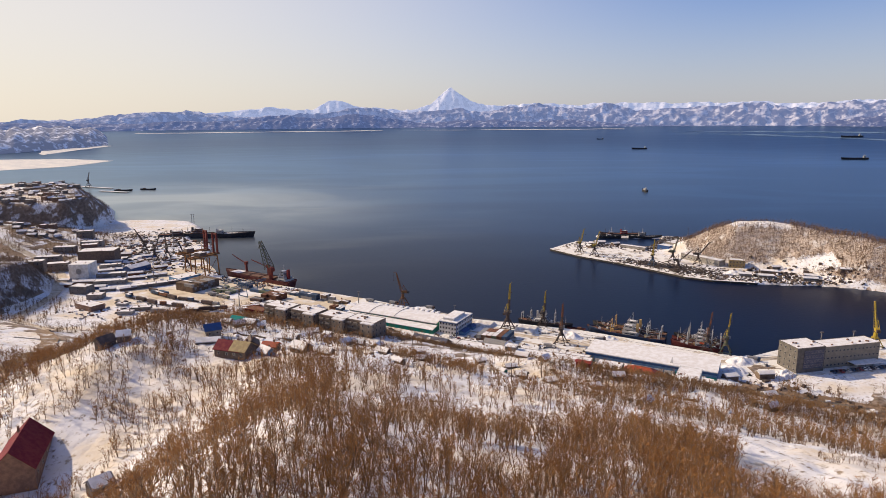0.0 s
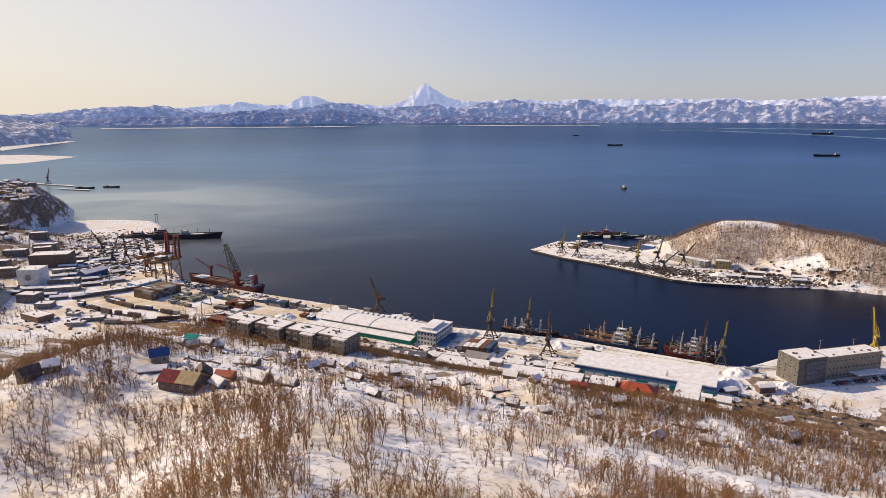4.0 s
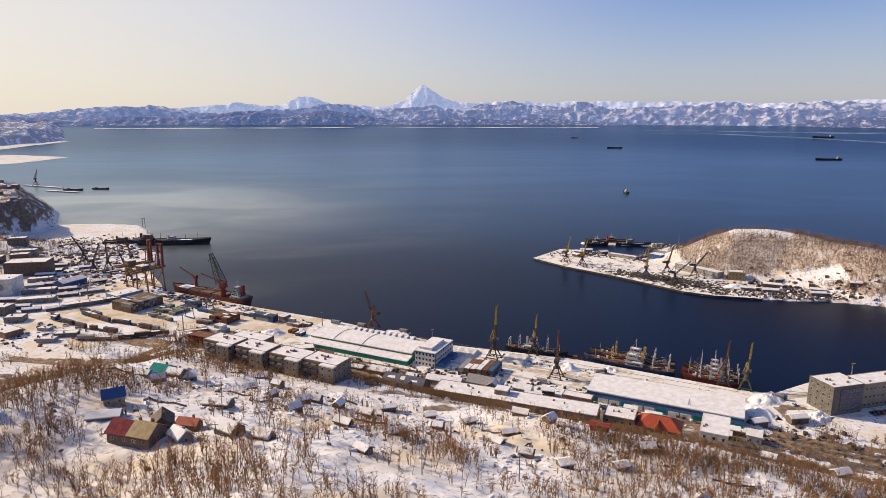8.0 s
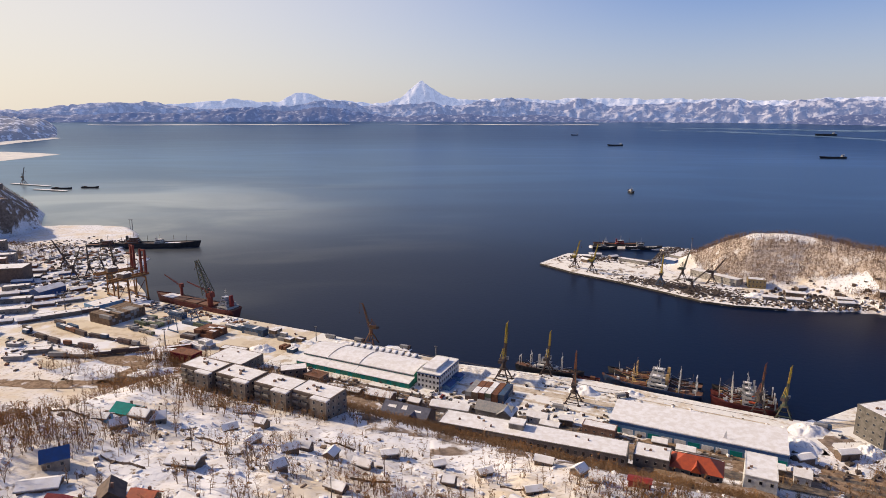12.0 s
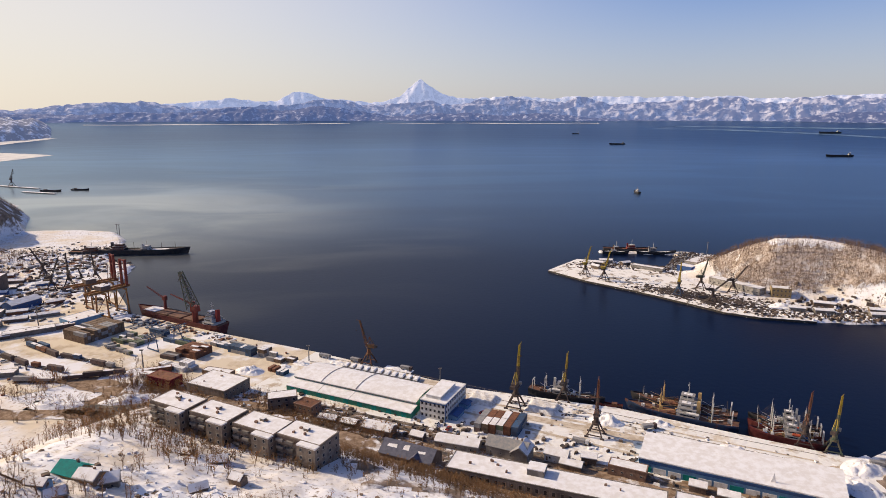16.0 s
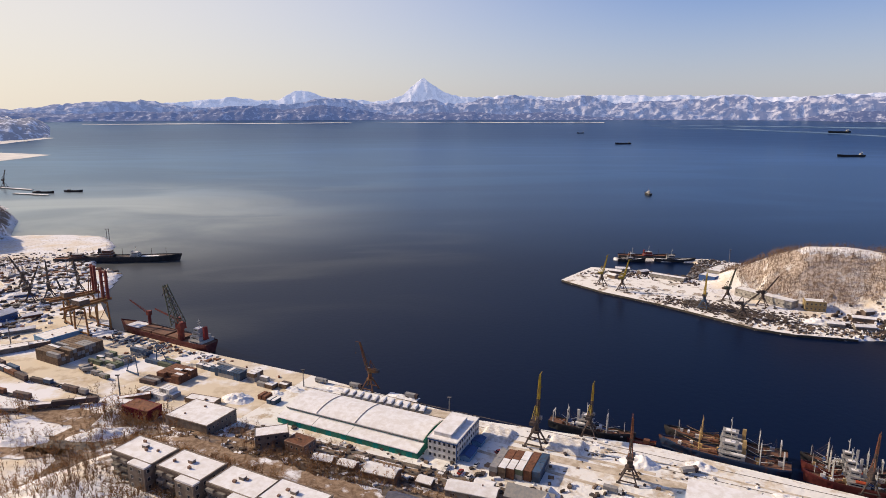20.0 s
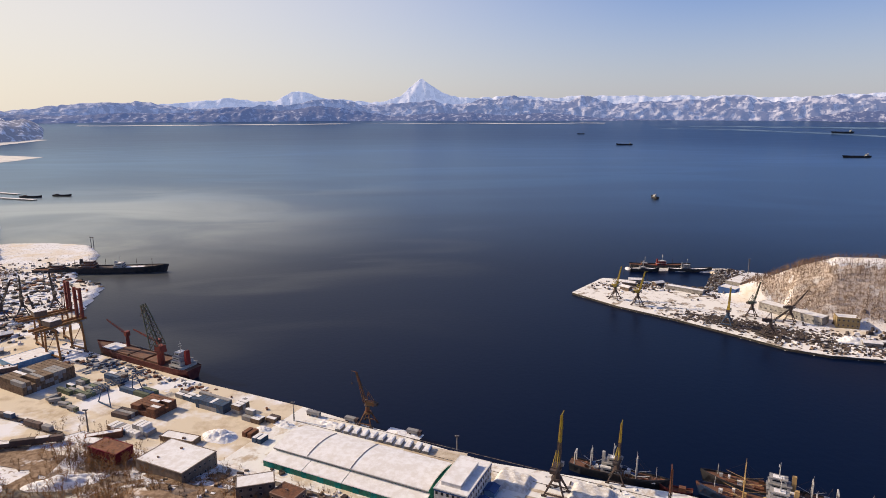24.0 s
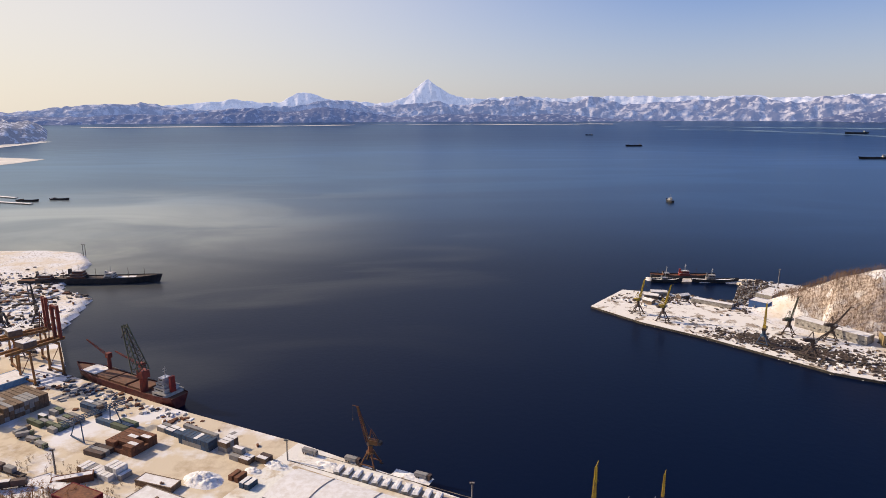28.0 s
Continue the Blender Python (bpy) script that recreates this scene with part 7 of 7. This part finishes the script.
def scatter(name, centre, spread, n, seed, mats, label, lo=0.6, hi=3.0, tall=1.6, rz=0.0, cat="clutter"):
    """Uncountable yard clutter: crates, scrap, boats' remains in one heap."""
    r = random.Random(seed)
    gs = [Geo() for _ in mats]
    c, s = math.cos(radians(rz)), math.sin(radians(rz))
    uw = [(r.gauss(0, spread[0]), r.gauss(0, spread[1])) for _ in range(n)]
    spots = np.array([(centre[0] + c * u - s * w, centre[1] + s * u + c * w) for u, w in uw])
    levels = land(spots[:, 0][None], spots[:, 1][None])[0]
    for (x, y), z in zip(spots.tolist(), levels.tolist()):
        if z < 1.2:
            continue
        r.choice(gs).box(x, y, z - 0.2, r.uniform(lo, hi), r.uniform(lo, hi) * 0.7, r.uniform(0.4, tall), r.uniform(0, 3.14), r.uniform(0.6, 1.0))
    t = thing(name, 0, 0, 0, 0, label, cat, kind="stuff")
    for g, m in zip(gs, mats):
        if g.v:
            part("pieces", g, m, t)


DARK = [M_RUBBLE, M_CRANE_D, M_WOOD, M_RUBBLE, M_SNOWPILE]
scatter("scrap_heap", (242, 704), (27, 8), 1500, 1, [M_RUBBLE, M_CRANE_D, M_RUBBLE], "black scrap and coal heap on the pier", 0.5, 3.4, 1.4, -38)
scatter("pier_clutter", (285, 672), (30, 13), 800, 2, DARK, "dark machinery and crates half under snow", 0.5, 3.0, 1.5, -25)
scatter("pier_clutter", (200, 822), (28, 9), 420, 3, DARK, "dark crates and boats at the pier head", 0.6, 3.4, 1.6, -10)
scatter("boat_rows", (280, 838), (28, 9), 800, 4, [M_CRANE_D, M_RUBBLE, M_STEEL], "rows of small laid-up boats by the basin", 1.0, 3.6, 2.0, 52)
scatter("pier_clutter", (340, 645), (44, 9), 700, 5, DARK, "dark sheds and clutter along the shore", 0.6, 4.0, 2.0, -12)
scatter("pier_clutter", (205, 755), (36, 10), 200, 6, [M_SNOWPILE, M_RUBBLE, M_STEEL], "low snow-covered goods on the pier", 0.6, 4.0, 0.9, -45)
scatter("shipyard_clutter", (-395, 830), (34, 38), 480, 7, DARK + [M_ROOFSNOW, M_ROOFSNOW, M_STEEL, M_RUST], "shipyard clutter under patchy snow", 0.8, 8.0, 2.2)
scatter("shipyard_clutter", (-350, 720), (24, 36), 360, 8, DARK + [M_STEEL, M_ROOFSNOW, M_ROOFSNOW, M_RUST], "crates and machinery in the shipyard", 0.8, 7.0, 2.2)
scatter("shipyard_clutter", (-430, 905), (44, 18), 300, 9, DARK + [M_STEEL, M_SNOWPILE], "dark clutter on the western pier", 0.8, 4.0, 1.6)
scatter("yard_clutter", (-215, 640), (30, 8), 160, 10, [M_RUST, M_STEEL, M_CRANE_D, M_CBLUE], "loose cargo below the gantries", 1.0, 4.5, 1.8, -30)
scatter("yard_clutter", (-178, 618), (26, 5), 90, 11, [M_RUST, M_STEEL, M_SNOWPILE], "loose cargo along the quay", 1.0, 4.0, 1.8, -30)
scatter("railside_clutter", (60, 442), (60, 9), 200, 12, DARK, "railside junk under patchy snow", 0.8, 3.6, 1.8, -27)
scatter("railside_clutter", (-60, 470), (45, 11), 420, 13, DARK + [M_DIRT], "junk and earth heaps by the lower road", 0.8, 3.6, 1.8, -24)
scatter("railside_clutter", (190, 372), (46, 12), 130, 14, DARK + [M_DIRT], "junk and old wagons near the railway", 0.8, 4.0, 2.0, -27)
scatter("slope_litter", (-20, 290), (70, 26), 420, 15, [M_WOOD, M_SNOWPILE, M_SNOWPILE, M_SNOWPILE], "fences, heaps and planks in the gardens", 0.5, 2.6, 1.0, -20)
scatter("slope_litter", (80, 262), (50, 20), 260, 16, [M_WOOD, M_SNOWPILE, M_SNOWPILE, M_SNOWPILE], "fences, heaps and planks in the gardens", 0.5, 2.6, 1.0, -24)
scatter("slope_litter", (-110, 315), (36, 26), 220, 17, [M_WOOD, M_SNOWPILE, M_SNOWPILE, M_SNOWPILE], "fences, heaps and planks in the gardens", 0.5, 2.6, 1.0, -24)
scatter("yard_clutter", (-300, 540), (26, 14), 90, 18, [M_RUST, M_STEEL, M_CRANE_D, M_SNOWPILE], "vehicles and crates at the yard gate", 0.8, 3.6, 1.8, 0)
scatter("quay_clutter", (120, 452), (40, 6), 70, 19, [M_SNOWPILE, M_RUBBLE, M_STEEL], "ropes, pallets and heaps on the quay", 0.6, 2.6, 1.0, -27)
scatter("quay_clutter", (58, 490), (16, 5), 60, 20, [M_CRANE_D, M_STEEL, M_SNOWPILE], "ship gear on the quay edge", 0.6, 3.0, 1.3, -27)
scatter("hill_foot_clutter", (352, 668), (26, 10), 130, 21, DARK, "dark huts below the hill", 1.0, 5.0, 3.0, -30)


def snow_heap(x, y, rz, L, W, H, seed, label="ploughed heap of dirty snow", z=3.0, mat=None, flat=False):
    n, m = 26, 18
    X, Y = np.meshgrid(np.linspace(-1, 1, n), np.linspace(-1, 1, m))
    R = np.maximum(np.hypot(X, Y), 0)
    Z = np.array([[max(0, (1 - r ** 1.8)) * (0.65 + 0.6 * noise.noise((a * 3.2, b * 3.2, seed)) + 0.3 * noise.noise((a * 9, b * 9, seed))) for a, b, r in zip(xr, yr, rr_)] for xr, yr, rr_ in zip(X, Y, R)])
    if flat:                                             # heaped by a digger: steep sides, level top
        Z = np.clip((1 - np.maximum(np.abs(X), np.abs(Y))) * 4.5, 0, 1) * (0.85 + 0.06 * np.sin(X * 9 + Y * 4) + 0.05 * np.sin(Y * 13 - X * 5))
    t = solid("snow_mound", grid_mesh("snow_mound", X * L / 2, Y * W / 2, Z * H - 0.1), mat or M_SNOWPILE, label, "snow heap", "ploughed snow heaps", at=(x, y, z), rz=rz)
    return t


for k, (x, y, rz, L, W, H) in enumerate(((-121, 545, -27, 22, 14, 4.5), (90, 470, -27, 20, 12, 5), (-178, 505, 12, 40, 14, 4.5), (-218, 500, -4, 34, 12, 4), (-150, 498, 10, 26, 10, 3), (118, 466, -27, 16, 8, 2.4),
                                         (198, 420, 20, 26, 16, 4), (215, 397, 40, 18, 12, 4), (300, 668, -20, 22, 14, 5), (-90, 556, -27, 16, 7, 2.4), (-100, 552, -27, 10, 6, 2.2), (145, 440, -27, 14, 7, 2), (-25, 545, -27, 20, 6, 1.8), (-65, 556, -27, 18, 6, 2), (186, 405, 0, 16, 20, 3.4), (172, 384, -27, 20, 12, 3))):
    snow_heap(x, y, rz, L, W, H, 3.7 + k)
snow_heap(25.5, 498.5, -27, 17, 14, 2.6, 31.0, "grey-white heap of gravel under light snow", mat=M_GRAVEL, flat=True)
snow_heap(58.5, 486.5, -27, 19, 14, 2.6, 33.0, "grey-white heap of gravel under light snow", mat=M_GRAVEL, flat=True)

CAR = {}


def car(x, y, rz, mat, colour, z=3.35):
    if "w" not in CAR:
        b = Geo().box(0, 0, 0.3, 4.3, 1.75, 0.65, 0, 0.98)
        c = Geo().box(-0.2, 0, 0.95, 2.4, 1.6, 0.6, 0, 0.78)
        w = Geo().tube((0, -0.1, 0), (0, 0.1, 0), 0.33, n=10)
        CAR["w"], CAR["c"] = w.mesh("wheel"), c.mesh("cabin")
        CAR["w"].materials.append(M_CRANE_D)
        CAR["c"].materials.append(M_GLASS)
        CAR["g"] = b
    t = thing("parked_car", x, y, z, rz, f"{colour} car parked on packed snow", "car", "parked cars")
    part("body", CAR["g"].mesh("body"), mat, t)
    placed("cabin", CAR["c"], t, 0, 0, 0)
    part("roof", Geo().box(-0.2, 0, 1.54, 1.9, 1.3, 0.06), mat, t)
    for a in (-1.35, 1.35):
        for b in (-0.82, 0.82):
            placed("wheel", CAR["w"], t, a, b, 0.33)


cr = random.Random(9)
CARS = [(M_WHITE, "white"), (M_CDARK, "dark"), (M_STEEL, "silver grey"), (M_CBLUE, "dark blue"), (M_RED, "red")]
for i in range(16):
    m, c = cr.choice(CARS)
    car(248 + i * 2.9, 399.5 + i * 0.62 + cr.uniform(-0.4, 0.4), 100 + cr.uniform(-5, 5), m, c)
for x, y, rz in ((-2, 469, 63), (4, 464, 60), (8, 460, 58), (12, 470, 63), (24, 481, 20), (-308, 562, 20), (-302, 566, 40), (-312, 570, 70), (-296, 561, 10), (-290, 566, 30), (-286, 572, 0), (152, 430, -20), (210, 412, 40), (206, 422, 10), (35, 447, -27), (-95, 505, -25), (-30, 489, -27), (-64, 505, -27)):
    m, c = cr.choice(CARS)
    car(x, y, rz, m, c)


def truck(x, y, rz, mat, colour, z=3.35):
    t = thing("truck", x, y, z, rz, f"{colour} truck standing on the quay", "truck", "trucks in the harbour")
    cab = part("cab", Geo().box(3.4, 0, 0.6, 1.8, 2.3, 2.1, 0, 0.92), mat, t)
    part("windscreen", Geo().box(4.32, 0, 1.6, 0.08, 1.9, 0.8), M_GLASS, cab)
    part("cargo_bed", Geo().box(-0.8, 0, 0.95, 6.2, 2.4, 1.7), M_STEEL, t)
    part("chassis", Geo().box(0.3, 0, 0.6, 8.2, 1.0, 0.35), M_CRANE_D, t)
    for a in (-3, -1.8, 3.2):
        for b in (-1.05, 1.05):
            part("wheel", Geo().tube((a, b - 0.15, 0.5), (a, b + 0.15, 0.5), 0.5, n=10), M_CRANE_D, t)


for x, y, rz, m, c in ((-76, 566, -27, M_STEEL, "grey"), (-20, 543, -27, M_CDARK, "dark"), (110, 461, 10, M_CDARK, "dark"), (-228, 588, 20, M_CGREEN, "green"), (-220, 582, -20, M_CGREEN, "green"), (-213, 577, -30, M_CGREEN, "green"), (-232, 592, 60, M_TAN, "tan"), (206, 421, -25, M_CBLUE, "blue"), (70, 447, -27, M_WHITE, "white"), (-54, 558, -27, M_CDARK, "dark")):
    truck(x, y, rz, m, c)

# sheds and stores on the far pier
flat_block("long_pier_shed", 290, 729, 2.0, -59, 52, 11, 6, M_CONC, "long concrete pier shed with snowy roof", 1, (("f", 12), ("l", 3)), 1.6, 1.2, "shed", 0, 51)
flat_block("yellow_house", 318, 703, 2.0, -20, 16, 10, 8, M_STRAW, "yellowish two-storey house below the hill", 2, (("f", 5),), 1.3, 1.4, "house", 1, 52)
flat_block("blue_store", 270, 796, 2.0, -50, 16, 13, 6, M_BLUE, "blue store with white snow roof", 0, (), category="store", vents=0, seed=53)
flat_block("low_store", 232, 806, 2.0, -40, 34, 7, 3, M_CONC, "low long store with snow roof on the pier", 0, (), category="store", vents=0, seed=54)
flat_block("pier_office", 294, 826, 2.0, 40, 30, 14, 5, M_CONC, "low building with broad snow roof by the basin", 1, (("f", 6),), 1.3, 1.2, "building", 2, 55)
for k, (x, y, rz, L) in enumerate(((186, 828, -30, 12), (196, 838, -10, 14), (178, 812, -50, 9), (214, 826, 20, 10), (308, 660, -20, 12), (339, 672, -25, 16), (352, 686, 10, 9), (326, 652, -15, 14), (372, 652, -20, 12), (400, 640, -20, 10), (365, 640, -10, 14))):
    gable_house("pier_hut", x, y, rz, L, 6, 3, 1.2, (M_DARKWALL, M_PLASTER, M_WOOD)[k % 3], M_STEEL, "small hut with snow roof on the far pier", 2, 1, "hut", "huts on the far pier", False, max(2.0, gz(x, y)))

# town on the western bluff
tw = random.Random(31)
for i in range(240):
    x, y = tw.uniform(-800, -520), tw.uniform(800, 1240)
    z = gz(x, y)
    e = abs(gz(x + 6, y) - z) + abs(gz(x, y + 6) - z)
    if z < 6 or e > 5:
        continue
    L = tw.uniform(7, 15)
    if tw.random() < 0.35:
        flat_block("town_block", x, y, z, tw.uniform(-20, 40), L, 8, tw.uniform(4, 6.5), tw.choice([M_PLASTER, M_PANEL, M_BRICK]), "small town block with flat snowy roof", 1, (("f", 2),), 1.3, 1.4, "building", 1, i, "houses on the western bluff")
    else:
        gable_house("town_house", x, y, tw.uniform(-30, 60), min(L, 11), 6, 2.8, 1.8, tw.choice([M_WOOD, M_DARKWALL, M_PLASTER]), M_STEEL, "dark house with snow roof in the bluff town", tw.choice([1, 2, 2]), 0, "house", "houses on the western bluff", False, z)
for k, (x, y, L) in enumerate(((-470, 812, 26), (-500, 850, 20), (-455, 780, 18), (-480, 770, 24), (-440, 690, 22), (-450, 660, 18), (-470, 720, 26), (-420, 620, 20))):
    flat_block("town_block", x, y, gz(x, y), 12 + 5 * (k % 3), L, 11, 7 + 2 * (k % 3), (M_PLASTER, M_PANEL, M_BRICK)[k % 3], "works building with flat snowy roof", 2, (("f", 6), ("r", 2)), 1.4, 1.5, "building", 2, 70 + k, "works buildings below the bluff")
# timber piers off the bluff
for k, (x, y, rz, L) in enumerate(((-900, 1590, -25, 130), (-800, 1490, -20, 90))):
    t = thing("timber_pier", x, y, 0, rz, "long snow-covered pier off the bluff", "pier")
    part("deck", Geo().box(0, 0, 1.0, L, 9, 0.6), M_CONC, t)
    part("snow_cover", Geo().box(0, 0, 1.6, L, 8.6, 0.3), M_ROOFSNOW, t)
    for i in range(int(L / 10)):
        for w in (-4, 4):
            part("pile", Geo().tube((-L / 2 + 5 + i * 10, w, -3), (-L / 2 + 5 + i * 10, w, 1.0), 0.3, n=5), M_WOOD, t)
portal_crane(-925, 1605, 1.9, 0, 100, 60, M_CRANE_D, M_CRANE_D, "dark crane on the distant pier", 1.0, 24, "shipyard cranes")


# ---- far headland and sea ice ----
def headland():
    az0, az1 = -46.0, -29.2
    A = np.linspace(az0, az1, 90)
    V = np.linspace(0, 1, 14)
    X, Y, Z = [], [], []
    for v in V:
        row = []
        for a in A:
            r = 3050 + (a - az0) * 30 + 420 * v
            f = min(1, (az1 - a) / 1.2)
            up = 62 * f ** 0.6 * min(1, v * 3.2) ** 0.6 * (0.85 + 0.35 * noise.fractal((a * 1.1, v * 2, 4.4), 0.8, 2.0, 4)) + 30 * min(1, (az1 - a) / 9)* v
            row.append((C0[0] + r * math.sin(radians(a)), C0[1] + r * math.cos(radians(a)), float(far_water(np.array(r))) - 3 + (up if v > 0 else 0)))
        X.append([p[0] for p in row]), Y.append([p[1] for p in row]), Z.append([p[2] for p in row])
    X.append([p * 1.004 for p in X[-1]]), Y.append([p * 1.004 for p in Y[-1]]), Z.append([p - 130 for p in Z[-1]])
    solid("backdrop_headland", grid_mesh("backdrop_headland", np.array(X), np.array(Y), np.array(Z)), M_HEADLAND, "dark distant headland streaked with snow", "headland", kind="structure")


# headland snow and rock, with blue distance haze put on as emission
M_HEADLAND = mountain_material("hazy_headland_rock", (0.55, 0.55, 0.58), (0.06, 0.05, 0.05), 0.50, 0.60, 0.03, (0.24, 0.31, 0.56), 0.34)
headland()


def ice(points, label, seed, mat=None):
    """Floe lying a hand above the water."""
    r = random.Random(seed)
    g = Geo()
    pts = []
    for (x0, y0), (x1, y1) in zip(points, points[1:] + points[:1]):
        for i in range(6):
            f = i / 6
            pts.append((x0 + (x1 - x0) * f + r.gauss(0, 1) * math.hypot(x1 - x0, y1 - y0) * 0.012, y0 + (y1 - y0) * f + r.gauss(0, 1) * math.hypot(x1 - x0, y1 - y0) * 0.012))
    c = (sum(p[0] for p in pts) / len(pts), sum(p[1] for p in pts) / len(pts))
    up = lambda p: (p[0], p[1], float(far_water(np.array(math.hypot(p[0] - C0[0], p[1] - C0[1])))) + 0.6)
    top = [up(p) for p in pts]
    n = len(top)
    g.add(top + [(x, y, z - 1.2) for x, y, z in top], [tuple(range(n))] + [(i, n + i, n + (i + 1) % n, (i + 1) % n) for i in range(n)])
    solid("sea_ice", g, mat or M_ICE, label, "ice", kind="structure")


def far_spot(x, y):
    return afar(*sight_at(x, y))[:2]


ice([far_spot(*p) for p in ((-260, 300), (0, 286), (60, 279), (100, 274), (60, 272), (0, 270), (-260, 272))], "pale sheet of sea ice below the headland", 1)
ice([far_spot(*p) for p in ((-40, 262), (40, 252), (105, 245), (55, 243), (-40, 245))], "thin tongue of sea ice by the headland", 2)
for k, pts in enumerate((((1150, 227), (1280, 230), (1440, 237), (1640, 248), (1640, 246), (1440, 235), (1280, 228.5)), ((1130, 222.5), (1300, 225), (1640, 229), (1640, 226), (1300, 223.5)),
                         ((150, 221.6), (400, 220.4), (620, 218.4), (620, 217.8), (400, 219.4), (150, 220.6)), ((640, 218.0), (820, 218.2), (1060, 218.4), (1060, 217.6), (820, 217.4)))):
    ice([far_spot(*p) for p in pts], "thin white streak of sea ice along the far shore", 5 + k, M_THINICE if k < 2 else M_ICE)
